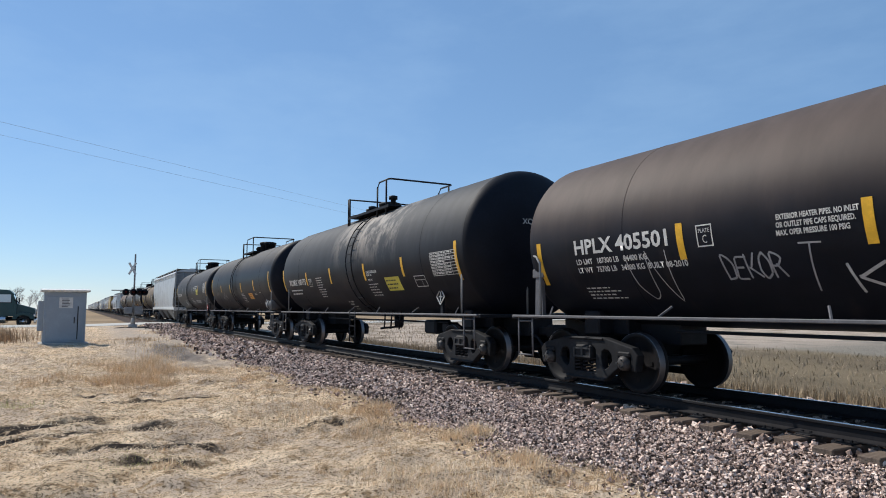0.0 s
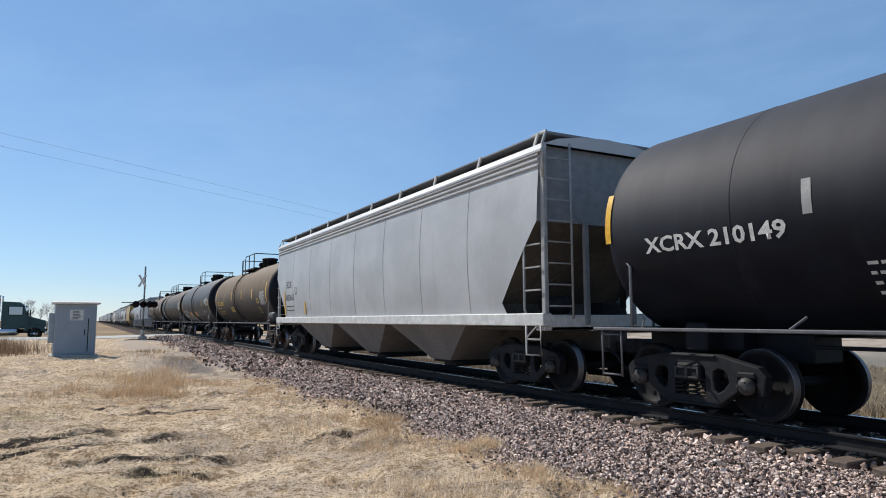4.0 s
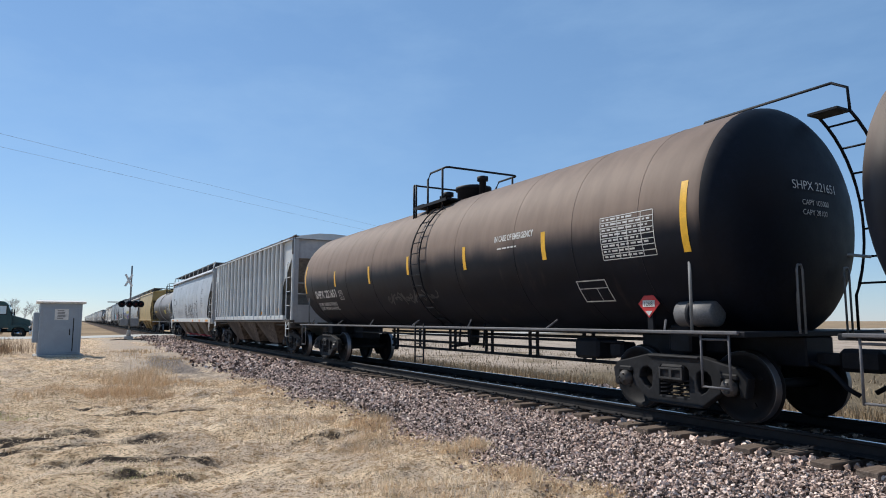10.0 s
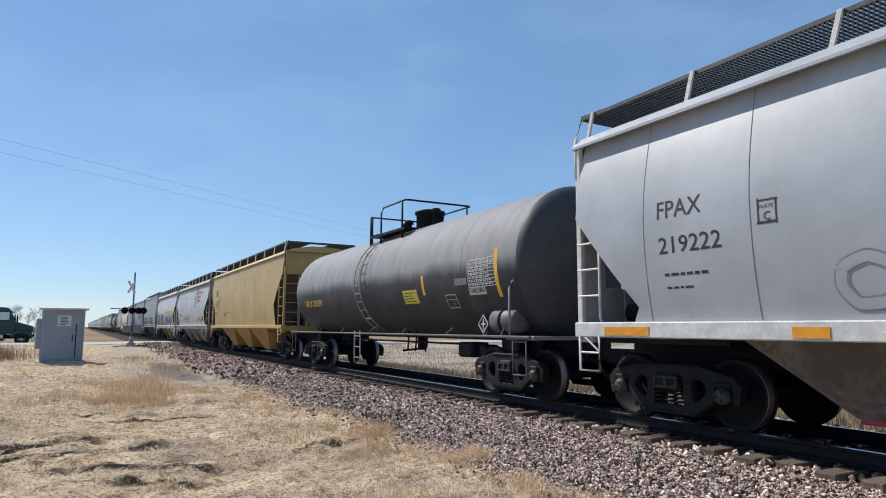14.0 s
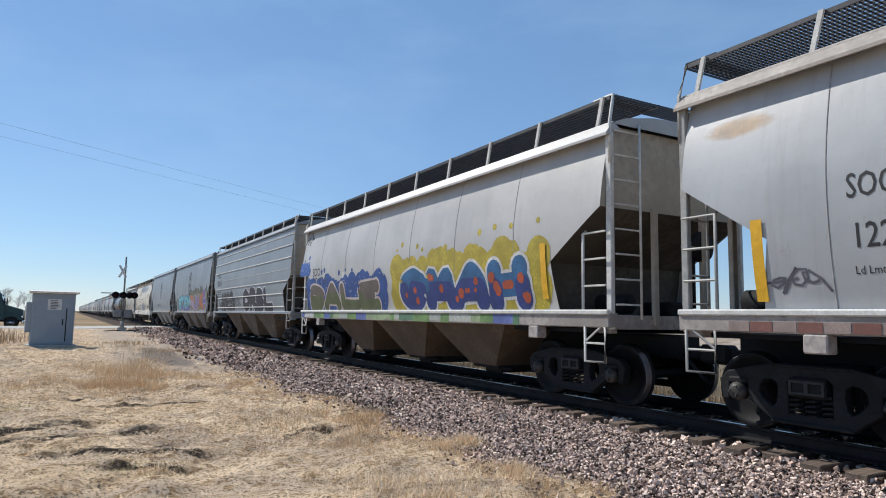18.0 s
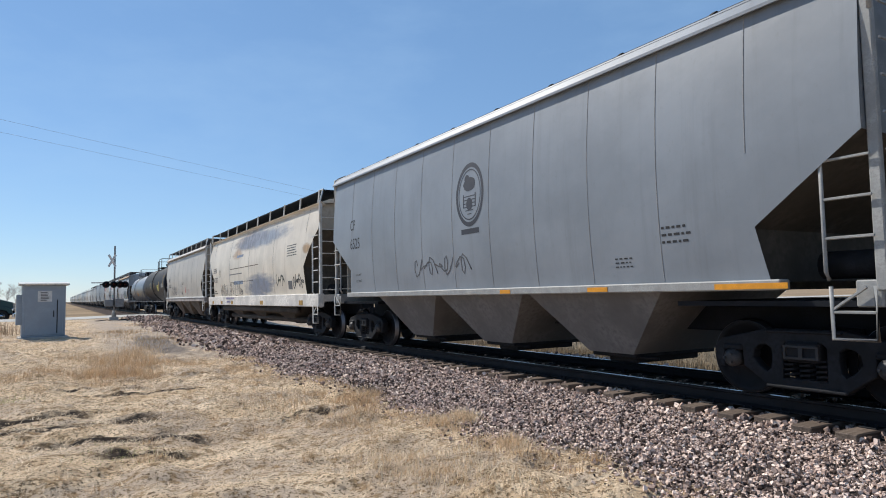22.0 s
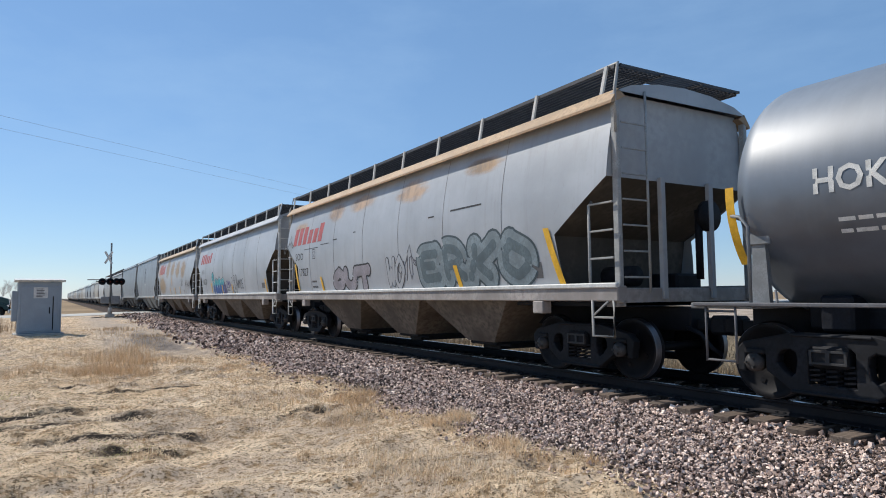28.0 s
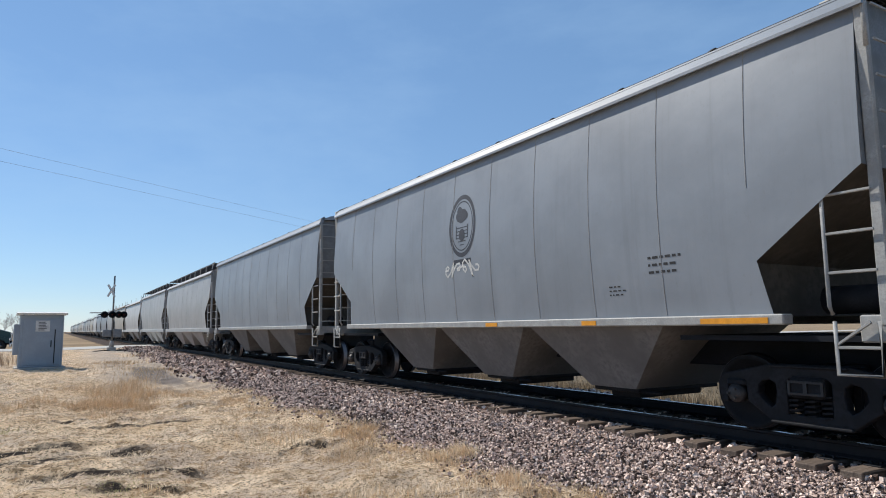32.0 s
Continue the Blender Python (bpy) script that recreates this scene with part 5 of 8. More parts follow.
        for a, b, c, d in ((x, x + w, z, z + 0.018), (x, x + w, z + h - 0.018, z + h), (x, x + 0.018, z, z + h), (x + w - 0.018, x + w, z, z + h), (x + w * 0.6, x + w * 0.62, z, z + h * 0.6), (x, x + w, z + h * 0.6, z + h * 0.6 + 0.012)):
            patch(g, a, b, c, d, side, 0.005)
        part("stencil_frame", g, mark, shell)
    for x, z, number, sign in s.get("placards", ()):
        placard(car, x, z, side(x, zb + 0.35) - 0.12 if z < 1.95 else side(x, z) - 0.02, number, sign)
        part("placard_holder", Geo().box(x - 0.05, x + 0.05, side(x, zb + 0.35) - 0.1, side(x, zb + 0.35) - 0.05, zb, z + 0.05), s["trim"], car)
    if s.get("end_placard"):
        g = Geo()
        y, z = s["end_placard"]
        ex, q = he - 0.1, 0.19
        g.add([(ex, y - q, z), (ex, y, z - q), (ex, y + q, z), (ex, y, z + q), (ex - 0.01, y - q, z), (ex - 0.01, y, z - q), (ex - 0.01, y + q, z), (ex - 0.01, y, z + q)],
              [(0, 1, 2, 3), (7, 6, 5, 4), (0, 1, 5, 4), (1, 2, 6, 5), (2, 3, 7, 6), (3, 0, 4, 7)])
        p = part("end_placard", g, RED, car, "red diamond hazard placard")
        part("number_panel", Geo().box(ex + 0.001, ex + 0.006, y - 0.11, y + 0.11, z - 0.05, z + 0.05), WHITE_PAINT, p)
    for k in s.get("end_words", ()):
        text, y, z, size = k
        c = bpy.data.curves.new("stencil", "FONT")
        c.body, c.size = text, size
        ob = bpy.data.objects.new("stencil", c)
        me = bpy.data.meshes.new_from_object(ob)
        bpy.data.objects.remove(ob)
        for v in me.vertices:
            yy, zz = y + v.co.x, z + v.co.y
            q = min(0.98, math.hypot(yy, zz - zc) / rad)
            v.co = (he - dome * 0.86 + dome * 0.87 * math.sqrt(1 - q * q) + 0.022, yy, zz)
        me.materials.append(s.get("end_mark", mark))
        part("end_stencil", me, mark, shell)
    for e in (-1, 1):
        truck(car, e * tx, s.get("old", 0))
    ends(car, half)
    return car


def ribbon(geo, pts, w, side, gap):
    """A painted line through points (x, z)."""
    n = len(pts)
    rows = []
    for i, (x, z) in enumerate(pts):
        a, b = pts[max(0, i - 1)], pts[min(n - 1, i + 1)]
        dx, dz = b[0] - a[0], b[1] - a[1]
        d = math.hypot(dx, dz) or 1.0
        ox, oz = -dz / d * w / 2, dx / d * w / 2
        rows.append([(x + ox, side(x + ox, z + oz) - gap, z + oz), (x - ox, side(x - ox, z - oz) - gap, z - oz)])
    return geo.sheet(rows)


PAINTS = {}


def spray(color):
    if not isinstance(color, tuple):
        return color
    if color not in PAINTS:
        PAINTS[color] = plain("spray_paint", color, 0.6, 0.0, 0.35, 2.5)
    return PAINTS[color]


STROKES = [
    [[(0.05, 0.9), (0.5, 0.55), (0.1, 0.1), (0.9, 0.2)], [(0.6, 0.95), (0.95, 0.5)]],
    [[(0.1, 0.2), (0.5, 1.0), (0.9, 0.5), (0.45, 0.25), (0.15, 0.7), (0.95, 0.95)]],
    [[(0.0, 0.5), (0.3, 0.9), (0.55, 0.1), (0.8, 0.8), (1.05, 0.4)]],
    [[(0.9, 0.9), (0.2, 0.95), (0.1, 0.2), (0.8, 0.05), (0.78, 0.6), (0.42, 0.55)]],
    [[(0.05, 0.0), (0.5, 0.5), (0.2, 1.0)], [(0.5, 0.5), (1.05, 0.85)]],
    [[(0.05, 0.05), (0.4, 1.0)], [(0.55, 0.0), (0.95, 0.95)], [(0.2, 0.65), (0.9, 0.3)]],
    [[(0.15, 1.0), (0.65, 0.8), (0.3, 0.4), (0.95, 0.0)], [(0.05, 0.2), (0.4, 0.05)]],
]


def rounded(pts, n=6):
    """A smooth line through points."""
    out = []
    for i in range(len(pts) - 1):
        p0, p1, p2, p3 = pts[max(0, i - 1)], pts[i], pts[i + 1], pts[min(len(pts) - 1, i + 2)]
        for k in range(n):
            t = k / n
            h = [0.35 * (b - a) for a, b in zip(p0, p2)], [0.35 * (b - a) for a, b in zip(p1, p3)]
            f = (2 * t ** 3 - 3 * t * t + 1, -2 * t ** 3 + 3 * t * t, t ** 3 - 2 * t * t + t, t ** 3 - t * t)
            out.append(tuple(f[0] * p1[j] + f[1] * p2[j] + f[2] * h[0][j] + f[3] * h[1][j] for j in range(2)))
    return out + [pts[-1]]


def blob(geo, cx, cz, a, b, side, gap, r, low):
    pts = [(cx + a * math.cos(t) * r.uniform(0.92, 1.06), max(low, cz + b * math.sin(t) * r.uniform(0.92, 1.06))) for t in np.linspace(0, 2 * math.pi, 19)[:-1]]
    mids = [((px + cx) / 2, (pz + cz) / 2) for px, pz in pts]
    rows = [[(px, side(px, pz) - gap, pz) for px, pz in ring + ring[:1]] for ring in (pts, mids)]
    geo.sheet(rows)
    geo.add([(cx, side(cx, cz) - gap, cz)] + rows[1][:-1], [(0, i + 1, (i + 1) % 18 + 1) for i in range(18)])


def graffiti(parent, side, x0, x1, z0, z1, seed, letters, line, width=0.06):
    """The outlines of sprayed letter shapes side by side; they spell nothing."""
    r = random.Random(seed)
    step, high = (x1 - x0) / letters, z1 - z0
    for k in range(letters):
        shape = STROKES[r.randrange(len(STROKES))]
        lx, wide, tilt = x0 + step * (k - 0.06), step * 1.12, r.uniform(-0.25, 0.25)
        rims = Geo()
        for si, st in enumerate(shape):
            pts = []
            for u, v in st:
                v = 0.1 + 0.82 * v + r.uniform(-0.05, 0.05)
                pts.append((lx + wide * (u + tilt * (v - 0.5) * 0.4) + r.uniform(-0.05, 0.05) * step, z0 + high * v))
            pts = [(px, max(z0 + 0.02, pz)) for px, pz in rounded(pts)]
            base = 0.0046 + 0.0016 * (k % 3) + 0.0004 * si
            fat = min(step * 0.25, high * 0.22)
            for sgn in (-1, 1):
                edge = []
                for i, (px, pz) in enumerate(pts):
                    a, b = pts[max(0, i - 1)], pts[min(len(pts) - 1, i + 1)]
                    d = math.hypot(b[0] - a[0], b[1] - a[1]) or 1.0
                    edge.append((px - sgn * (b[1] - a[1]) / d * fat * 0.42, max(z0, pz + sgn * (b[0] - a[0]) / d * fat * 0.42)))
                ribbon(rims, edge, width, side, base)
        part("graffiti_outline", rims, spray(line), parent)


def cloud(parent, side, x0, x1, z0, z1, color, seed, dots=None, gap=0.0022):
    """Round puffs of sprayed colour behind a piece, and drops in or about it."""
    r = random.Random(seed)
    high, n = z1 - z0, max(4, int((x1 - x0) * 4))
    g = Geo()
    for k in range(n):
        cx = x0 + (x1 - x0) * (k + 0.5) / n
        a = high * r.uniform(0.2, 0.3)
        blob(g, cx, z0 + high * 0.3, max(a, 0.22), high * 0.32, side, gap + 0.00003 * k, r, z0)
        blob(g, cx, z0 + high * r.uniform(0.55, 0.78), a, a, side, gap + 0.0005 + 0.00003 * k, r, z0)
        if r.random() < 0.28:
            q = r.uniform(0.04, 0.09)
            blob(g, cx, z1 + high * r.uniform(0.0, 0.2), q, q, side, gap, r, z0)
    part("graffiti_halo", g, spray(color), parent)
    if dots:
        g = Geo()
        for k in range(int((x1 - x0) * 26)):
            q = r.uniform(0.008, 0.02)
            blob(g, r.uniform(x0, x1), r.uniform(z0 + 0.15 * high, z1), q, q, side, gap + 0.0014, r, z0)
        part("graffiti_dot_spray", g, spray(dots), parent)


# strokes of hand-drawn letters in a unit square: points "x,z", strokes parted by "|"
HAND = {
    "A": "0,0 .15,.55 .5,1 .8,.6 1,0|.2,.38 .8,.38", "B": "0,0 .05,1 .6,1 .8,.75 .5,.52 .1,.5|.5,.52 .95,.3 .7,0 0,0", "C": "1,.8 .6,1 .1,.75 0,.4 .25,.05 .7,0 1,.2",
    "D": "0,0 .05,1 .6,.95 1,.55 .7,.05 0,0", "E": "1,1 .1,.95 0,.5 .1,.03 1,0|.05,.5 .75,.52", "G": "1,.8 .6,1 .1,.8 0,.4 .3,.02 .8,0 1,.4 .55,.42",
    "H": "0,0 .08,1|.95,0 1,1|.05,.5 1,.5", "I": "0.5,0 .5,.8", "J": "0,.1 .4,0 .7,.3 .65,1|.2,1 1,1", "K": "0,0 .05,1|1,1 .3,.5 .2,.45 1,0", "L": "0,1 0,.1 .2,0 1,0",
    "M": "0,0 .1,1 .5,.45 .9,1 1,0", "N": "0,0 .05,1 .9,.05 1,1", "O": ".5,1 .08,.75 0,.3 .4,0 .9,.2 1,.65 .5,1", "R": "0,0 .05,1 .65,1 .9,.72 .5,.5 .1,.48|.4,.5 1,0",
    "S": "1,.85 .6,1 .1,.85 .15,.6 .85,.4 .95,.12 .5,0 0,.12", "T": "0,1 1,1|.5,1 .5,0", "U": "0,1 .05,.3 .4,0 .85,.2 1,1", "W": "0,1 .2,0 .5,.6 .8,0 1,1", "V": "0,1 .45,0 1,1",
}


def stroke(geo, pts, w, side, gap, low):
    """A sprayed line with round ends: a thin lens of paint that follows the side."""
    r = w / 2
    g = Geo().tube([(x, 0.0, z) for x, z in pts], r, 8)
    for x, z in (pts[0], pts[-1]):
        g.lathe([(-r, r * 0.05), (-r * 0.7, r * 0.7), (0, r), (r * 0.7, r * 0.7), (r, r * 0.05)], (x, 0, z), 1, 14)
    verts = []
    for x, y, z in g.v:
        z = max(low, z)
        verts.append((x, side(x, z) - gap + y / r * 0.0012, z))
    geo.add(verts, g.f)


def throwup(parent, side, x0, x1, z0, z1, text, seed, fat, coats, lower=None, spots=None, sway=0.15, gap=0.0046):
    """Round hand-painted letters, coat over coat from the widest outline to the fill; lower repaints their lower half."""
    r = random.Random(seed)
    step, high = (x1 - x0) / len(text), z1 - z0
    for k, ch in enumerate(text):
        if ch not in HAND:
            continue
        lean, up, wig = r.uniform(-sway, sway), r.uniform(-0.06, 0.06), r.uniform(0, 6)
        lines = []
        for st in HAND[ch].split("|"):
            pts = []
            for p in st.split():
                u, w = (float(q) for q in p.split(","))
                u, w = u + r.uniform(-0.05, 0.05), w + r.uniform(-0.05, 0.05)
                pts.append((x0 + fat * 0.5 + (step * 0.97 - fat * 0.7) * u + step * k + step * lean * (w - 0.5), z0 + fat * 0.45 + (high - fat) * (w + up * w)))
            fine = rounded(pts, 8)
            lines.append([(x + fat * 0.06 * math.sin(9 * z + wig), z) for x, z in fine])
        jobs = [(color, more, None) for color, more in coats] + ([(lower, coats[-1][1] - 0.004, z0 + high * r.uniform(0.42, 0.5))] if lower else [])
        for j, (color, more, top) in enumerate(jobs):
            g = Geo()
            for i, pts in enumerate(lines):
                if top:
                    pts = [p for p in pts if p[1] < top]
                    if len(pts) < 2:
                        continue
                stroke(g, pts, fat + more, side, gap + 0.0012 * (k % 2) + 0.0026 * j + 0.0002 * i, z0 - 0.03)
            if spots and j == len(jobs) - 1:
                h = Geo()
                for pts in lines:
                    for x, z in r.sample(pts, min(3, len(pts))):
                        q = fat * r.uniform(0.1, 0.25)
                        blob(h, x + r.uniform(-0.2, 0.2) * fat, max(z, z0 + q), q, q, side, gap + 0.0012 * (k % 2) + 0.0026 * j + 0.0022, r, z0)
                part("graffiti_dot_spray", h, spray(spots), parent)
            if g.v:
                part("graffiti_outline" if j < len(coats) - 1 else "graffiti_fill" if top else "graffiti_letter", g, spray(color), parent)


def scrawl(parent, side, x0, x1, z0, z1, seed, color, width=0.03, gap=0.0045):
    """A quick tag: one looping line."""
    r = random.Random(seed)
    n = max(4, int((x1 - x0) / 0.22))
    pts = []
    ph = r.uniform(0, 6)
    for i in range(n * 8):
        t = i / (n * 8 - 1)
        wob = math.sin(i * 1.05 + ph) * (0.5 + 0.4 * math.sin(i * 0.31 + ph))
        pts.append((x0 + (x1 - x0) * t + 0.12 * math.cos(i * 0.9 + ph), (z0 + z1) / 2 + wob * (z1 - z0) * 0.5))
    g = Geo()
    cut = sorted(r.sample(range(6, len(pts) - 4), min(4, max(1, n // 3)))) if len(pts) > 20 else []
    last = 0
    for c in cut + [len(pts)]:
        if c - last > 3:
            ribbon(g, pts[last:c], width, side, gap)
        last = c + 1
    part("graffiti_tag", g, spray(color), parent)


# ---- covered hopper cars ----
@functools.lru_cache(None)
def slat(mat):
    return Geo().box(-0.006, 0.006, -1.36, 1.36, -0.03, 0.0).mesh("slat", mat)


def hopper_car(s):
    """A covered hopper: curved or ribbed sides, sloped end sheets, eaves, roof walk, hopper bays, ladders."""
    half = s["L"] / 2
    hb = half - s.get("inset", 0.62)
    ze, zs, sh = s["ze"], s.get("zs", 1.40), s.get("sill_h", 0.22)
    hw, bulge = 1.5, s.get("bulge", 0.09)
    tuck = s.get("tuck", 0.2)
    kind = s.get("kind", "smooth")
    zn1, zn0, cut = s.get("notch", (2.97, 2.22, 1.15))
    car = thing("covered_hopper_car", s["label"], "hopper car", "cars of the train")
    car["half"] = half
    rnd = random.Random(s["seed"])
    paint, trim = s["paint"], s.get("trim", s["paint"])
    full = s.get("full", True)

    def wide(z):
        # widest a little below the middle, drawn in under the eaves
        t = min(1.0, max(0.0, (z - zs) / (ze - zs)))
        if t < 0.46:
            return hw + bulge * (1 - ((0.46 - t) / 0.46) ** 2)
        return hw + bulge - tuck * ((t - 0.46) / 0.54) ** 1.7

    def side(x, z):
        return -wide(z)

    def end_x(z):
        if z >= zn1:
            return hb - 0.12
        if z >= zn0:
            return hb - 0.12 - cut * (zn1 - z) / (zn1 - zn0)
        return hb - 0.12 - cut + 0.12 * (zn0 - z) / (zn0 - zs)

    levels = sorted([zs - 0.02, zn0, zn1] + [z for z in (zs + (ze - zs) * i / 14 for i in range(15)) if min(abs(z - zn0), abs(z - zn1)) > 0.03])
    ring = []
    for z in levels:
        ring.append((z, wide(z), end_x(z)))
    body = Geo()
    nx = 2 if not full else 8
    for sgn in (-1, 1):
        body.sheet([[(-e + 2 * e * i / nx, sgn * w, z) for i in range(nx + 1)] for z, w, e in ring])
    for sgn in (-1, 1):
        # slope sheets below the notch get its shade as a dark colour
        for name, keep, mat in (("end_sheet", lambda z: z >= zn1 - 0.001, s.get("end", trim)), ("slope_sheet", lambda z: z <= zn1 + 0.001, s.get("slope", SLOPE_SHADE))):
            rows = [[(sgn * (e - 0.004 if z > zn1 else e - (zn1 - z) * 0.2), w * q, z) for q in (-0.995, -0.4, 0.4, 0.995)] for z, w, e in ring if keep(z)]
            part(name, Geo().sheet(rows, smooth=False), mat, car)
    shell = part("body", body, paint, car, s.get("body", ""))
    # roof
    rw = hw - 0.02
    prof = [(-rw, ze), (-rw * 0.8, ze + 0.12), (-rw * 0.4, ze + 0.22), (0, ze + 0.25), (rw * 0.4, ze + 0.22), (rw * 0.8, ze + 0.12), (rw, ze)]
    g = Geo().sheet([[(x, y, z) for y, z in prof] for x in (-hb, hb)])
    for x in (-hb, hb):
        g.add([(x, y, z) for y, z in prof], [tuple(range(len(prof)))])
    part("roof", g, s.get("roof", trim), car)
    # a sloping fascia overhangs the sides and shades them
    eh, eo = s.get("eave", 0.17), s.get("eave_out", 0.09)
    for sgn in (-1, 1):
        edge = [(rw - 0.03, ze + 0.035), (hw + eo, ze + 0.02 - eh), (hw + eo, ze - 0.02 - eh), (hw + eo - 0.03, ze - 0.02 - eh), (wide(ze) - 0.05, ze - 0.06)]
        n = len(edge)
        g = Geo().add([(x, sgn * y, z) for x in (-hb, hb) for y, z in edge], [tuple(range(n)), tuple(range(2 * n - 1, n - 1, -1))] + [(i, n + i, n + (i + 1) % n, (i + 1) % n) for i in range(n)])
        part("eave", g, s.get("eave_mat", trim), car, s.get("eave_label", ""))
    if kind == "grooved":
        for sgn in (-1, 1):
            for k in range(3):
                z = ze - eh - 0.02 - k * 0.1
                part("eave_fold", Geo().box(-hb + 0.1, hb - 0.1, sgn * (hw + 0.02) - 0.03, sgn * (hw + 0.02) + 0.03, z - 0.05, z, 0.012), trim, car)
    # side sills
    so = s.get("sill_out", 0.07)
    for sgn in (-1, 1):
        y0, y1 = sorted((sgn * (hw - 0.12), sgn * (hw + so)))
        sl = s.get("sill_in", 0.0)
        p = part("side_sill", Geo().box(-hb + sl, hb - sl, y0, y1, zs - sh, zs, 0.015), s.get("sill", trim), car, s.get("sill_label", ""))
        if sgn < 0:
            sill = p
            if s.get("lip"):
                part("sill_lip", Geo().box(-hb + sl, hb - sl, -hw - so - 0.03, -hw - 0.02, zs - 0.03, zs + 0.045, 0.015), WHITE_PAINT, sill, "white lip along the side sill")
    # seams, ribs
    if kind == "ribbed":
        g = Geo().box(-0.06, 0.06, -hw - 0.125, -hw, zs + 0.02, ze - 0.03, 0.03)
        rib = g.mesh("rib", trim)
        # wide panels in the middle, narrow ones towards the ends
        half_ribs = [0.414 + 0.828 * k for k in range(5)] + [3.726 + 0.631 * k for k in range(1, 5)]
        for x in half_ribs + [-q for q in half_ribs]:
            part("rib", rib, trim, shell, at=pose(x, 0, 0))
            part("rib", rib, trim, shell, at=pose(x, 0, 0, 0, 0, 180))
        for sgn in (-1, 1):
            part("lower_band", Geo().box(-hb + 0.8, hb - 0.8, min(sgn * hw, sgn * (hw + 0.1)), max(sgn * hw, sgn * (hw + 0.1)), zs, zs + 0.16, 0.01), trim, shell)
    elif kind == "hribs":
        for z, h in ((1.57, 0.022), (2.05, 0.022), (2.51, 0.022), (2.93, 0.007), (3.34, 0.022), (3.8, 0.022), (4.2, 0.016)):
            for sgn in (-1, 1):
                e = end_x(z)
                part("rib", Geo().box(-e, e, sgn * wide(z) - h * 1.3, sgn * wide(z) + h * 1.3, z - h, z + h, h * 0.6), RIB_PALE, shell)
    else:
        n = s.get("seams", 6)
        for k in range(n):
            x = (k - (n - 1) / 2) * s.get("pitch", (2 * hb - 2.8) / n) + s.get("phase", 0.0)
            z0 = zs + 0.02 if abs(x) < hb - cut - 0.3 else zn1
            g = Geo()
            zz = [z0 + (ze - eh - z0) * i / 12 for i in range(13)]
            g.sheet([[(x - 0.009, side(x, z) + 0.001, z), (x - 0.004, side(x, z) - 0.005, z), (x + 0.004, side(x, z) - 0.005, z), (x + 0.009, side(x, z) + 0.001, z)] for z in zz])
            part("weld_seam", g, SEAM_GREY, shell)
    # hopper bays
    nb = s.get("bays", 3)
    lo = s.get("bay_z", 0.36)
    span = 2 * (half - 2.1) - 2.5
    bw = span / nb
    for k in range(nb):
        cx = -span / 2 + bw * (k + 0.5)
        top, bot = bw / 2 * 0.98, s.get("bay_b", 0.46)
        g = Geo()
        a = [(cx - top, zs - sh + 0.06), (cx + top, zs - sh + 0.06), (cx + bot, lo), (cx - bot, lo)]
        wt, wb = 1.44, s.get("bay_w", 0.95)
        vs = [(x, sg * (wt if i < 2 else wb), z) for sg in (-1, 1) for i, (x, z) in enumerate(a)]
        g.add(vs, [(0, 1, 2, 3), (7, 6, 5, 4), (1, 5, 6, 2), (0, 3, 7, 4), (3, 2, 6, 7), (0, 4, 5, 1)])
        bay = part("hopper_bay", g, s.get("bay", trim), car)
        part("outlet_gate", Geo().box(cx - 0.46, cx + 0.46, -0.9, 0.9, lo - 0.06, lo + 0.01, 0.015).box(cx - 0.3, cx + 0.3, -0.7, 0.7, lo - 0.16, lo - 0.05, 0.02).bar((cx - 0.5, -0.8, lo - 0.05), (cx + 0.8, -0.8, lo - 0.05), 0.025), s.get("gate", DARK_IRON), bay)
    part("centre_sill", Geo().box(-half + 0.5, half - 0.5, -0.22, 0.22, 0.72, 1.08, 0.02), s.get("under", BLACK_STEEL), car)
    if s.get("pipes"):
        for y, z, r in ((-1.3, 0.86, 0.12), (-0.9, 0.5, 0.1)):
            part("under_pipe", Geo().lathe([(-half + 3.4, r), (half - 3.4, r)], (0, y, z), 0, 14), UNDER, car)
    # ends: posts, platform, braces
    for e in (-1, 1):
        xe = e * (hb - 0.06)
        for y in (-hw + 0.06, hw - 0.06):
            part("corner_post", Geo().box(xe - 0.055, xe + 0.055, y * 1.02 - 0.04, y * 1.02 + 0.04, zs - sh - 0.02, ze - 0.02, 0.012), s.get("ladder", trim), car)
        for y in (-0.55, 0.55):
            part("end_post", Geo().box(xe - 0.04, xe + 0.04, y - 0.05, y + 0.05, zs - 0.2, zn1 + 0.05, 0.01), s.get("end", trim), car)
        part("end_beam", Geo().box(min(xe, xe - e * 0.25), max(xe, xe - e * 0.25), -hw, hw, zs - 0.3, zs - 0.03, 0.015), s.get("end_beam", s.get("sill", trim)), car)
        part("shear_plate", Geo().box(min(xe, e * (hb - 2.6)), max(xe, e * (hb - 2.6)), -1.35, 1.35, 1.1, 1.16), s.get("under", BLACK_STEEL), car)
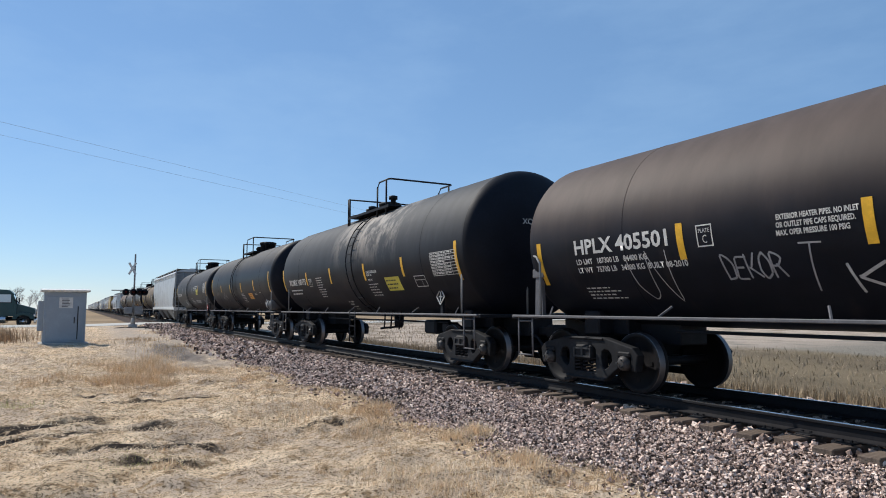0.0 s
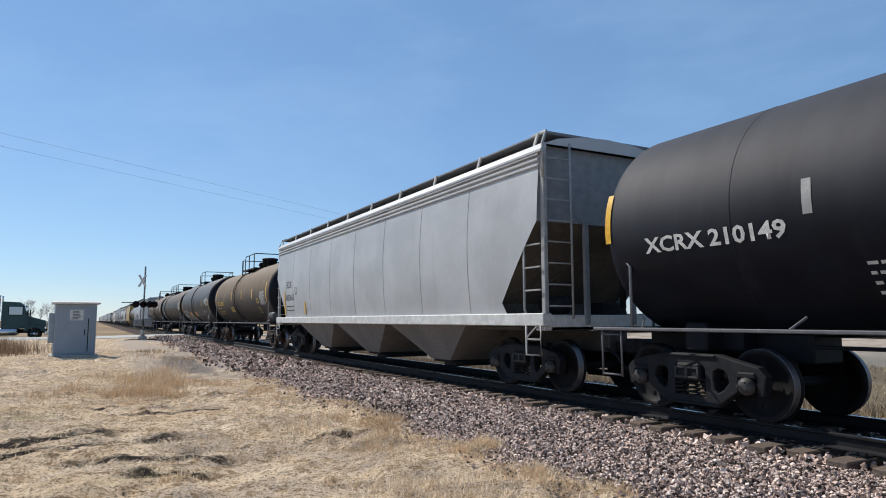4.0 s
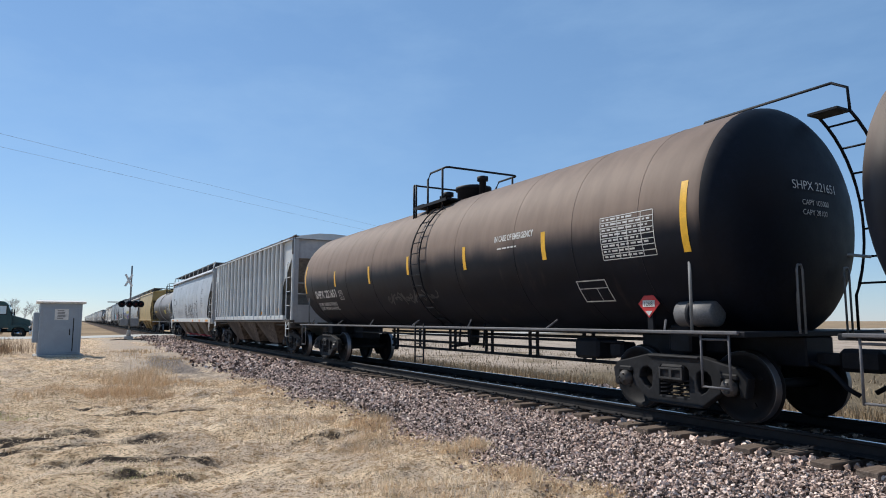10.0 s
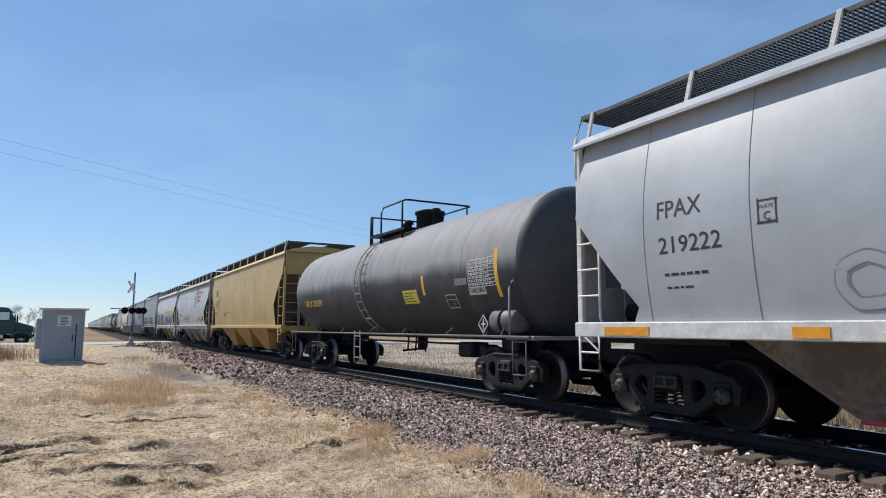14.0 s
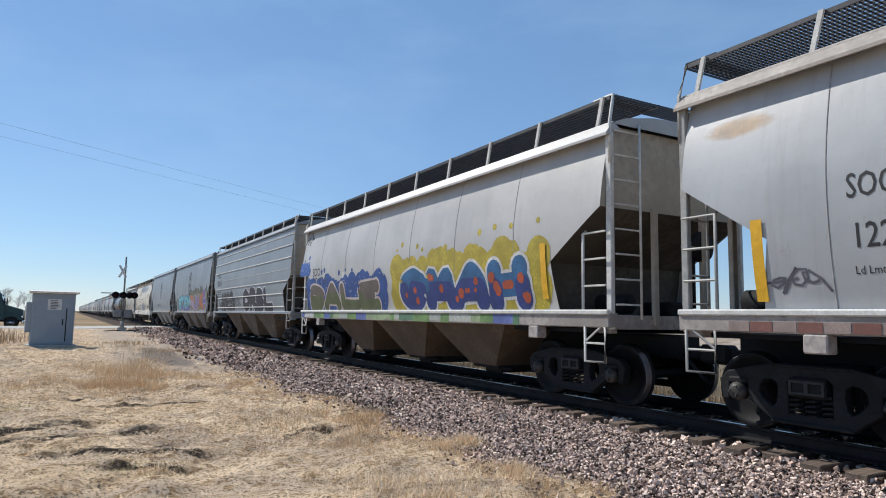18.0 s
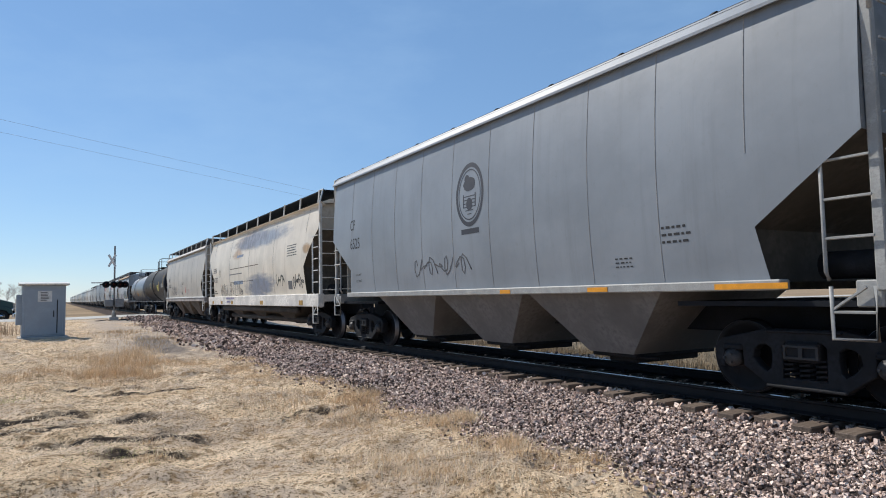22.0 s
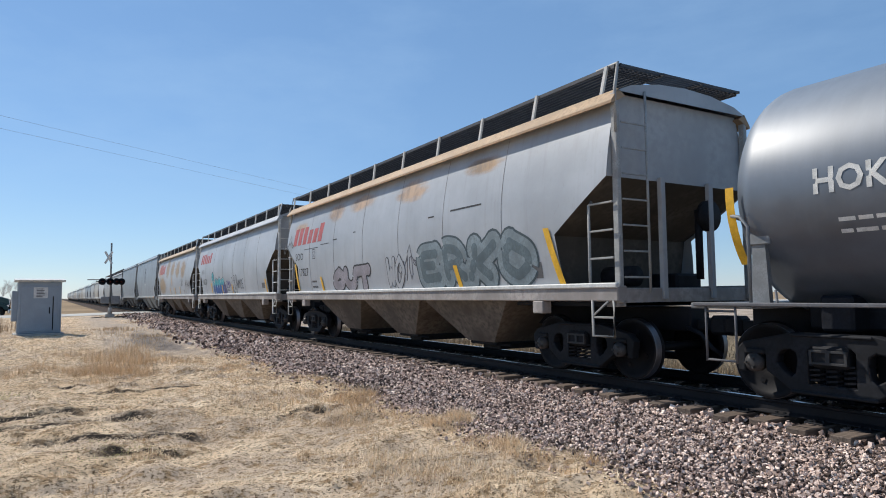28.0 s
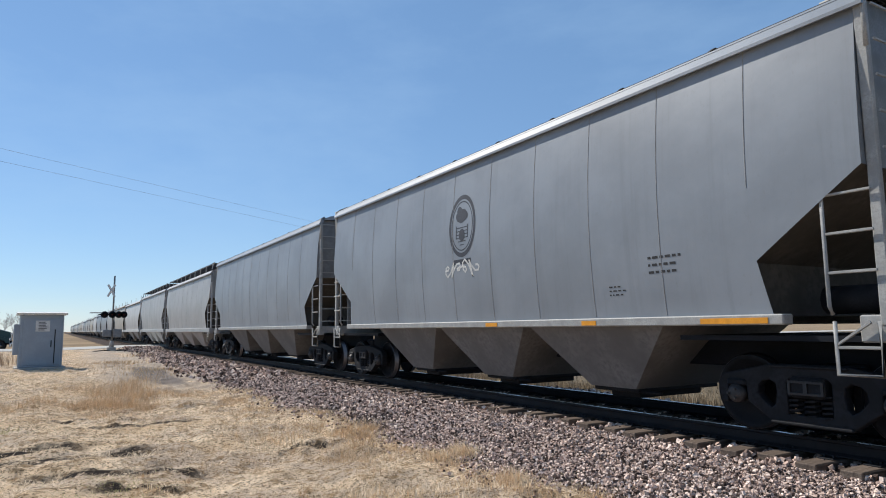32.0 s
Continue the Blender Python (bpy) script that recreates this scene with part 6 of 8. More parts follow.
        if full:
            # end ladder between the corner post and a stile inboard
            yl, xl = -hw + 0.56, xe + e * 0.09
            steps = [((xl, -hw + 0.05, z), (xl, yl, z)) for z in np.arange(zs + 0.12, ze - 0.1, 0.37)]
            if s.get("wing"):
                # plated corners and a plated foot in place of the open ladder
                for y in (-hw + 0.02, hw - 0.02 - s["wing"]):
                    part("end_wing", Geo().box(xe - 0.02, xe + 0.02, y, y + s["wing"], zs - sh, ze, 0.006), s.get("end", trim), car)
                part("end_panel", Geo().box(xe - 0.015, xe + 0.015, -hw + 0.02 + s["wing"], hw - 0.02 - s["wing"], zs - sh, zs + 0.55, 0.006), s.get("end", trim), car)
                for z in (zs + 0.95, zs + 1.35):
                    part("crossbar", Geo().bar((xe, -hw + s["wing"], z), (xe, hw - s["wing"], z), 0.018), s.get("end", trim), car)
            else:
                rungs(car, "end_ladder", [[(xl, yl, zs - 0.1), (xl, yl, ze + 0.05)]], steps, 0.015, s.get("ladder", trim))
            # side ladder: a short stile in the notch, rungs to the corner post, a stirrup under the sill
            li, lp, yo = e * (hb - 0.56), e * (hb - 0.08), -hw - 0.05
            top = s.get("ladder_top", 2.6)
            k = max(3, round((top - zs) / s.get("rung_gap", 0.37)))
            steps = [((li, yo, zs + (top - zs) * i / k), (lp, yo, zs + (top - zs) * i / k)) for i in range(1, k + 1)]
            foot = zs - sh - 0.5
            steps += [((li + e * 0.04, yo, foot + 0.27), (lp - e * 0.02, yo, foot + 0.27)), ((li + e * 0.04, yo, foot + 0.29), (lp - e * 0.1, yo, zs - sh + 0.02))]
            stirrup = [(li + e * 0.04, yo, zs - sh + 0.03), (li + e * 0.04, yo, foot), (lp - e * 0.02, yo, foot), (lp - e * 0.02, yo, zs - sh + 0.03)]
            rungs(car, "side_ladder", [[(li, yo + 0.05, zs - 0.02), (li, yo, zs + 0.06), (li, yo, top), (li, yo + 0.06, top + 0.05)], stirrup], steps, 0.017, s.get("ladder", trim))
            part("brake_cylinder", Geo().bar((xe - e * 0.1, 0.4, 1.5), (xe - e * 0.1, 0.4, 2.6), 0.06, 8), DARK_IRON, car)
            part("brake_wheel", Geo().lathe([(-0.04, 0.25), (0.04, 0.25)], (xe - e * 0.02, 0.55, 2.5), 0, 18), DARK_IRON, car)
            part("air_reservoir", Geo().lathe([(-0.3, 0.16), (0.3, 0.16)], (xe - e * 0.65, -0.75, 1.55), 0, 14), DARK_IRON, car)
            part("valve_box", Geo().box(min(xe - e * 0.3, xe - e * 0.9), max(xe - e * 0.3, xe - e * 0.9), 0.1, 0.7, 1.2, 1.6, 0.04), DARK_IRON, car)
            if s.get("lug"):
                part("jacking_lug", Geo().box(e * (hb - 1.75) - 0.13, e * (hb - 1.75) + 0.13, -hw - 0.09, -hw + 0.1, zs - sh - 0.2, zs - sh, 0.015), s.get("sill", trim), car)
    # roof walk
    rz, ry0, ry1 = ze + s.get("walk_up", 0.41), -1.4, -0.4
    for sgn in (-1, 1) if full else (-1,):
        g = Geo()
        if s.get("solid_walk") or not full:
            g.box(-hb + 0.1, hb - 0.1, min(sgn * ry0, sgn * ry1), max(sgn * ry0, sgn * ry1), rz - 0.025, rz)
        else:
            n = int((2 * hb) / 0.055)
            for i in range(n + 1):
                x = -hb + 0.1 + (2 * hb - 0.2) * i / n
                a, b = sorted((sgn * ry0, sgn * ry1))
                g.add([(x, a, rz - 0.03), (x, b, rz - 0.03), (x, b, rz), (x, a, rz)], [(0, 1, 2, 3)])
            for y in np.linspace(ry0, ry1, 11):
                g.box(-hb + 0.1, hb - 0.1, sgn * y - 0.004, sgn * y + 0.004, rz - 0.03, rz)
            g.box(-hb + 0.1, hb - 0.1, sgn * ry0 - 0.012, sgn * ry0 + 0.012, rz - 0.05, rz + 0.004)
        part("running_board", g, s.get("walk", MESH_DARK), car)
    nbk = s.get("brackets", 10)
    g = Geo()
    g.prism([(-0.03, ze + 0.03), (0.03, ze + 0.03), (0.15, rz + 0.005), (0.09, rz + 0.005)], -1.45, -1.415)
    bracket = g.mesh("bracket", s.get("bracket", trim))
    for k in range(nbk):
        x = -hb + 0.25 + (2 * hb - 0.6) * k / (nbk - 1)
        part("bracket", bracket, trim, car, at=pose(x, 0, 0))
    if full:
        for e in (-1, 1):
            wm = s.get("walk", MESH_DARK)
            rim = part("end_platform", Geo().tube([(e * (hb - 0.02), -1.5, ze - 0.6), (e * (hb - 0.02), -1.5, ze + 0.02), (e * (hb - 0.06), -1.38, rz + 0.02), (e * (hb - 0.5), -1.36, rz + 0.02)], 0.026, 6), s.get("ladder", wm), car)
            for x in np.linspace(hb - 0.42, hb - 0.02, 7):
                part("slat", slat(wm), wm, rim, at=pose(e * x, 0, rz))
            for y in (-1.36, -0.45, 0.45, 1.36):
                part("bearer", Geo().box(min(e * (hb - 0.43), e * (hb - 0.01)), max(e * (hb - 0.43), e * (hb - 0.01)), y - 0.012, y + 0.012, rz - 0.035, rz + 0.002), wm, rim)
        for x in np.linspace(-hb + 1.6, hb - 1.6, s.get("hatches", 6)):
            part("roof_hatch", Geo().box(x - 0.9, x + 0.9, -0.32, 0.32, ze + 0.22, ze + 0.34, 0.04), trim, car)
    # markings
    dark = s.get("mark", BLACK_MARK)
    for k in s.get("words", ()):
        text, x, z, size, w = k[:5]
        lettering(text, x, z, size, side, k[5] if len(k) > 5 else dark, shell, "stencil", gap=0.0035, bold=size * 0.004, width=w)
    for k in s.get("fine", ()):
        x, z, w, h, rows = k[:5]
        tagged(part("fine_print", bars(Geo(), x, z, w, h, rows, side, rnd, 4, 0.0035), k[5] if len(k) > 5 else dark, shell), kind="stuff")
    for x, z, w, h, mat in s.get("patches", ()):
        part("painted_patch", patch(Geo(), x, x + w, z, z + h, side, 0.003), mat, shell)
    for x, h, z, lean in s.get("stripes", ()):
        part("reflector", patch(Geo(), x - 0.07, x + 0.07, z, z + h, side, 0.017, lean), YELLOW, shell, "yellow reflective stripe")
    for x, w, mat in s.get("sill_marks", ()):
        part("sill_reflector", Geo().box(x, x + w, -hw - so - 0.008, -hw - so + 0.002, zs - sh * s.get("mark_low", 0.85), zs - sh * s.get("mark_top", 0.3)), mat, sill)
    for x0, x1, lo, hi, mat in s.get("sill_bars", ()):
        while x0 < x1:
            w = rnd.uniform(0.05, 0.09)
            part("sill_stencil", Geo().box(x0, x0 + w, -hw - so - 0.005, -hw - so + 0.002, zs - sh * lo, zs - sh * hi), mat, sill)
            x0 += w + 0.035
    for x0, x1, tones in s.get("sill_paint", ()):
        while x0 < x1:
            w = rnd.uniform(0.15, 0.7)
            part("sill_spray", Geo().box(x0, x0 + w, -hw - so - 0.004, -hw - so + 0.002, zs - sh * rnd.uniform(0.8, 0.98), zs - 0.035), spray(tones[rnd.randrange(len(tones))]), sill)
            x0 += w
    for x0, x1 in s.get("bands", ()):
        k, step = 0, 0.28
        while x0 + k * step < x1:
            part("band_block", Geo().box(x0 + k * step, x0 + (k + 0.94) * step, -hw - so - 0.008, -hw - so + 0.002, zs - sh * 0.92, zs - sh * 0.42), DULL_RED if k % 2 else DULL_BAND, sill)
            k += 1
    for x, z, r in s.get("roundel", ()):
        g = Geo()
        for r0, r1 in ((r, r * 0.86), (r * 0.8, r * 0.76)):
            g.sheet([[(x + q * 0.78 * math.cos(t), side(0, z + q * math.sin(t)) - 0.003, z + q * math.sin(t)) for t in np.linspace(0, 2 * math.pi, 33)] for q in (r0, r1)])
        # a shield: outline, bars and a pointed leaf; a dark animal-like shape above it
        patch(g, x - r * 0.36, x - r * 0.31, z - r * 0.4, z + r * 0.02, side, 0.003)
        patch(g, x + r * 0.31, x + r * 0.36, z - r * 0.4, z + r * 0.02, side, 0.003)
        for q in range(6):
            w = r * (0.31 if q > 1 else 0.12 + 0.1 * q)
            patch(g, x - w, x + w, z - r * 0.62 + q * r * 0.11, z - r * 0.62 + q * r * 0.11 + 0.018, side, 0.003)
        blob(g, x, z - r * 0.3, r * 0.17, r * 0.2, side, 0.0036, rnd, z - r)
        blob(g, x - r * 0.02, z + r * 0.32, r * 0.34, r * 0.22, side, 0.003, rnd, z - r)
        blob(g, x - r * 0.16, z + r * 0.5, r * 0.14, r * 0.14, side, 0.0033, rnd, z - r)
        patch(g, x - r * 0.5, x + r * 0.5, z - r * 1.22, z - r * 1.06, side, 0.003)
        part("round_emblem", g, s.get("emblem", DUSTY_MARK), shell, "round dark emblem")
    for x, z, w, h in s.get("brand", ()):
        for k in range(s.get("brand_bars", 6)):
            q = w / s.get("brand_bars", 6)
            bar = patch(Geo(), x + q * k, x + q * (k + 0.72), z, z + h * (1.0 if k in (0, 1, 2, 5) else 0.78), side, 0.003, h * 0.22)
            part("brand_bar", bar, s.get("brand_mat", FADED_RED), shell, "faded red lettering bar")
    for q in s.get("graffiti", ()):
        graffiti(shell, side, *q)
    for q in s.get("clouds", ()):
        cloud(shell, side, *q)
    for q, more in s.get("pieces", ()):
        coats = [(paint if c == "body" else c, w) for c, w in q[-1]]
        throwup(shell, side, *q[:-1], coats, **more)
    for q in s.get("tags", ()):
        scrawl(shell, side, *q)
    for e in (-1, 1):
        truck(car, e * (half - s.get("truck", 1.98)), s.get("old", 0), full)
    if full:
        ends(car, half)
    return car


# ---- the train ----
# tank tones: dusty tops with sunlight put in, INK for the shaded lower half
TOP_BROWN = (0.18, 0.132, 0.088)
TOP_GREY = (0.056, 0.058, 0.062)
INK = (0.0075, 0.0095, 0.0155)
SLATE = (0.21, 0.234, 0.264)
AGED_WHITE = (0.375, 0.392, 0.41)
UNDER = plain("road_grime", (0.075, 0.065, 0.056), 0.8, 0.0, 0.4, 2.0)
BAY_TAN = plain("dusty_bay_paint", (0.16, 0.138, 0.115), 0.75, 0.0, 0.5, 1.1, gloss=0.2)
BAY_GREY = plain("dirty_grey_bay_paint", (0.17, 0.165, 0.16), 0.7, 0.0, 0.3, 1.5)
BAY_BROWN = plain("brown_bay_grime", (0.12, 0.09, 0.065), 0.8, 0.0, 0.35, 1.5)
GATE_PINK = plain("faded_red_gate", (0.4, 0.07, 0.1), 0.6, 0.0, 0.3, 4.0)

# places of the couplings between the cars at the start, front to rear
GAPS = [-10.25, -25.73, -41.63, -57.93, -77.39, -93.70, -110.27, -128.37, -146.81, -163.09, -182.26, -198.02, -214.73, -230.23, -245.87,
        -261.47, -277.12, -292.90, -311.16, -327.24, -343.22, -357.87, -374.29, -390.52, -407.2, -422.97, -439.56, -456.89, -474.29]


def run(t):
    """How far the train has gone after t seconds."""
    return 12.4212 * t + -0.006951 * t * t + 0.00043602 * t ** 3


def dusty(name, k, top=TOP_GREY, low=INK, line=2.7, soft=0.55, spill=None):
    # top joins dust and painted-in sunlight, low is painted-in shade
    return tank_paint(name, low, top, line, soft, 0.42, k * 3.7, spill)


RUST_SPOT, BLUE_SMEAR = (0.29, 0.15, 0.028), (0.17, 0.2, 0.26)
BLUE_SPOT, TAN_SPOT, GREY_SPOT = (0.07, 0.11, 0.2), (0.4, 0.25, 0.13), (0.28, 0.28, 0.28)
PURPLE = plain("faded_purple_patch", (0.09, 0.085, 0.2), 0.6, 0.0, 0.35, 4.0)
BLUE_PATCH = plain("faded_blue_patch", (0.22, 0.28, 0.38), 0.6, 0.0, 0.3, 2.0)
TAN_PATCH = plain("worn_tan_patch", (0.3, 0.2, 0.08), 0.7, 0.0, 0.3, 4.0)
DULL_SLATE = plain("faded_slate_stencil", (0.085, 0.085, 0.1), 0.65, 0.0, 0.35, 5.0)
FAINT_TANK = plain("overpainted_patch", (0.028, 0.027, 0.028), 0.5, 0.0, 0.3, 3.0)
EMBLEM_INK = plain("navy_emblem", (0.035, 0.04, 0.055), 0.6, 0.0, 0.3, 4.0)
DULL_RED = plain("dull_red_reflector", (0.19, 0.085, 0.07), 0.6, 0.0, 0.3, 5.0)
DULL_BAND = plain("faded_band_paint", (0.27, 0.21, 0.19), 0.6, 0.0, 0.3, 5.0)
HEAD_SHADE = plain("black_head_paint", (0.0062, 0.0082, 0.0145), 0.55, 0.0, 0.35, 2.0, gloss=0.14)
specs = {}
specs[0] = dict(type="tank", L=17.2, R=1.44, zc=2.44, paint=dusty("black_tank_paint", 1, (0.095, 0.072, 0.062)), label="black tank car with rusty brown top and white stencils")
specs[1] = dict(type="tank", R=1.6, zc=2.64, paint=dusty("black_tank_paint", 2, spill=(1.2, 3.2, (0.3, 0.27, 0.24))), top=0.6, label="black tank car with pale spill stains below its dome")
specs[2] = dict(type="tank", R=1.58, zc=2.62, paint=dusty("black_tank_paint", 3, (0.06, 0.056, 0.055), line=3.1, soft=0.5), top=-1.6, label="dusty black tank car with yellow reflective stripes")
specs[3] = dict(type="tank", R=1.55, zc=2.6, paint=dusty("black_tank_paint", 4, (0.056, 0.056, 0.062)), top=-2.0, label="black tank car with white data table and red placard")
specs[4] = dict(type="hopper", kind="grooved", ze=4.36, seams=7, label="pale grey covered hopper car with white side sill", paint=hopper_paint("pale_grey_hopper_paint", (0.4, 0.41, 0.42), dirt=0.2), sill=WHITE_PAINT)
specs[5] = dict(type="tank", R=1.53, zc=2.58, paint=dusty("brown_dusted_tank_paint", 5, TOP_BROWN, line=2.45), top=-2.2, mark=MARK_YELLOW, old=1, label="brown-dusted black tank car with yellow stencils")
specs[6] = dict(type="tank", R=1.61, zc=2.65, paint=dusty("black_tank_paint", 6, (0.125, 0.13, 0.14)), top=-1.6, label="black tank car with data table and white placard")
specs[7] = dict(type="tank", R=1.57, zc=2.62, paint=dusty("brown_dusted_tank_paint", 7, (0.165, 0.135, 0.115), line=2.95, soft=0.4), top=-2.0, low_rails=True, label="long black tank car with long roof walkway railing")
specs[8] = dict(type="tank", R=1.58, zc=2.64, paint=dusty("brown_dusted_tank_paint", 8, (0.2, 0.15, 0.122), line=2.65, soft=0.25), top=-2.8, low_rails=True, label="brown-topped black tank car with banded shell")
specs[9] = dict(type="hopper", kind="ribbed", ze=4.32, bulge=0.0, label="grey ribbed covered hopper car with rust streaks", paint=lambda q: hopper_paint("ribbed_hopper_paint", (0.5, 0.52, 0.525), dirt=0.5, rust=(0.3, 0.16, 0.07), rust_lo=0.66, spots=q))
specs[10] = dict(type="hopper", ze=4.28, bays=4, seams=8, label="pale grey covered hopper car with black graffiti outlines", paint=hopper_paint("light_grey_hopper_paint", (0.36, 0.385, 0.42), dirt=0.2), sill=WHITE_PAINT)
# shade on the lower half is put in as a darker grey
specs[11] = dict(type="tank", R=1.5, zc=2.54, paint=tank_paint("grey_tank_paint", (0.05, 0.052, 0.058), (0.27, 0.27, 0.28), 2.55, 0.22, 0.45, 5.0), top=-1.9, label="grey tank car with darker lower half and yellow labels")
specs[12] = dict(type="hopper", ze=4.26, seams=6, label="mustard yellow covered hopper car", paint=hopper_paint("mustard_hopper_paint", (0.42, 0.28, 0.09), (0.17, 0.12, 0.06), 0.4))
specs[13] = dict(type="hopper", ze=4.22, seams=6, label="weathered white covered hopper car with round emblem", paint=lambda q: hopper_paint("weathered_white_hopper_paint", AGED_WHITE, dirt=0.45, rust=(0.34, 0.18, 0.08), rust_lo=0.7, spots=q), sill=WHITE_PAINT)
specs[14] = dict(type="hopper", ze=4.22, seams=6, label="off-white covered hopper car with blue and yellow graffiti", paint=hopper_paint("off_white_hopper_paint", (0.425, 0.422, 0.415), dirt=0.25), sill=WHITE_PAINT)
specs[15] = dict(type="hopper", kind="hribs", ze=4.54, label="grey covered hopper car with horizontal ribs and graffiti", paint=hopper_paint("stone_grey_hopper_paint", (0.21, 0.235, 0.26), dirt=0.3))
for k in (16, 17, 25, 26):
    specs[k] = dict(type="hopper", ze=4.64, seams=9, walk_up=0.06, truck=1.75, label="dark grey covered hopper car with round emblem", paint=hopper_paint("slate_grey_hopper_paint", SLATE, (0.1, 0.1, 0.1), 0.35, shift=k * 1.0), sill_h=0.12)
specs[18] = dict(type="hopper", ze=4.2, seams=6, label="rust-stained cream covered hopper car with blue patch", paint=lambda q: hopper_paint("rusty_cream_hopper_paint", (0.64, 0.575, 0.475), (0.3, 0.21, 0.14), 0.55, (0.36, 0.22, 0.13), 0.62, spots=q), sill_h=0.4, sill=WHITE_PAINT)
specs[19] = dict(type="hopper", ze=4.22, seams=7, label="dusty beige covered hopper car", paint=hopper_paint("beige_hopper_paint", (0.42, 0.38, 0.33), dirt=0.35), sill=WHITE_PAINT)
specs[20] = dict(type="tank", R=1.55, zc=2.6, paint=dusty("black_tank_paint", 9, (0.04, 0.04, 0.042)), top=-1.0, label="black tank car with yellow label")
# the paler top tone paints in the gleam along the shell
specs[21] = dict(type="tank", R=1.43, zc=2.46, paint=tank_paint("blue_grey_tank_paint", (0.075, 0.09, 0.115), (0.16, 0.19, 0.23), 2.6, 0.7, 0.3, 8.0, gloss=0.8, dents=0.04), top=0.0, label="blue-grey tank car with white stencils")
for k, n in ((22, 0.66), (23, 0.95), (24, 0.66)):
    specs[k] = dict(type="hopper", ze=4.2, seams=6, label="white covered hopper car with faded red lettering and rust", paint=lambda q, n=n, k=k: hopper_paint("rusting_white_hopper_paint", (0.35, 0.372, 0.4), dirt=0.35, rust=(0.4, 0.2, 0.06), rust_lo=n, shift=k * 2.0, spots=q), sill=WHITE_PAINT)
for k in (27, 28):
    specs[k] = dict(type="hopper", ze=4.4, seams=8, label="grey covered hopper car", paint=hopper_paint("grey_hopper_paint", (0.32, 0.32, 0.32), dirt=0.3, shift=k * 1.0))

# markings, fittings and paintwork of each car, in metres from its middle
specs[0].update(
    words=[('HPLX 405501', -6.43, 2.14, 0.314, 1.91), ('EXTERIOR HEATER PIPES. NO INLET', -2.93, 2.29, 0.086, 0.91), ('OR OUTLET PIPE CAPS REQUIRED.', -2.94, 2.2, 0.086, 0.88), ('MAX. OPER PRESSURE 100 PSIG', -2.95, 2.11, 0.086, 0.82), ('LD LMT   187300 LB   84400 KG', -6.42, 1.98, 0.114, 1.49), ('LT WT   75700 LB   34900 KG  BUILT 08-2010', -6.42, 1.85, 0.114, 2.16)],
    frames=[(-4.04, 2.07, 0.24, 0.28)],
    stripes=[(-4.31, 0.48, 2.17), (-1.94, 0.47, 2.17), (-7.33, 0.71, 2.04)],
    fine=[(-6.41, 1.43, 0.79, 0.21, 4)],
    pieces=[((-3.75, -2.95, 1.64, 1.94, "DEKOR", 1, 0.026, [((0.3, 0.31, 0.33), 0.0)]), dict(sway=0.45)), ((-2.75, -2.5, 1.48, 1.98, "T", 2, 0.022, [((0.34, 0.35, 0.37), 0.0)]), dict(sway=0.3)), ((-2.25, -1.85, 1.45, 1.78, "K", 3, 0.034, [((0.5, 0.5, 0.5), 0.0)]), dict(sway=0.3)), ((-5.3, -4.5, 1.4, 2.1, "UV", 4, 0.016, [((0.42, 0.42, 0.42), 0.0)]), dict(sway=0.5))],
    top=0.6,
)
specs[1].update(
    words=[('XOMX 100173', -6.01, 2.11, 0.286, 1.95), ('FLANGE GASKETS GYLON', 1.47, 2.23, 0.1, 0.7), ('O-RINGS 4273', 1.46, 2.16, 0.071, 0.34), ('LIQUID VALVE 3"', 1.46, 2.03, 0.071, 0.35)],
    frames=[(-3.7, 2.03, 0.3, 0.25), (4.25, 1.79, 0.55, 0.26)],
    stripes=[(-6.72, 0.78, 2.33), (-3.9, 0.44, 2.29), (-1.47, 0.48, 2.29), (1.32, 0.46, 2.28), (6.39, 0.81, 2.28), (3.76, 0.46, 2.29)],
    fine=[(-6.05, 1.77, 1.61, 0.24, 2), (-2.9, 1.65, 0.74, 0.67, 9), (-0.96, 1.1, 0.52, 0.43, 6), (1.4, 1.62, 0.79, 0.36, 5)],
    tables=[(5.25, 2.0, 1.12, 0.5)],
    panels=[(2.57, 1.74, 0.86, 0.34, PALE_YELLOW, 3)],
    placards=[(5.18, 1.55, '', WHITE_PAINT)],
    top=-0.67,
    walk=(0.71, 2.42),
    ladder=0.45,
    lead=2.31,
)
specs[2].update(
    stripes=[(-6.78, 0.95, 2.5), (-4.0, 0.41, 2.33), (-1.58, 0.45, 2.3), (1.04, 0.45, 2.3), (3.71, 0.46, 2.32), (6.5, 0.83, 2.4)],
    panels=[(2.35, 1.72, 0.75, 0.27, ORANGE, 3)],
    fine=[(0.78, 1.58, 0.88, 0.45, 6), (3.62, 1.89, 0.52, 0.12, 2), (4.53, 1.97, 0.34, 0.06, 1), (3.6, 1.5, 0.23, 0.13, 2)],
    tags=[(-3.95, -2.87, 1.58, 2.23, 5, (0.3, 0.3, 0.3), 0.03)],
    words=[('28140', -5.57, 2.03, 0.229, 0.75, DUSTY_MARK)],
    placards=[(5.11, 1.54, '', WHITE_PAINT)],
    reservoir=(5.73, True),
    top=-0.23,
    walk=(0.91, 1.69),
    ladder=-0.63,
    lead=0.86,
)
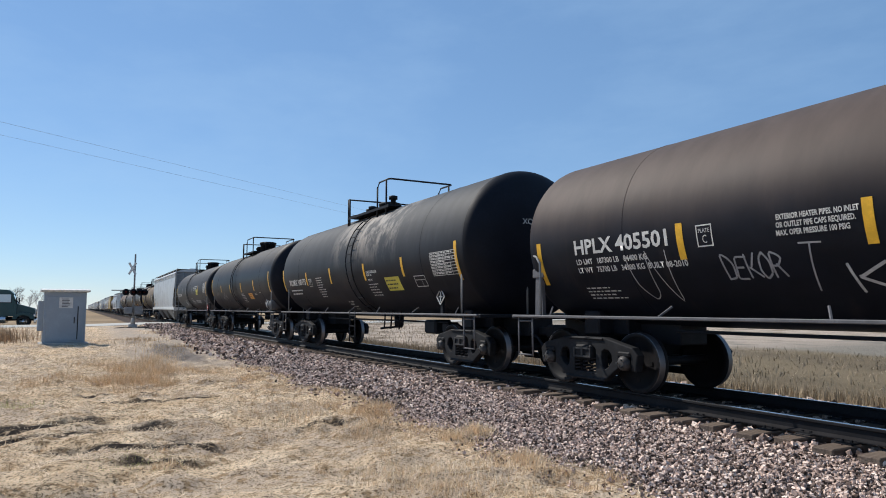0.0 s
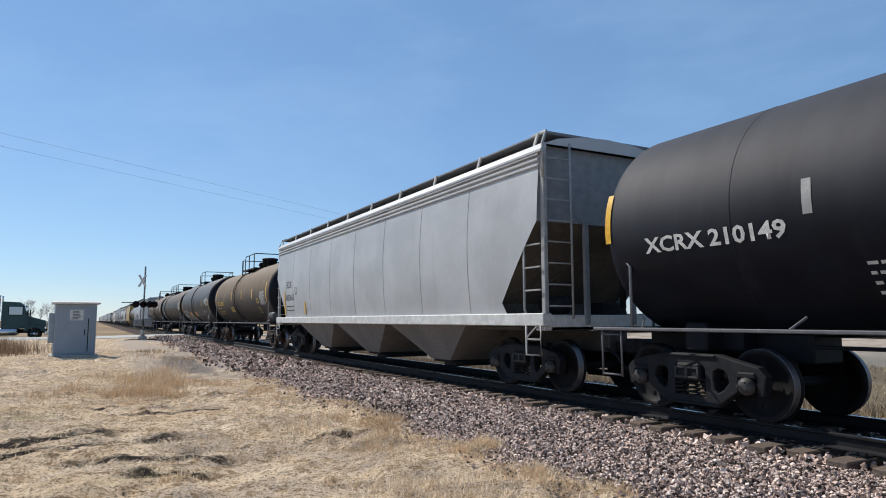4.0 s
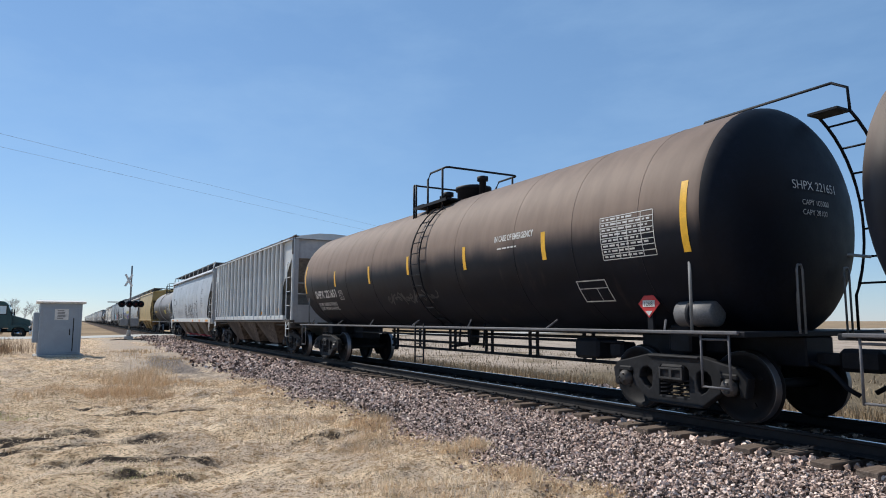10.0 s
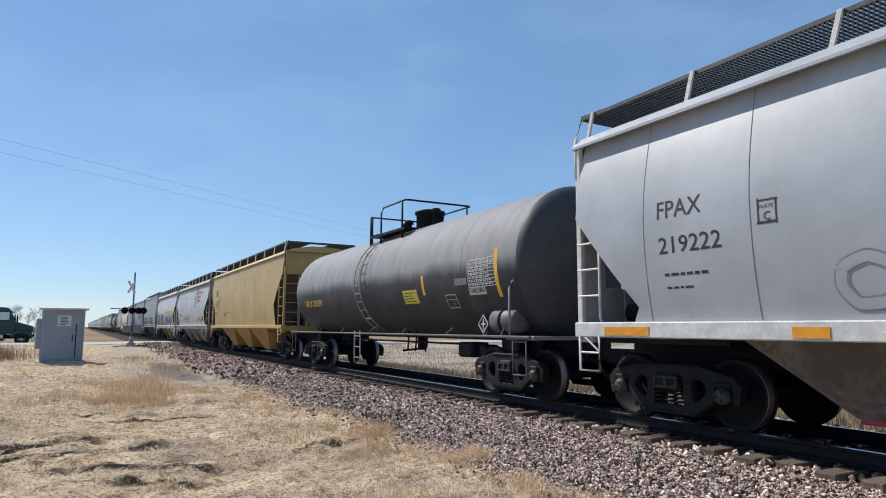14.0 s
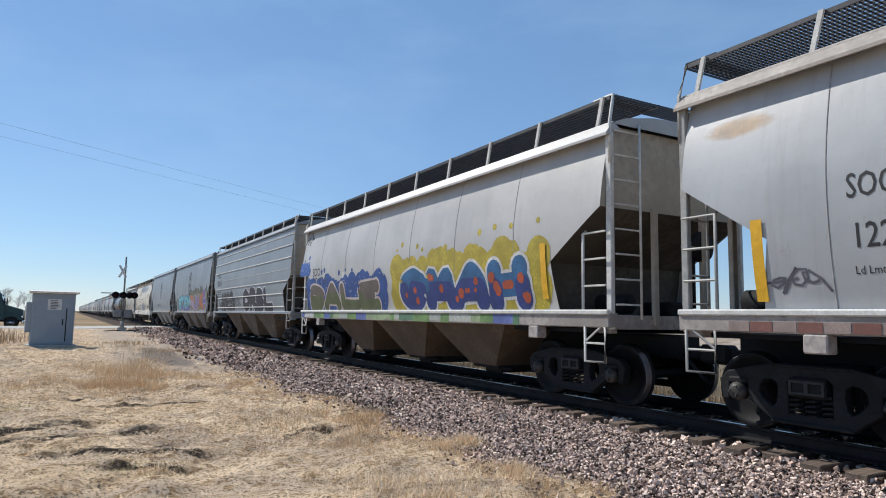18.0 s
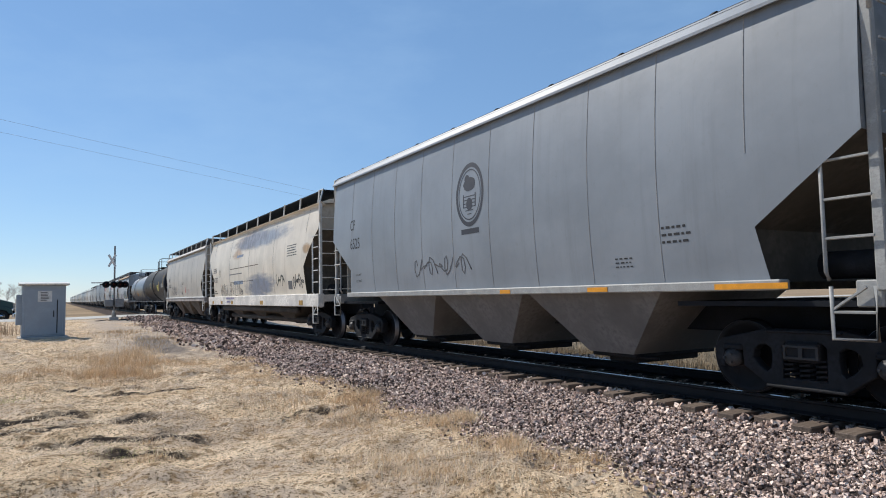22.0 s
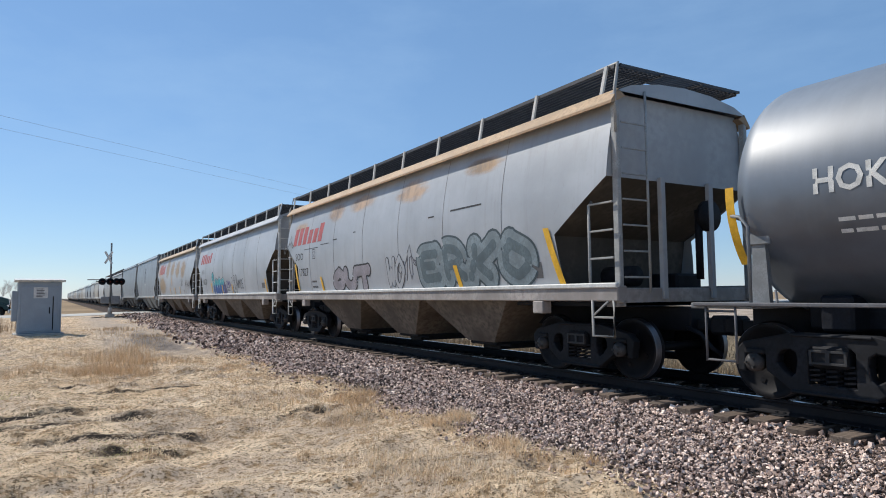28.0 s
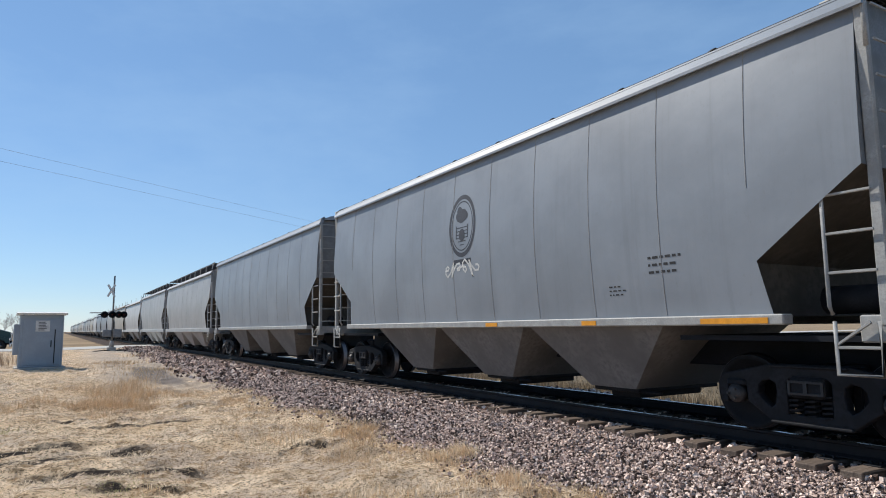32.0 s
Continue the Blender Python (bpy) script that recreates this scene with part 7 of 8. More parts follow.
specs[3].update(
    words=[('XCRX 210149', -6.44, 2.21, 0.286, 2.1)],
    stripes=[(-7.16, 0.74, 2.78), (-4.07, 0.39, 2.62), (-2.15, 0.5, 2.56), (0.94, 0.46, 2.55), (3.6, 0.46, 2.56), (6.64, 0.94, 2.53)],
    panels=[(2.65, 2.21, 0.7, 0.35, PALE_YELLOW, 3)],
    tables=[(5.57, 2.29, 1.03, 0.6)],
    frames=[(5.0, 1.57, 0.54, 0.26)],
    placards=[(5.81, 1.36, '1268', RED), (6.38, 1.82, '', WHITE_PAINT)],
    fine=[(1.69, 2.51, 1.48, 0.32, 3), (0.01, 1.63, 1.26, 0.4, 4), (1.8, 1.65, 2.34, 0.22, 3), (-3.59, 1.52, 0.88, 0.4, 4)],
    top=-0.22,
    walk=(1.02, 1.0),
    ladder=-1.0,
)
specs[4].update(
    words=[('ECUX', -7.53, 2.53, 0.371, 0.75), ('882663', -7.56, 2.04, 0.343, 1.09)],
    stripes=[(-7.76, 0.92, 1.51, 0.0), (-5.02, 0.45, 1.49, 0.0)],
    fine=[(-7.53, 1.78, 1.09, 0.11, 1), (-7.52, 1.63, 1.85, 0.09, 1)],
    patches=[(-6.31, 2.49, 0.24, 0.02, BLACK_MARK), (-6.32, 2.26, 0.24, 0.03, BLACK_MARK), (-6.32, 2.27, 0.03, 0.26, BLACK_MARK), (-6.1, 2.25, 0.03, 0.25, BLACK_MARK), (-6.78, 1.02, 0.21, 0.15, BLACK_MARK)],
)
specs[5].update(
    stripes=[(-3.9, 0.43, 2.6), (-1.58, 0.45, 2.62), (1.12, 0.46, 2.59), (3.65, 0.49, 2.58), (6.56, 0.93, 2.55), (-6.68, 0.95, 2.6)],
    panels=[(-2.25, 1.75, 0.87, 0.27, MARK_YELLOW, 3)],
    tables=[(5.25, 2.01, 1.06, 0.58)],
    words=[('2 ETHYL', 4.52, 2.22, 0.143, 0.49), ('ACRYLATE', 4.48, 2.08, 0.143, 0.56), ('UTLX 29550', -6.1, 2.15, 0.329, 2.0, MARK_YELLOW), ('THE TANK CAR PEOPLE', -6.08, 1.97, 0.1, 0.9, MARK_YELLOW), ('LD LMT  197300 LB  89 500 KG', -6.07, 1.78, 0.114, 1.52, MARK_YELLOW), ('LT WT  65100 LB  29 530 KG', -5.96, 1.66, 0.1, 1.37, MARK_YELLOW)],
    frames=[(4.53, 1.65, 0.49, 0.26)],
    placards=[(6.0, 1.41, '1993', RED)],
    reservoir=(6.77, True),
    top=0.55,
    walk=(1.95, 1.19),
    ladder=-0.49,
)
specs[6].update(
    tables=[(5.77, 2.26, 0.98, 0.53)],
    words=[('2 ETHYL', 5.1, 2.56, 0.186, 0.58), ('ACRYLATE', 5.06, 2.37, 0.186, 0.57), ('SHQX  12793', -6.41, 1.87, 0.3, 1.95), ('LD LMT  199300 LB  90400 KG', -6.42, 1.7, 0.129, 1.53), ('LT WT   63700 LB  28900 KG', -6.42, 1.57, 0.129, 1.54)],
    stripes=[(6.86, 0.85, 2.28), (4.04, 0.45, 2.48), (0.96, 0.43, 2.46), (-7.28, 0.87, 2.28), (-4.43, 0.47, 2.46), (-1.67, 0.46, 2.44)],
    panels=[(-0.51, 1.6, 1.01, 0.32, ORANGE, 2), (-3.15, 1.65, 0.78, 0.29, ORANGE, 3)],
    fine=[(4.05, 1.84, 1.51, 0.13, 2), (3.62, 1.71, 0.36, 0.11, 2), (-1.71, 1.42, 0.4, 0.1, 3)],
    placards=[(5.16, 1.54, '1993', PALE_PAINT)],
    frames=[(-4.27, 1.79, 0.32, 0.25)],
    reservoir=(4.58, False),
    top=0.52,
    walk=(1.73, 0.82),
    ladder=-0.43,
)
specs[7].update(
    words=[('SHPX 224264', -7.07, 1.94, 0.329, 2.07), ('IN CASE OF EMERGENCY', -0.06, 1.8, 0.143, 1.16)],
    stripes=[(-5.46, 0.5, 2.71), (-2.71, 0.48, 2.72), (-0.06, 0.47, 2.7), (2.62, 0.47, 2.7), (7.86, 0.94, 2.72)],
    fine=[(-0.03, 1.7, 1.03, 0.08, 1), (-7.01, 1.64, 1.66, 0.2, 2)],
    frames=[(-3.93, 1.92, 0.31, 0.22), (4.96, 1.34, 1.15, 0.22)],
    tables=[(6.71, 2.21, 1.02, 0.69)],
    reservoir=(-1.91, False),
    panels=[(2.23, 1.83, 0.93, 0.16, FAINT_TANK, 0)],
    top=0.01,
    walk=(5.46, 1.64),
    ladder=-4.34,
    lead=5.64,
)
specs[8].update(
    stripes=[(-0.1, 0.43, 2.58), (2.48, 0.46, 2.54), (5.04, 0.47, 2.54), (7.94, 0.93, 2.64), (-7.97, 0.92, 2.66), (-5.1, 0.46, 2.54), (-2.46, 0.46, 2.5)],
    words=[('IN CASE OF EMERGENCY', 3.58, 2.74, 0.157, 1.19), ('SHPX 221651', -7.11, 2.01, 0.314, 1.91), ('LD LMT  163300 LB  74 000 KG', -7.12, 1.76, 0.143, 1.66), ('LT WT   99300 LB  44 950 KG', -7.16, 1.63, 0.129, 1.68)],
    fine=[(3.68, 2.58, 0.95, 0.08, 1)],
    tables=[(6.41, 2.18, 1.02, 0.62)],
    frames=[(5.65, 1.59, 0.65, 0.33), (-4.96, 1.92, 0.3, 0.26)],
    placards=[(6.99, 1.54, '1268', RED)],
    reservoir=(7.75, True, 0.17),
    tags=[(-1.65, 0.98, 1.67, 2.03, 6, (0.07, 0.07, 0.07), 0.04)],
    top=0.08,
    walk=(1.0, 0.68),
    ladder=0.46,
)
specs[9].update(
    patches=[(-1.1, 2.36, 0.42, 0.3, PURPLE), (-0.27, 1.55, 0.4, 0.13, ORANGE), (-3.51, 1.58, 0.38, 0.13, ORANGE), (2.97, 1.54, 0.42, 0.13, ORANGE), (-6.16, 1.5, 0.46, 0.26, ORANGE), (5.7, 1.5, 0.46, 0.26, ORANGE), (4.45, 1.54, 0.44, 0.32, DULL_SLATE)],
    words=[('DJ', -5.47, 2.7, 0.32, 0.28), ('TX', -4.86, 2.7, 0.32, 0.3), ('475', -5.53, 2.41, 0.32, 0.36), ('054', -4.9, 2.41, 0.32, 0.38)],
    fine=[(-5.5, 1.68, 0.38, 0.26, 2, DULL_SLATE), (-4.86, 1.68, 0.42, 0.26, 2, DULL_SLATE), (4.49, 1.58, 0.36, 0.24, 3, WHITE_PAINT)],
    spots=[(0.07, 4.08, 0.23, 0.31, RUST_SPOT), (-0.45, 3.97, 0.18, 0.26, RUST_SPOT), (-0.03, 2.38, 0.19, 0.1, RUST_SPOT), (0.99, 4.0, 0.42, 0.4, TAN_SPOT), (-0.89, 3.26, 0.38, 0.68, GREY_SPOT)],
)
specs[10].update(
    words=[('PLATE', -5.69, 2.67, 0.06, 0.18), ('C', -5.64, 2.53, 0.14, 0.09), ('FPAX', -7.21, 2.76, 0.329, 0.73), ('219222', -7.19, 2.29, 0.314, 0.98)],
    fine=[(-7.12, 1.97, 0.74, 0.11, 1), (-7.1, 1.81, 0.74, 0.08, 1), (5.71, 2.93, 0.58, 0.33, 3, DUSTY_MARK), (5.69, 2.08, 0.86, 0.62, 6, DUSTY_MARK)],
    patches=[(-5.7, 2.75, 0.24, 0.02, BLACK_MARK), (-5.72, 2.49, 0.24, 0.03, BLACK_MARK), (-5.71, 2.51, 0.02, 0.28, BLACK_MARK), (-5.49, 2.48, 0.02, 0.28, BLACK_MARK), (5.88, 1.77, 0.11, 0.07, PALE_YELLOW)],
    pieces=[((-1.15, 2.6, 1.46, 2.36, "OLIKAC", 11, 0.16, [((0.02, 0.02, 0.022), 0.08), ("body", 0.0), ((0.03, 0.03, 0.032), -0.125)]), dict(sway=0.2)), ((2.95, 4.2, 1.46, 2.36, "DB", 12, 0.2, [((0.02, 0.02, 0.022), 0.09), ("body", 0.0)]), dict(sway=0.2)),
            ((-4.9, -2.5, 1.5, 2.1, "COOO", 13, 0.12, [((0.26, 0.26, 0.27), 0.05), ("body", 0.0)]), dict()), ((3.9, 4.35, 2.1, 2.62, "O", 15, 0.1, [((0.02, 0.02, 0.022), -0.04)]), dict())],
    sill_marks=[(4.88, 0.43, ORANGE), (2.21, 0.44, ORANGE), (7.36, 0.81, ORANGE), (-8.3, 0.85, ORANGE), (-5.41, 0.41, ORANGE)],
)
specs[11].update(
    stripes=[(3.13, 0.44, 2.27), (6.18, 0.93, 2.36)],
    tables=[(5.13, 2.12, 0.99, 0.55)],
    panels=[(5.09, 1.97, 0.63, 0.15, WHITE_PAINT, 0), (2.01, 1.88, 0.76, 0.32, PALE_YELLOW, 4), (4.58, 2.19, 0.49, 0.14, GREY_PAINT, 0)],
    words=[('ETHANOLAMINE', 5.1, 2.01, 0.143, 0.59, BLACK_MARK), ('UTLX 205593', -5.89, 2.01, 0.271, 1.81, MARK_YELLOW)],
    frames=[(4.06, 1.73, 0.46, 0.29)],
    placards=[(5.32, 1.39, '', WHITE_PAINT)],
    reservoir=(6.1, True),
    top=0.42,
    walk=(1.57, 0.77),
    ladder=-0.68,
)
specs[12].update(
    words=[('DME', -6.44, 2.98, 0.529, 0.85), ('51952', -6.36, 2.39, 0.514, 1.22), ('EXTERIOR VALSPAR EPOXY EEY0099-89T603', -3.72, 2.04, 0.1, 1.54)],
    tags=[(-4.0, -3.24, 1.82, 2.04, 15, (0.06, 0.05, 0.03), 0.03)],
    fine=[(-6.31, 1.98, 0.76, 0.23, 2), (-4.11, 0.98, 1.01, 0.26, 2)],
    patches=[(-5.0, 2.7, 0.23, 0.26, TAN_PATCH)],
)
specs[13].update(
    roundel=[(2.3, 3.37, 0.57)],
    brand=[(2.9, 3.45, 1.75, 0.22), (2.9, 3.19, 1.39, 0.19), (2.9, 2.91, 1.27, 0.2)],
    stripes=[(3.68, 0.5, 1.51, 0.0), (1.16, 0.44, 1.55, 0.0), (5.88, 0.97, 1.52, 0.0), (-5.97, 0.92, 1.53, 0.0)],
    patches=[(5.03, 1.71, 0.5, 0.28, BLACK_MARK)],
    tags=[(-3.13, -1.01, 1.57, 2.22, 16, (0.1, 0.2, 0.3), 0.05), (2.5, 3.18, 1.6, 1.88, 17, (0.15, 0.15, 0.15), 0.02), (4.33, 5.03, 1.6, 1.84, 18, (0.05, 0.05, 0.06), 0.025), (-5.83, -5.3, 1.58, 1.94, 19, (0.1, 0.1, 0.12), 0.03)],
    fine=[(-0.65, 1.67, 0.9, 0.46, 5), (3.87, 1.65, 0.57, 0.33, 3)],
    words=[('SOO', -4.98, 2.55, 0.357, 0.49), ('122605', -4.96, 2.05, 0.357, 0.8), ('Ld Lmt 205600', -4.95, 1.79, 0.114, 0.61)],
    spots=[(-2.54, 3.43, 0.61, 0.13, RUST_SPOT), (-6.24, 3.61, 0.54, 0.16, RUST_SPOT)],
)
specs[14].update(
    clouds=[(-6.5, -0.5, 1.44, 2.5, (0.025, 0.075, 0.27), 29, (0.6, 0.6, 0.62)), (-7.2, -6.3, 2.55, 3.05, (0.045, 0.12, 0.38), 26, (0.5, 0.55, 0.65)), (0.1, 5.75, 1.44, 2.72, (0.42, 0.34, 0.045), 22)],
    pieces=[((-6.3, -0.9, 1.43, 2.24, "DALE", 24, 0.34, [((0.5, 0.44, 0.43), 0.13), ((0.13, 0.105, 0.09), 0.0)]), dict(lower=(0.1, 0.12, 0.055), sway=0.05)),
            ((0.35, 5.3, 1.43, 2.4, "GMAH", 21, 0.46, [((0.58, 0.58, 0.58), 0.13), ((0.03, 0.12, 0.27), 0.0)]), dict(lower=(0.03, 0.05, 0.2), spots=(0.4, 0.08, 0.035), sway=0.08))],
    stripes=[(5.76, 0.91, 1.62, 0.0)],
    words=[('SOO', -5.98, 2.5, 0.371, 0.72), ('121016', -5.89, 2.22, 0.343, 1.11)],
    tags=[(-7.2, -6.35, 3.48, 4.07, 25, (0.05, 0.05, 0.05), 0.04)],
    patches=[(-3.38, 2.28, 0.22, 0.24, WHITE_PAINT)],
)
specs[15].update(
    words=[('NKCR', -6.2, 3.09, 0.429, 0.84), ('550277', -6.2, 2.69, 0.414, 1.11)],
    pieces=[((-5.15, -2.5, 1.43, 2.34, "AMES", 31, 0.24, [((0.02, 0.02, 0.025), 0.14), ((0.45, 0.45, 0.46), 0.05), ((0.03, 0.03, 0.035), 0.0)]), dict(sway=0.3)), ((-2.2, -0.8, 1.66, 2.02, "MBSK", 32, 0.035, [((0.03, 0.03, 0.035), 0.0)]), dict(sway=0.4)),
            ((-0.35, 4.6, 1.38, 2.42, "ORBL", 33, 0.42, [((0.6, 0.6, 0.64), 0.1), ((0.025, 0.025, 0.035), 0.0)]), dict(sway=0.1)), ((-5.7, -5.15, 1.55, 1.85, "CHA", 35, 0.035, [((0.04, 0.04, 0.045), 0.0)]), dict(sway=0.4))],
    clouds=[(-2.9, -2.1, 1.44, 2.1, (0.04, 0.04, 0.045), 36)],
    fine=[(-6.2, 2.09, 1.01, 0.37, 3)],
)
specs[16].update(
    roundel=[(-0.11, 3.28, 0.68)],
    words=[('CP', -5.88, 3.16, 0.214, 0.28, FAINT_MARK), ('651725', -5.99, 2.67, 0.257, 0.96, FAINT_MARK)],
    clouds=[(-5.5, 0.4, 1.5, 2.4, (0.12, 0.13, 0.11), 43), (-0.1, 6.3, 1.5, 2.85, (0.1, 0.115, 0.1), 44), (0.3, 6.1, 1.5, 2.5, (0.23, 0.23, 0.07), 47, None, 0.0032)],
    pieces=[((-4.85, 0.4, 1.44, 2.42, "STEM", 41, 0.36, [((0.035, 0.06, 0.08), 0.07), ((0.1, 0.36, 0.5), 0.0), ((0.26, 0.52, 0.55), -0.25)]), dict(lower=(0.2, 0.42, 0.28), sway=0.3)), ((-4.2, 0.45, 1.46, 1.8, "VLV", 42, 0.14, [((0.2, 0.16, 0.42), 0.0)]), dict(sway=0.3, gap=0.014)),
            ((0.15, 2.1, 1.44, 2.42, "R", 46, 0.4, [((0.1, 0.1, 0.08), 0.06), ((0.45, 0.16, 0.07), 0.0)]), dict(lower=(0.34, 0.28, 0.38))), ((1.7, 3.75, 1.44, 2.5, "UN", 45, 0.36, [((0.1, 0.1, 0.08), 0.06), ((0.33, 0.27, 0.36), 0.0), ((0.13, 0.09, 0.3), -0.24)]), dict(sway=0.25, gap=0.0085)),
            ((3.4, 5.1, 1.44, 2.6, "K", 48, 0.4, [((0.1, 0.1, 0.08), 0.06), ((0.42, 0.14, 0.06), 0.0)]), dict(sway=0.2, gap=0.0058)), ((4.9, 6.0, 1.5, 2.75, "A", 49, 0.26, [((0.42, 0.38, 0.5), 0.1), ((0.13, 0.09, 0.34), 0.0)]), dict(sway=0.2))],
)
specs[17].update(
    roundel=[(0.07, 3.21, 0.62)],
    fine=[(4.63, 1.89, 0.56, 0.28, 3), (3.77, 1.62, 0.39, 0.17, 3)],
    tags=[(-2.24, -0.05, 1.67, 2.13, 43, (0.1, 0.1, 0.11), 0.03)],
    sill_marks=[(5.4, 0.91, ORANGE), (3.22, 0.41, ORANGE), (0.99, 0.3, ORANGE)],
    words=[('CP', -5.9, 3.06, 0.4, 0.34), ('6525', -5.9, 2.56, 0.4, 0.64), ('LD LMT', -5.62, 1.84, 0.071, 0.37), ('LT WT', -5.61, 1.67, 0.086, 0.35)],
)
specs[18].update(
    spots=[(1.6, 1.78, 2.65, 0.61, BLUE_SPOT), (-0.12, 3.72, 3.23, 0.46, TAN_SPOT), (7.46, 2.87, 0.49, 0.21, RUST_SPOT), (1.15, 3.68, 5.27, 0.44, BLUE_SMEAR), (-2.12, 3.26, 1.06, 0.29, TAN_SPOT)],
    tags=[(4.06, 5.02, 1.69, 2.17, 51, (0.03, 0.05, 0.04), 0.04), (5.98, 7.09, 1.55, 2.11, 52, (0.03, 0.03, 0.03), 0.05), (-1.66, -1.2, 1.47, 1.72, 55, (0.09, 0.09, 0.1), 0.018)],
    pieces=[((-5.55, -3.95, 1.44, 1.95, "WAKRHK", 53, 0.022, [((0.07, 0.07, 0.075), 0.0)]), dict(sway=0.5)), ((-3.7, -1.3, 1.42, 2.02, "ANTENS", 54, 0.024, [((0.07, 0.07, 0.075), 0.0)]), dict(sway=0.6))],
    patches=[(-5.76, 2.36, 0.25, 0.016, BLACK_MARK), (-5.76, 2.66, 0.25, 0.016, BLACK_MARK), (-5.76, 2.36, 0.016, 0.31, BLACK_MARK), (-5.52, 2.36, 0.016, 0.31, BLACK_MARK), (-3.5, 2.02, 4.2, 0.018, BLACK_MARK), (-3.4, 2.62, 5.0, 0.03, BAY_BROWN), (5.41, 1.58, 0.44, 0.29, DUSTY_MARK), (-3.5, 2.37, 2.34, 0.04, DUSTY_MARK), (-2.13, 3.1, 1.16, 0.1, BLUE_PATCH), (-2.7, 1.92, 1.67, 0.15, BLUE_PATCH)],
    fine=[(5.39, 2.7, 1.17, 0.43, 5), (-7.05, 1.52, 0.76, 0.24, 2)],
    words=[('PLATE', -5.72, 2.58, 0.06, 0.16), ('C', -5.68, 2.42, 0.14, 0.09), ('SHPX', -7.14, 2.56, 0.386, 0.81), ('43707', -7.12, 2.09, 0.371, 0.92)],
    sill_marks=[(-7.48, 0.4, ORANGE), (-5.46, 0.43, ORANGE), (-3.25, 0.41, ORANGE), (6.65, 0.44, ORANGE), (1.79, 0.53, ORANGE)],
)
specs[19].update(
    words=[('DME', -6.05, 2.54, 0.371, 0.66), ('521006', -6.05, 2.12, 0.329, 1.06)],
    graffiti=[(-4.6, -2.38, 1.55, 2.19, 56, 3, (0.22, 0.21, 0.2), 0.05)],
    patches=[(0.93, 1.72, 0.15, 0.35, RED)],
    tags=[(-1.8, -1.21, 1.58, 2.29, 57, (0.6, 0.6, 0.58), 0.03), (-0.73, -0.4, 1.72, 2.49, 58, (0.5, 0.5, 0.48), 0.03), (-0.23, 0.63, 2.14, 2.44, 59, (0.05, 0.05, 0.05), 0.02), (-0.35, -0.04, 1.61, 1.8, 60, (0.1, 0.1, 0.1), 0.03)],
    fine=[(2.06, 1.6, 0.49, 0.33, 5, FADED_RED)],
)
specs[20].update(
    panels=[(2.58, 2.05, 0.9, 0.44, PALE_YELLOW, 3)],
    stripes=[(-1.94, 0.49, 2.58), (0.74, 0.61, 2.5), (3.84, 0.53, 2.46), (6.3, 0.79, 2.86)],
    tables=[(5.16, 2.28, 0.99, 0.27)],
    top=-0.3,
    walk=(0.89, 1.65),
    ladder=0.42,
)
specs[21].update(
    words=[('HOKX 8134', -5.26, 2.33, 0.371, 1.77)],
    stripes=[(-2.38, 0.47, 2.32), (0.57, 0.46, 2.35), (-6.24, 0.91, 2.08)],
    panels=[(0.35, 1.77, 0.71, 0.31, ORANGE, 3)],
    fine=[(-5.03, 1.87, 1.53, 0.24, 2), (-2.95, 1.75, 0.64, 0.34, 5), (1.5, 1.91, 0.57, 0.16, 3), (1.55, 2.32, 0.59, 0.33, 3)],
    top=-1.72,
    walk=(0.02, 2.27),
    ladder=-0.94,
    lead=0.99,
)
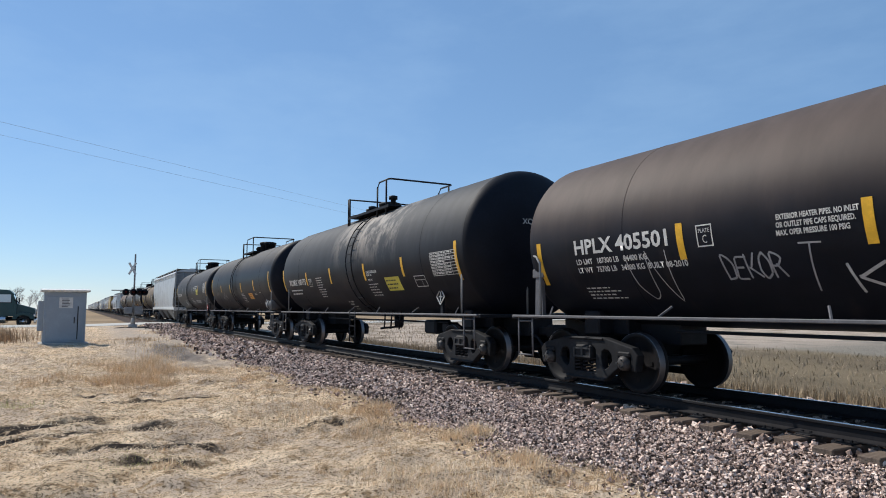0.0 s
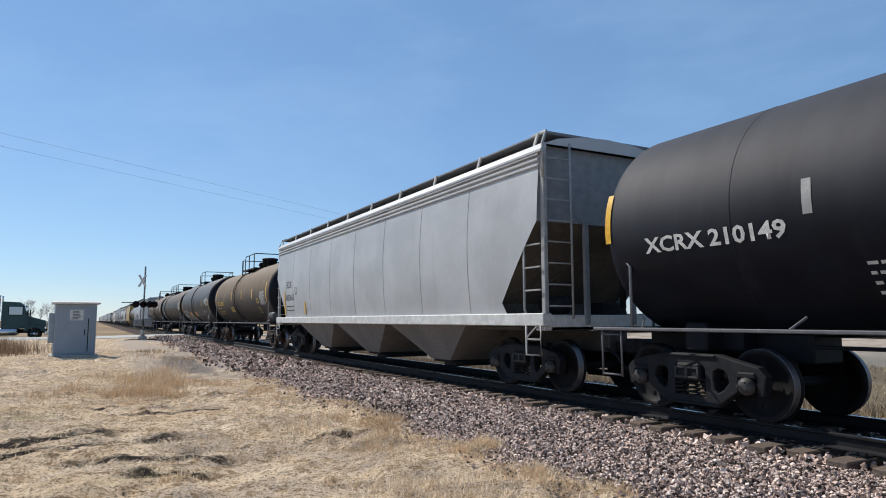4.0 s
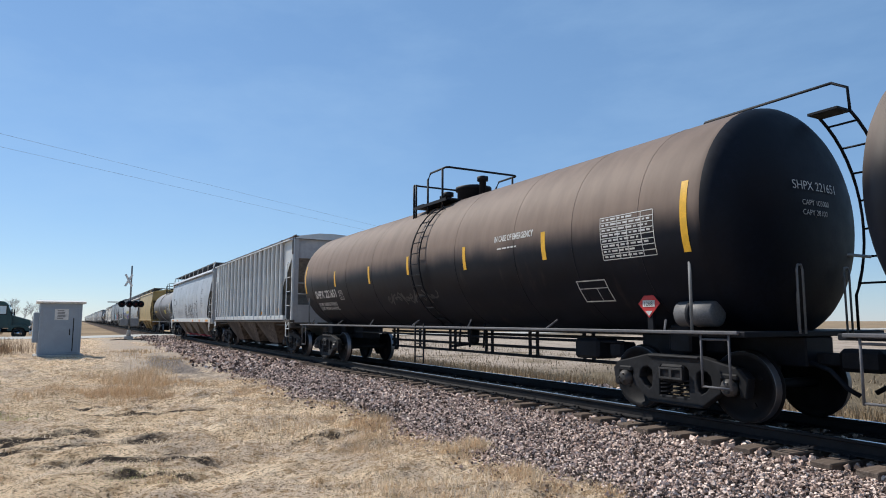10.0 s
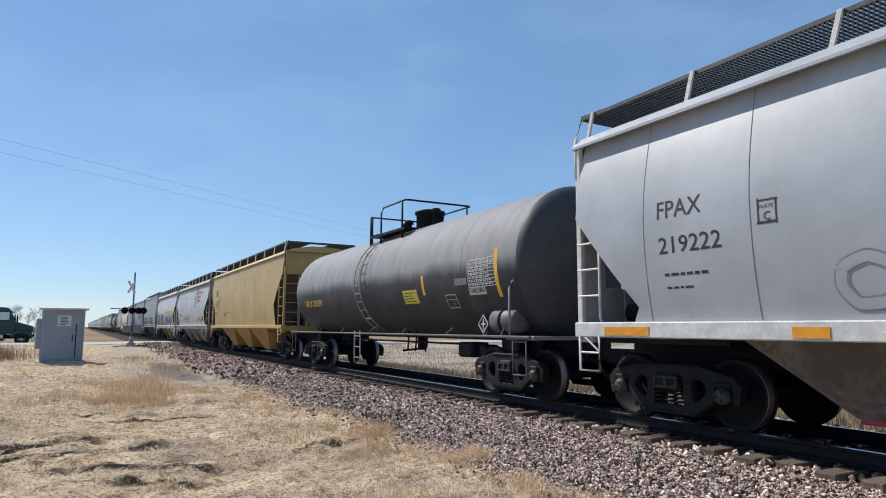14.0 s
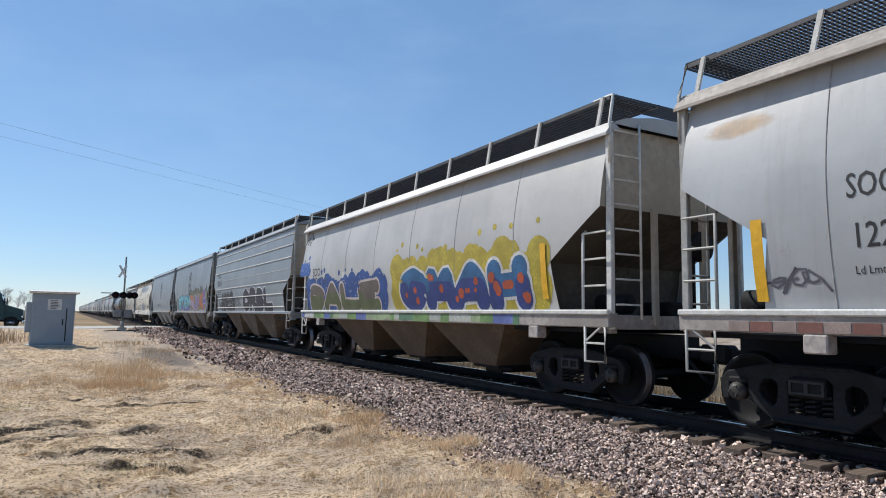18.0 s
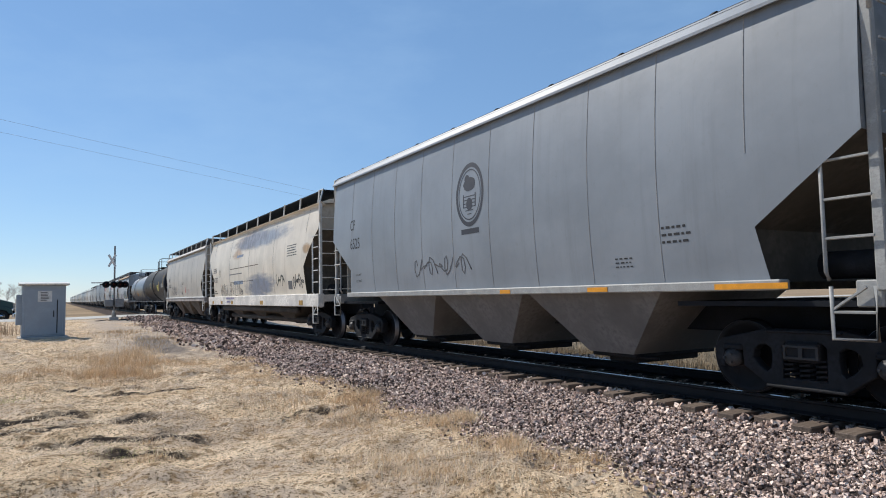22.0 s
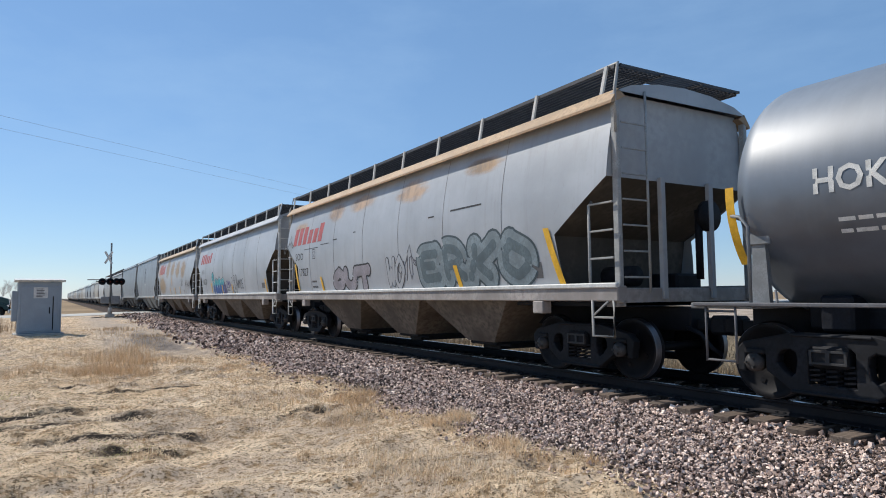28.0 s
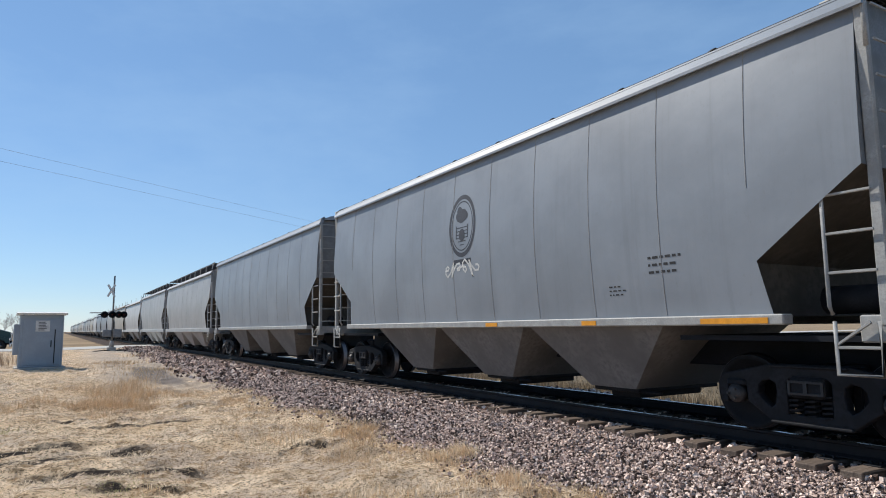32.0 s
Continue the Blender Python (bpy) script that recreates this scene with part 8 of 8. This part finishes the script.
specs[22].update(
    brand=[(-6.8, 2.92, 2.77, 0.55)],
    words=[('PLATE', -4.86, 2.61, 0.06, 0.17), ('C', -4.82, 2.47, 0.13, 0.09), ('SOO', -6.52, 2.44, 0.314, 0.76), ('117827', -6.44, 1.93, 0.343, 1.1)],
    stripes=[(-6.37, 0.85, 1.48, -0.15), (-4.15, 0.44, 1.42, -0.11), (3.44, 0.45, 1.42, -0.14), (6.41, 0.91, 1.43, -0.28)],
    pieces=[((-3.3, -0.75, 1.42, 2.1, "OUT", 62, 0.28, [((0.03, 0.03, 0.035), 0.09), ((0.3, 0.28, 0.31), 0.0)]), dict(sway=0.25)), ((1.75, 5.7, 1.42, 2.42, "ERKO", 61, 0.5, [((0.05, 0.075, 0.09), 0.09), ((0.2, 0.25, 0.275), 0.0), ((0.11, 0.15, 0.17), -0.3)]), dict(sway=0.2)),
            ((0.2, 1.1, 1.45, 2.2, "WO", 64, 0.13, [((0.05, 0.05, 0.06), 0.05), ("body", 0.0)]), dict(sway=0.3))],
    tags=[(0.91, 1.77, 1.51, 2.46, 63, (0.1, 0.1, 0.12), 0.03), (-7.69, -6.75, 2.49, 3.37, 65, (0.08, 0.08, 0.08), 0.03)],
    patches=[(5.49, 1.55, 0.45, 0.26, DUSTY_MARK), (-5.7, 2.74, 1.3, 0.018, BLACK_MARK), (-4.2, 2.8, 0.7, 0.022, BLACK_MARK), (-3.2, 2.86, 0.3, 0.03, BLACK_MARK), (-1.75, 2.95, 0.16, 0.025, BLACK_MARK), (2.3, 2.9, 0.25, 0.03, BLACK_MARK), (3.2, 2.94, 1.1, 0.035, BLACK_MARK), (-4.9, 2.42, 0.24, 0.016, BLACK_MARK), (-4.9, 2.7, 0.24, 0.016, BLACK_MARK), (-4.9, 2.42, 0.016, 0.29, BLACK_MARK), (-4.675, 2.42, 0.016, 0.29, BLACK_MARK)],
    spots=[(-3.2, 3.66, 0.8, 0.3, TAN_SPOT), (-1.4, 3.7, 1.0, 0.25, TAN_SPOT), (1.4, 3.62, 0.9, 0.3, TAN_SPOT), (-6.2, 3.5, 0.8, 0.2, TAN_SPOT), (4.2, 3.7, 0.8, 0.2, RUST_SPOT)],
    fine=[(-5.06, 1.51, 0.47, 0.33, 2)],
)
specs[23].update(
    fine=[(-0.32, 1.7, 0.71, 0.06, 1), (-0.54, 1.55, 0.92, 0.13, 2)],
    brand=[(-6.59, 3.02, 2.73, 0.51)],
    words=[('116370', -6.07, 1.93, 0.414, 1.13), ('SOO', -6.13, 2.5, 0.3, 0.63, FAINT_MARK)],
    pieces=[((-3.55, -1.05, 1.4, 2.2, "IKON", 71, 0.32, [((0.02, 0.03, 0.06), 0.12), ((0.58, 0.62, 0.64), 0.06), ((0.05, 0.35, 0.4), 0.0)]), dict(lower=(0.03, 0.1, 0.32), sway=0.1)), ((-3.62, -3.2, 2.1, 2.5, "O", 70, 0.17, [((0.02, 0.03, 0.06), 0.08), ((0.05, 0.35, 0.4), 0.0)]), dict(sway=0.0)),
            ((0.5, 1.5, 1.42, 2.2, "MU", 73, 0.14, [((0.03, 0.03, 0.03), 0.07), ("body", 0.0)]), dict(sway=0.2)), ((1.6, 2.7, 1.65, 2.05, "WMOE", 75, 0.03, [((0.05, 0.05, 0.055), 0.0)]), dict(sway=0.3))],
    clouds=[(-1.3, -0.6, 1.42, 1.9, (0.09, 0.08, 0.2), 76)],
    tags=[(-0.35, 0.3, 1.67, 2.1, 72, (0.1, 0.08, 0.25), 0.06)],
    stripes=[(0.7, 0.43, 1.42, -0.06), (-3.69, 0.58, 1.4, -0.12), (-1.3, 0.44, 1.41, -0.07), (6.2, 0.5, 1.46, -0.15)],
    patches=[(5.51, 1.61, 0.4, 0.21, DUSTY_MARK)],
)
specs[24].update(
    brand=[(-6.71, 2.97, 2.71, 0.7)],
    stripes=[(0.75, 0.45, 1.48, -0.12), (2.83, 0.46, 1.48, -0.1), (-1.2, 0.46, 1.49, -0.14)],
    pieces=[((3.2, 4.0, 2.02, 2.4, "DBD", 75, 0.022, [((0.06, 0.06, 0.05), 0.0)]), dict(sway=0.4)), ((4.05, 4.65, 1.47, 1.7, "JE", 76, 0.022, [((0.06, 0.06, 0.05), 0.0)]), dict(sway=0.15))],
    tags=[(4.7, 6.5, 1.68, 2.4, 77, (0.08, 0.08, 0.08), 0.03)],
    words=[('SOO', -6.54, 2.49, 0.343, 0.75, FAINT_MARK)],
    spots=[(-2.56, 3.31, 1.06, 0.82, RUST_SPOT), (-0.46, 3.22, 0.99, 0.66, RUST_SPOT), (1.78, 3.1, 1.02, 0.68, RUST_SPOT), (3.85, 3.02, 1.14, 0.7, RUST_SPOT), (-4.95, 2.16, 2.05, 0.83, RUST_SPOT), (-6.18, 3.22, 1.91, 0.59, TAN_SPOT), (-0.56, 2.36, 0.38, 0.43, TAN_SPOT)],
)
specs[25].update(
    roundel=[(-0.24, 3.27, 0.62)],
    tags=[(-0.91, 0.3, 2.22, 2.66, 78, (0.6, 0.6, 0.58), 0.04)],
    fine=[(4.38, 1.95, 0.56, 0.29, 3), (3.63, 1.7, 0.38, 0.17, 3)],
    sill_marks=[(5.16, 0.88, ORANGE), (3.06, 0.3, ORANGE), (0.51, 0.36, ORANGE)],
)

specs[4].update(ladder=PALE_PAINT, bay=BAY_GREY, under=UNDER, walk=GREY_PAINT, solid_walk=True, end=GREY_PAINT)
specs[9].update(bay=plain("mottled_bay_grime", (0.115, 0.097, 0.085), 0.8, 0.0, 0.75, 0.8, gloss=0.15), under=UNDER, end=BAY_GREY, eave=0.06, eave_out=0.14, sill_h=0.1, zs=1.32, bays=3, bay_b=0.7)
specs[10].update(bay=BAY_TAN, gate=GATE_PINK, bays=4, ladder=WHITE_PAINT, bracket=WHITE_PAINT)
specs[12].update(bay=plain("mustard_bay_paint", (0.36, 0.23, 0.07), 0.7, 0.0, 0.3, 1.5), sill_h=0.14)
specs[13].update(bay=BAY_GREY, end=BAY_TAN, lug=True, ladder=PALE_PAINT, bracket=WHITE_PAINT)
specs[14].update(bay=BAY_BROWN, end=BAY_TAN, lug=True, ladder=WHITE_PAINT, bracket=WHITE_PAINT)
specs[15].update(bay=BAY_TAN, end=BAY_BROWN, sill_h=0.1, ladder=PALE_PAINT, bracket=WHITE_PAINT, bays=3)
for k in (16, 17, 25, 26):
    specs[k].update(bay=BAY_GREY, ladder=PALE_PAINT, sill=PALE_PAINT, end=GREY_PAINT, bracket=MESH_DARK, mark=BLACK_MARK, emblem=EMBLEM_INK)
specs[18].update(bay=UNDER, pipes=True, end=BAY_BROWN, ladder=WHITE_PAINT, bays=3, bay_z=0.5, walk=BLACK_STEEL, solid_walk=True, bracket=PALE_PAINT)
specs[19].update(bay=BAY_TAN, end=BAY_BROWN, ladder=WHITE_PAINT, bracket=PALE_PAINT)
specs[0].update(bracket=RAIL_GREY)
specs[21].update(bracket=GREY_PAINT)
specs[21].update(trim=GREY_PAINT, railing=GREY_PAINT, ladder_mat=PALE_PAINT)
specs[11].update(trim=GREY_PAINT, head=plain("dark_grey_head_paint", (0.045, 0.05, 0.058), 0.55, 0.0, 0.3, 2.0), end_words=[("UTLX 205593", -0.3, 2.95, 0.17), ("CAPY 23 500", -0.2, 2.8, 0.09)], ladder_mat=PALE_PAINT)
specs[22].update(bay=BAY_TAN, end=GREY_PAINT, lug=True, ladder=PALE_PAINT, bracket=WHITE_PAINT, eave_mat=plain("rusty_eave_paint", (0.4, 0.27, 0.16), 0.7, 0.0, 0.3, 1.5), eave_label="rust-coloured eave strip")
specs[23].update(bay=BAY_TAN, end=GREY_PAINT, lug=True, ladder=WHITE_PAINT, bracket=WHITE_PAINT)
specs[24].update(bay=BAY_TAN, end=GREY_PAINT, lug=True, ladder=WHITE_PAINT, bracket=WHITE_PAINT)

specs[4].update(notch=(3.0, 1.6, 1.2))
specs[9].update(notch=(3.6, 2.3, 1.4), ladder_top=3.4)
specs[10].update(notch=(3.0, 1.6, 1.2))
specs[12].update(notch=(3.37, 2.22, 1.1), ladder_top=3.2)
specs[13].update(bands=[(-6.4, 6.4)], eave_mat=plain("dusty_eave_paint", (0.42, 0.38, 0.34), 0.7, 0.0, 0.35, 1.2))
specs[15].update(notch=(2.68, 2.15, 0.95))
for k in (16, 17, 25, 26):
    specs[k].update(notch=(2.85, 2.0, 1.2), sill_in=1.05)
specs[18].update(notch=(3.4, 2.3, 1.25), ladder_top=3.2)
specs[19].update(notch=(2.9, 2.14, 0.9))
specs[1].update(dome=(0.33, 0.3))
specs[7].update(dome=(0.45, 0.42))
specs[8].update(dome=(0.42, 0.3), seams=[-0.42, -0.33, -0.24, -0.13, 0.0, 0.12, 0.24, 0.33, 0.41])
specs[21].update(inset=0.75)

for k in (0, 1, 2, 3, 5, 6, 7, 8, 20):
    specs[k].update(head=HEAD_SHADE)
specs[1].update(end_words=[("XOMX 100173", -0.47, 3.01, 0.17), ("CAPY 26 100", -0.3, 2.85, 0.09)])
specs[6].update(end_words=[("SHQX 12793", -0.67, 3.11, 0.19), ("CAPY 28 100", -0.4, 2.98, 0.1), ("CAPY 106 400", -0.4, 2.85, 0.1)], end_placard=(0.01, 1.37))
for k, up in ((13, 0.46), (14, 0.46), (22, 0.42), (23, 0.42), (24, 0.42)):
    specs[k].update(walk_up=up)
specs[13].update(emblem=plain("faded_brown_emblem", (0.13, 0.085, 0.055), 0.65, 0.0, 0.35, 3.0))
specs[3].update(end_words=[("XCRX 210149", -0.68, 3.1, 0.205), ("CAPY 26200", -0.42, 2.95, 0.12), ("CAPY 99 000", -0.42, 2.8, 0.12)], end_placard=(0.35, 1.4))
specs[8].update(end_words=[("SHPX 221651", -0.45, 2.98, 0.17), ("CAPY 105000", -0.3, 2.78, 0.1), ("CAPY 28100", -0.3, 2.65, 0.1)])
specs[15].update(walk_up=0.3)
WALK_RUST = plain("rusty_roof_walk", (0.075, 0.05, 0.045), 0.75, 0.0, 0.4, 3.0)
for k in (16, 17, 25, 26):
    specs[k].update(seams=10, pitch=1.297, phase=0.06)
for k in (13, 14, 22, 23, 24):
    specs[k].update(seams=6, pitch=2.02, phase=-0.12, sill=SILL_GRIME, lip=True)
specs[10].update(seams=10, pitch=1.63, phase=-0.1)
specs[18].update(seams=5, pitch=3.6, phase=0.05)
specs[19].update(lip=True, sill=SILL_GRIME)
specs[18].update(sill=plain("cream_sill_paint", (0.74, 0.7, 0.64), 0.6, 0.0, 0.35, 1.5))
specs[9].update(sill=UNDER, walk_up=0.11, bracket=WALK_RUST, walk=WALK_RUST)
specs[9].update(trim=hopper_paint("ribbed_trim_paint", (0.54, 0.56, 0.565), dirt=0.45))
END_TAN = plain("tan_end_sheet", (0.42, 0.385, 0.33), 0.75, 0.0, 0.2, 0.8, gloss=0.1)
END_GREY = plain("grey_end_sheet", (0.38, 0.385, 0.39), 0.75, 0.0, 0.15, 0.8, gloss=0.1)
for k in (13, 14, 15, 18, 19):
    specs[k].update(end=END_TAN)
for k in (9, 10, 22, 23, 24):
    specs[k].update(end=END_GREY)
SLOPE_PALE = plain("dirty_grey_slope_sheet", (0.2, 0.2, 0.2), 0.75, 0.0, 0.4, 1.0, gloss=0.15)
specs[24].update(eave_mat=plain("tan_stained_eave_paint", (0.45, 0.35, 0.24), 0.7, 0.0, 0.35, 1.2), eave_label="tan-stained eave strip")
specs[9].update(slope=SLOPE_PALE, wing=0.22, rung_gap=0.47)
specs[10].update(slope=SLOPE_PALE, wing=0.5, rung_gap=0.42)
specs[14].update(sill_paint=[(-7.1, -5.9, [(0.1, 0.14, 0.4), (0.5, 0.5, 0.5)]), (-5.9, 5.0, [(0.16, 0.27, 0.1), (0.3, 0.38, 0.22), (0.42, 0.44, 0.4), (0.1, 0.2, 0.12), (0.12, 0.16, 0.4)])])
specs[16].update(sill_paint=[(0.6, 5.2, [(0.4, 0.2, 0.12), (0.4, 0.38, 0.5), (0.45, 0.45, 0.45)])])
specs[3].update(faded_to=1.0)
specs[5].update(faded_to=-3.0)
specs[6].update(faded_to=3.5)
specs[4].update(walk_up=0.24)
specs[13].update(brand_bars=9)
for k in (4, 10, 12, 13, 14, 15, 18, 19, 22, 23, 24):
    specs[k].update(bracket=WHITE_PAINT)

OCHRE = plain("faded_ochre_reflector", (0.42, 0.25, 0.06), 0.6, 0.0, 0.3, 6.0)
specs[18].update(mark_low=0.88, mark_top=0.5, sill_marks=[(a, w * 0.85, OCHRE) for a, w, m in specs[18]["sill_marks"]])
FADED_VIOLET = plain("faded_violet_stencil", (0.3, 0.27, 0.4), 0.6, 0.0, 0.3, 9.0)
specs[18].update(sill_bars=[(-4.3, -2.7, 0.33, 0.12, FADED_VIOLET), (-4.15, -3.35, 0.72, 0.5, FADED_VIOLET)])
for k in (2, 7):
    a, b = specs[k]["walk"]
    specs[k].update(walk=(a, b - 0.15), rail_h=0.58)
specs[8].update(arc_ladder=True)
specs[11].update(end_mark=MARK_YELLOW)
# how far each hopper's sides draw in below the roof, and its fascia
for k in (16, 17, 25, 26):
    specs[k].update(tuck=0.13, eave=0.15, eave_out=0.06)
for k in (27, 28):
    specs[k].update(tuck=0.13, eave=0.15)
for k in (10, 13, 14, 22, 23, 24):
    specs[k].update(bulge=0.13, tuck=0.27)
specs[4].update(tuck=0.12, eave=0.12, eave_out=0.06)
specs[9].update(tuck=0.0)
specs[15].update(tuck=0.14, eave=0.1, eave_out=0.03)
specs[18].update(tuck=0.24, eave=0.05, eave_out=-0.11)
specs[10].update(eave=0.12, eave_out=0.07)
specs[12].update(tuck=0.12, eave=0.1, eave_out=0.06)
specs[19].update(tuck=0.2, eave=0.12, eave_out=0.07)

TRAIN = []
for k in sorted(specs):
    s = specs[k]
    front = GAPS[k - 1] if k else GAPS[0] + s["L"]
    s["L"], s["seed"] = front - GAPS[k], 100 + k
    if callable(s["paint"]):
        s["paint"] = s["paint"](s.get("spots", ()))
    s.setdefault("trim", BLACK_STEEL if s["type"] == "tank" else s["paint"])
    s.setdefault("rail", RAIL_GREY)
    s.setdefault("stripes", [(-0.42 * s["L"] * q, 0.7, 2.6) for q in (-0.8, 0.8)] if s["type"] == "tank" else ())
    car = tank_car(s) if s["type"] == "tank" else hopper_car(s)
    TRAIN.append((car, (front + GAPS[k]) / 2))

# the rest of the train, running back to the horizon
FAR = [("far_white_hopper_paint", (0.48, 0.47, 0.46)), ("far_slate_hopper_paint", SLATE), ("far_grey_hopper_paint", (0.33, 0.33, 0.33)), ("far_beige_hopper_paint", (0.4, 0.36, 0.31))]
FAR = [hopper_paint(n, c) for n, c in FAR]
x = GAPS[-1]
for k in range(26):
    L = 16.8 if k % 3 else 17.6
    car = hopper_car(dict(L=L, ze=4.3 + 0.1 * (k % 3), seams=0, full=False, bays=2, brackets=4, paint=FAR[(k * 3 + k // 4) % 4], sill=WHITE_PAINT if k % 2 else FAR[(k * 3 + k // 4) % 4], label="distant grey covered hopper car in the train", seed=k))
    TRAIN.append((car, x - L / 2))
    x -= L


def motions():
    """The train rolls past; the wheels turn while their car is near."""
    for car, x0 in TRAIN:
        walk(car, [(t, pose(x0 + run(t), TRACK_Y, 0)) for t in np.arange(0, 32.01, 2.0)])
    home = {car.name: x0 for car, x0 in TRAIN}
    for w, car, dx in spinning:
        x0 = home[car.name]
        near = [k for k in range(frame(0), frame(32) + 1) if -48 < x0 + run((k - 1) / FPS) < 12]
        turn = [(k - 1) / FPS for k in near]
        times = sorted({0.0, *turn, 32.0})
        if not turn:
            continue
        rows = []
        for t in times:
            d = run(min(max(t, turn[0]), turn[-1]))
            rows.append((t, pose(dx, 0, R_WHEEL, 0, math.degrees(d / R_WHEEL), 0)))
        walk(w, rows)


motions()
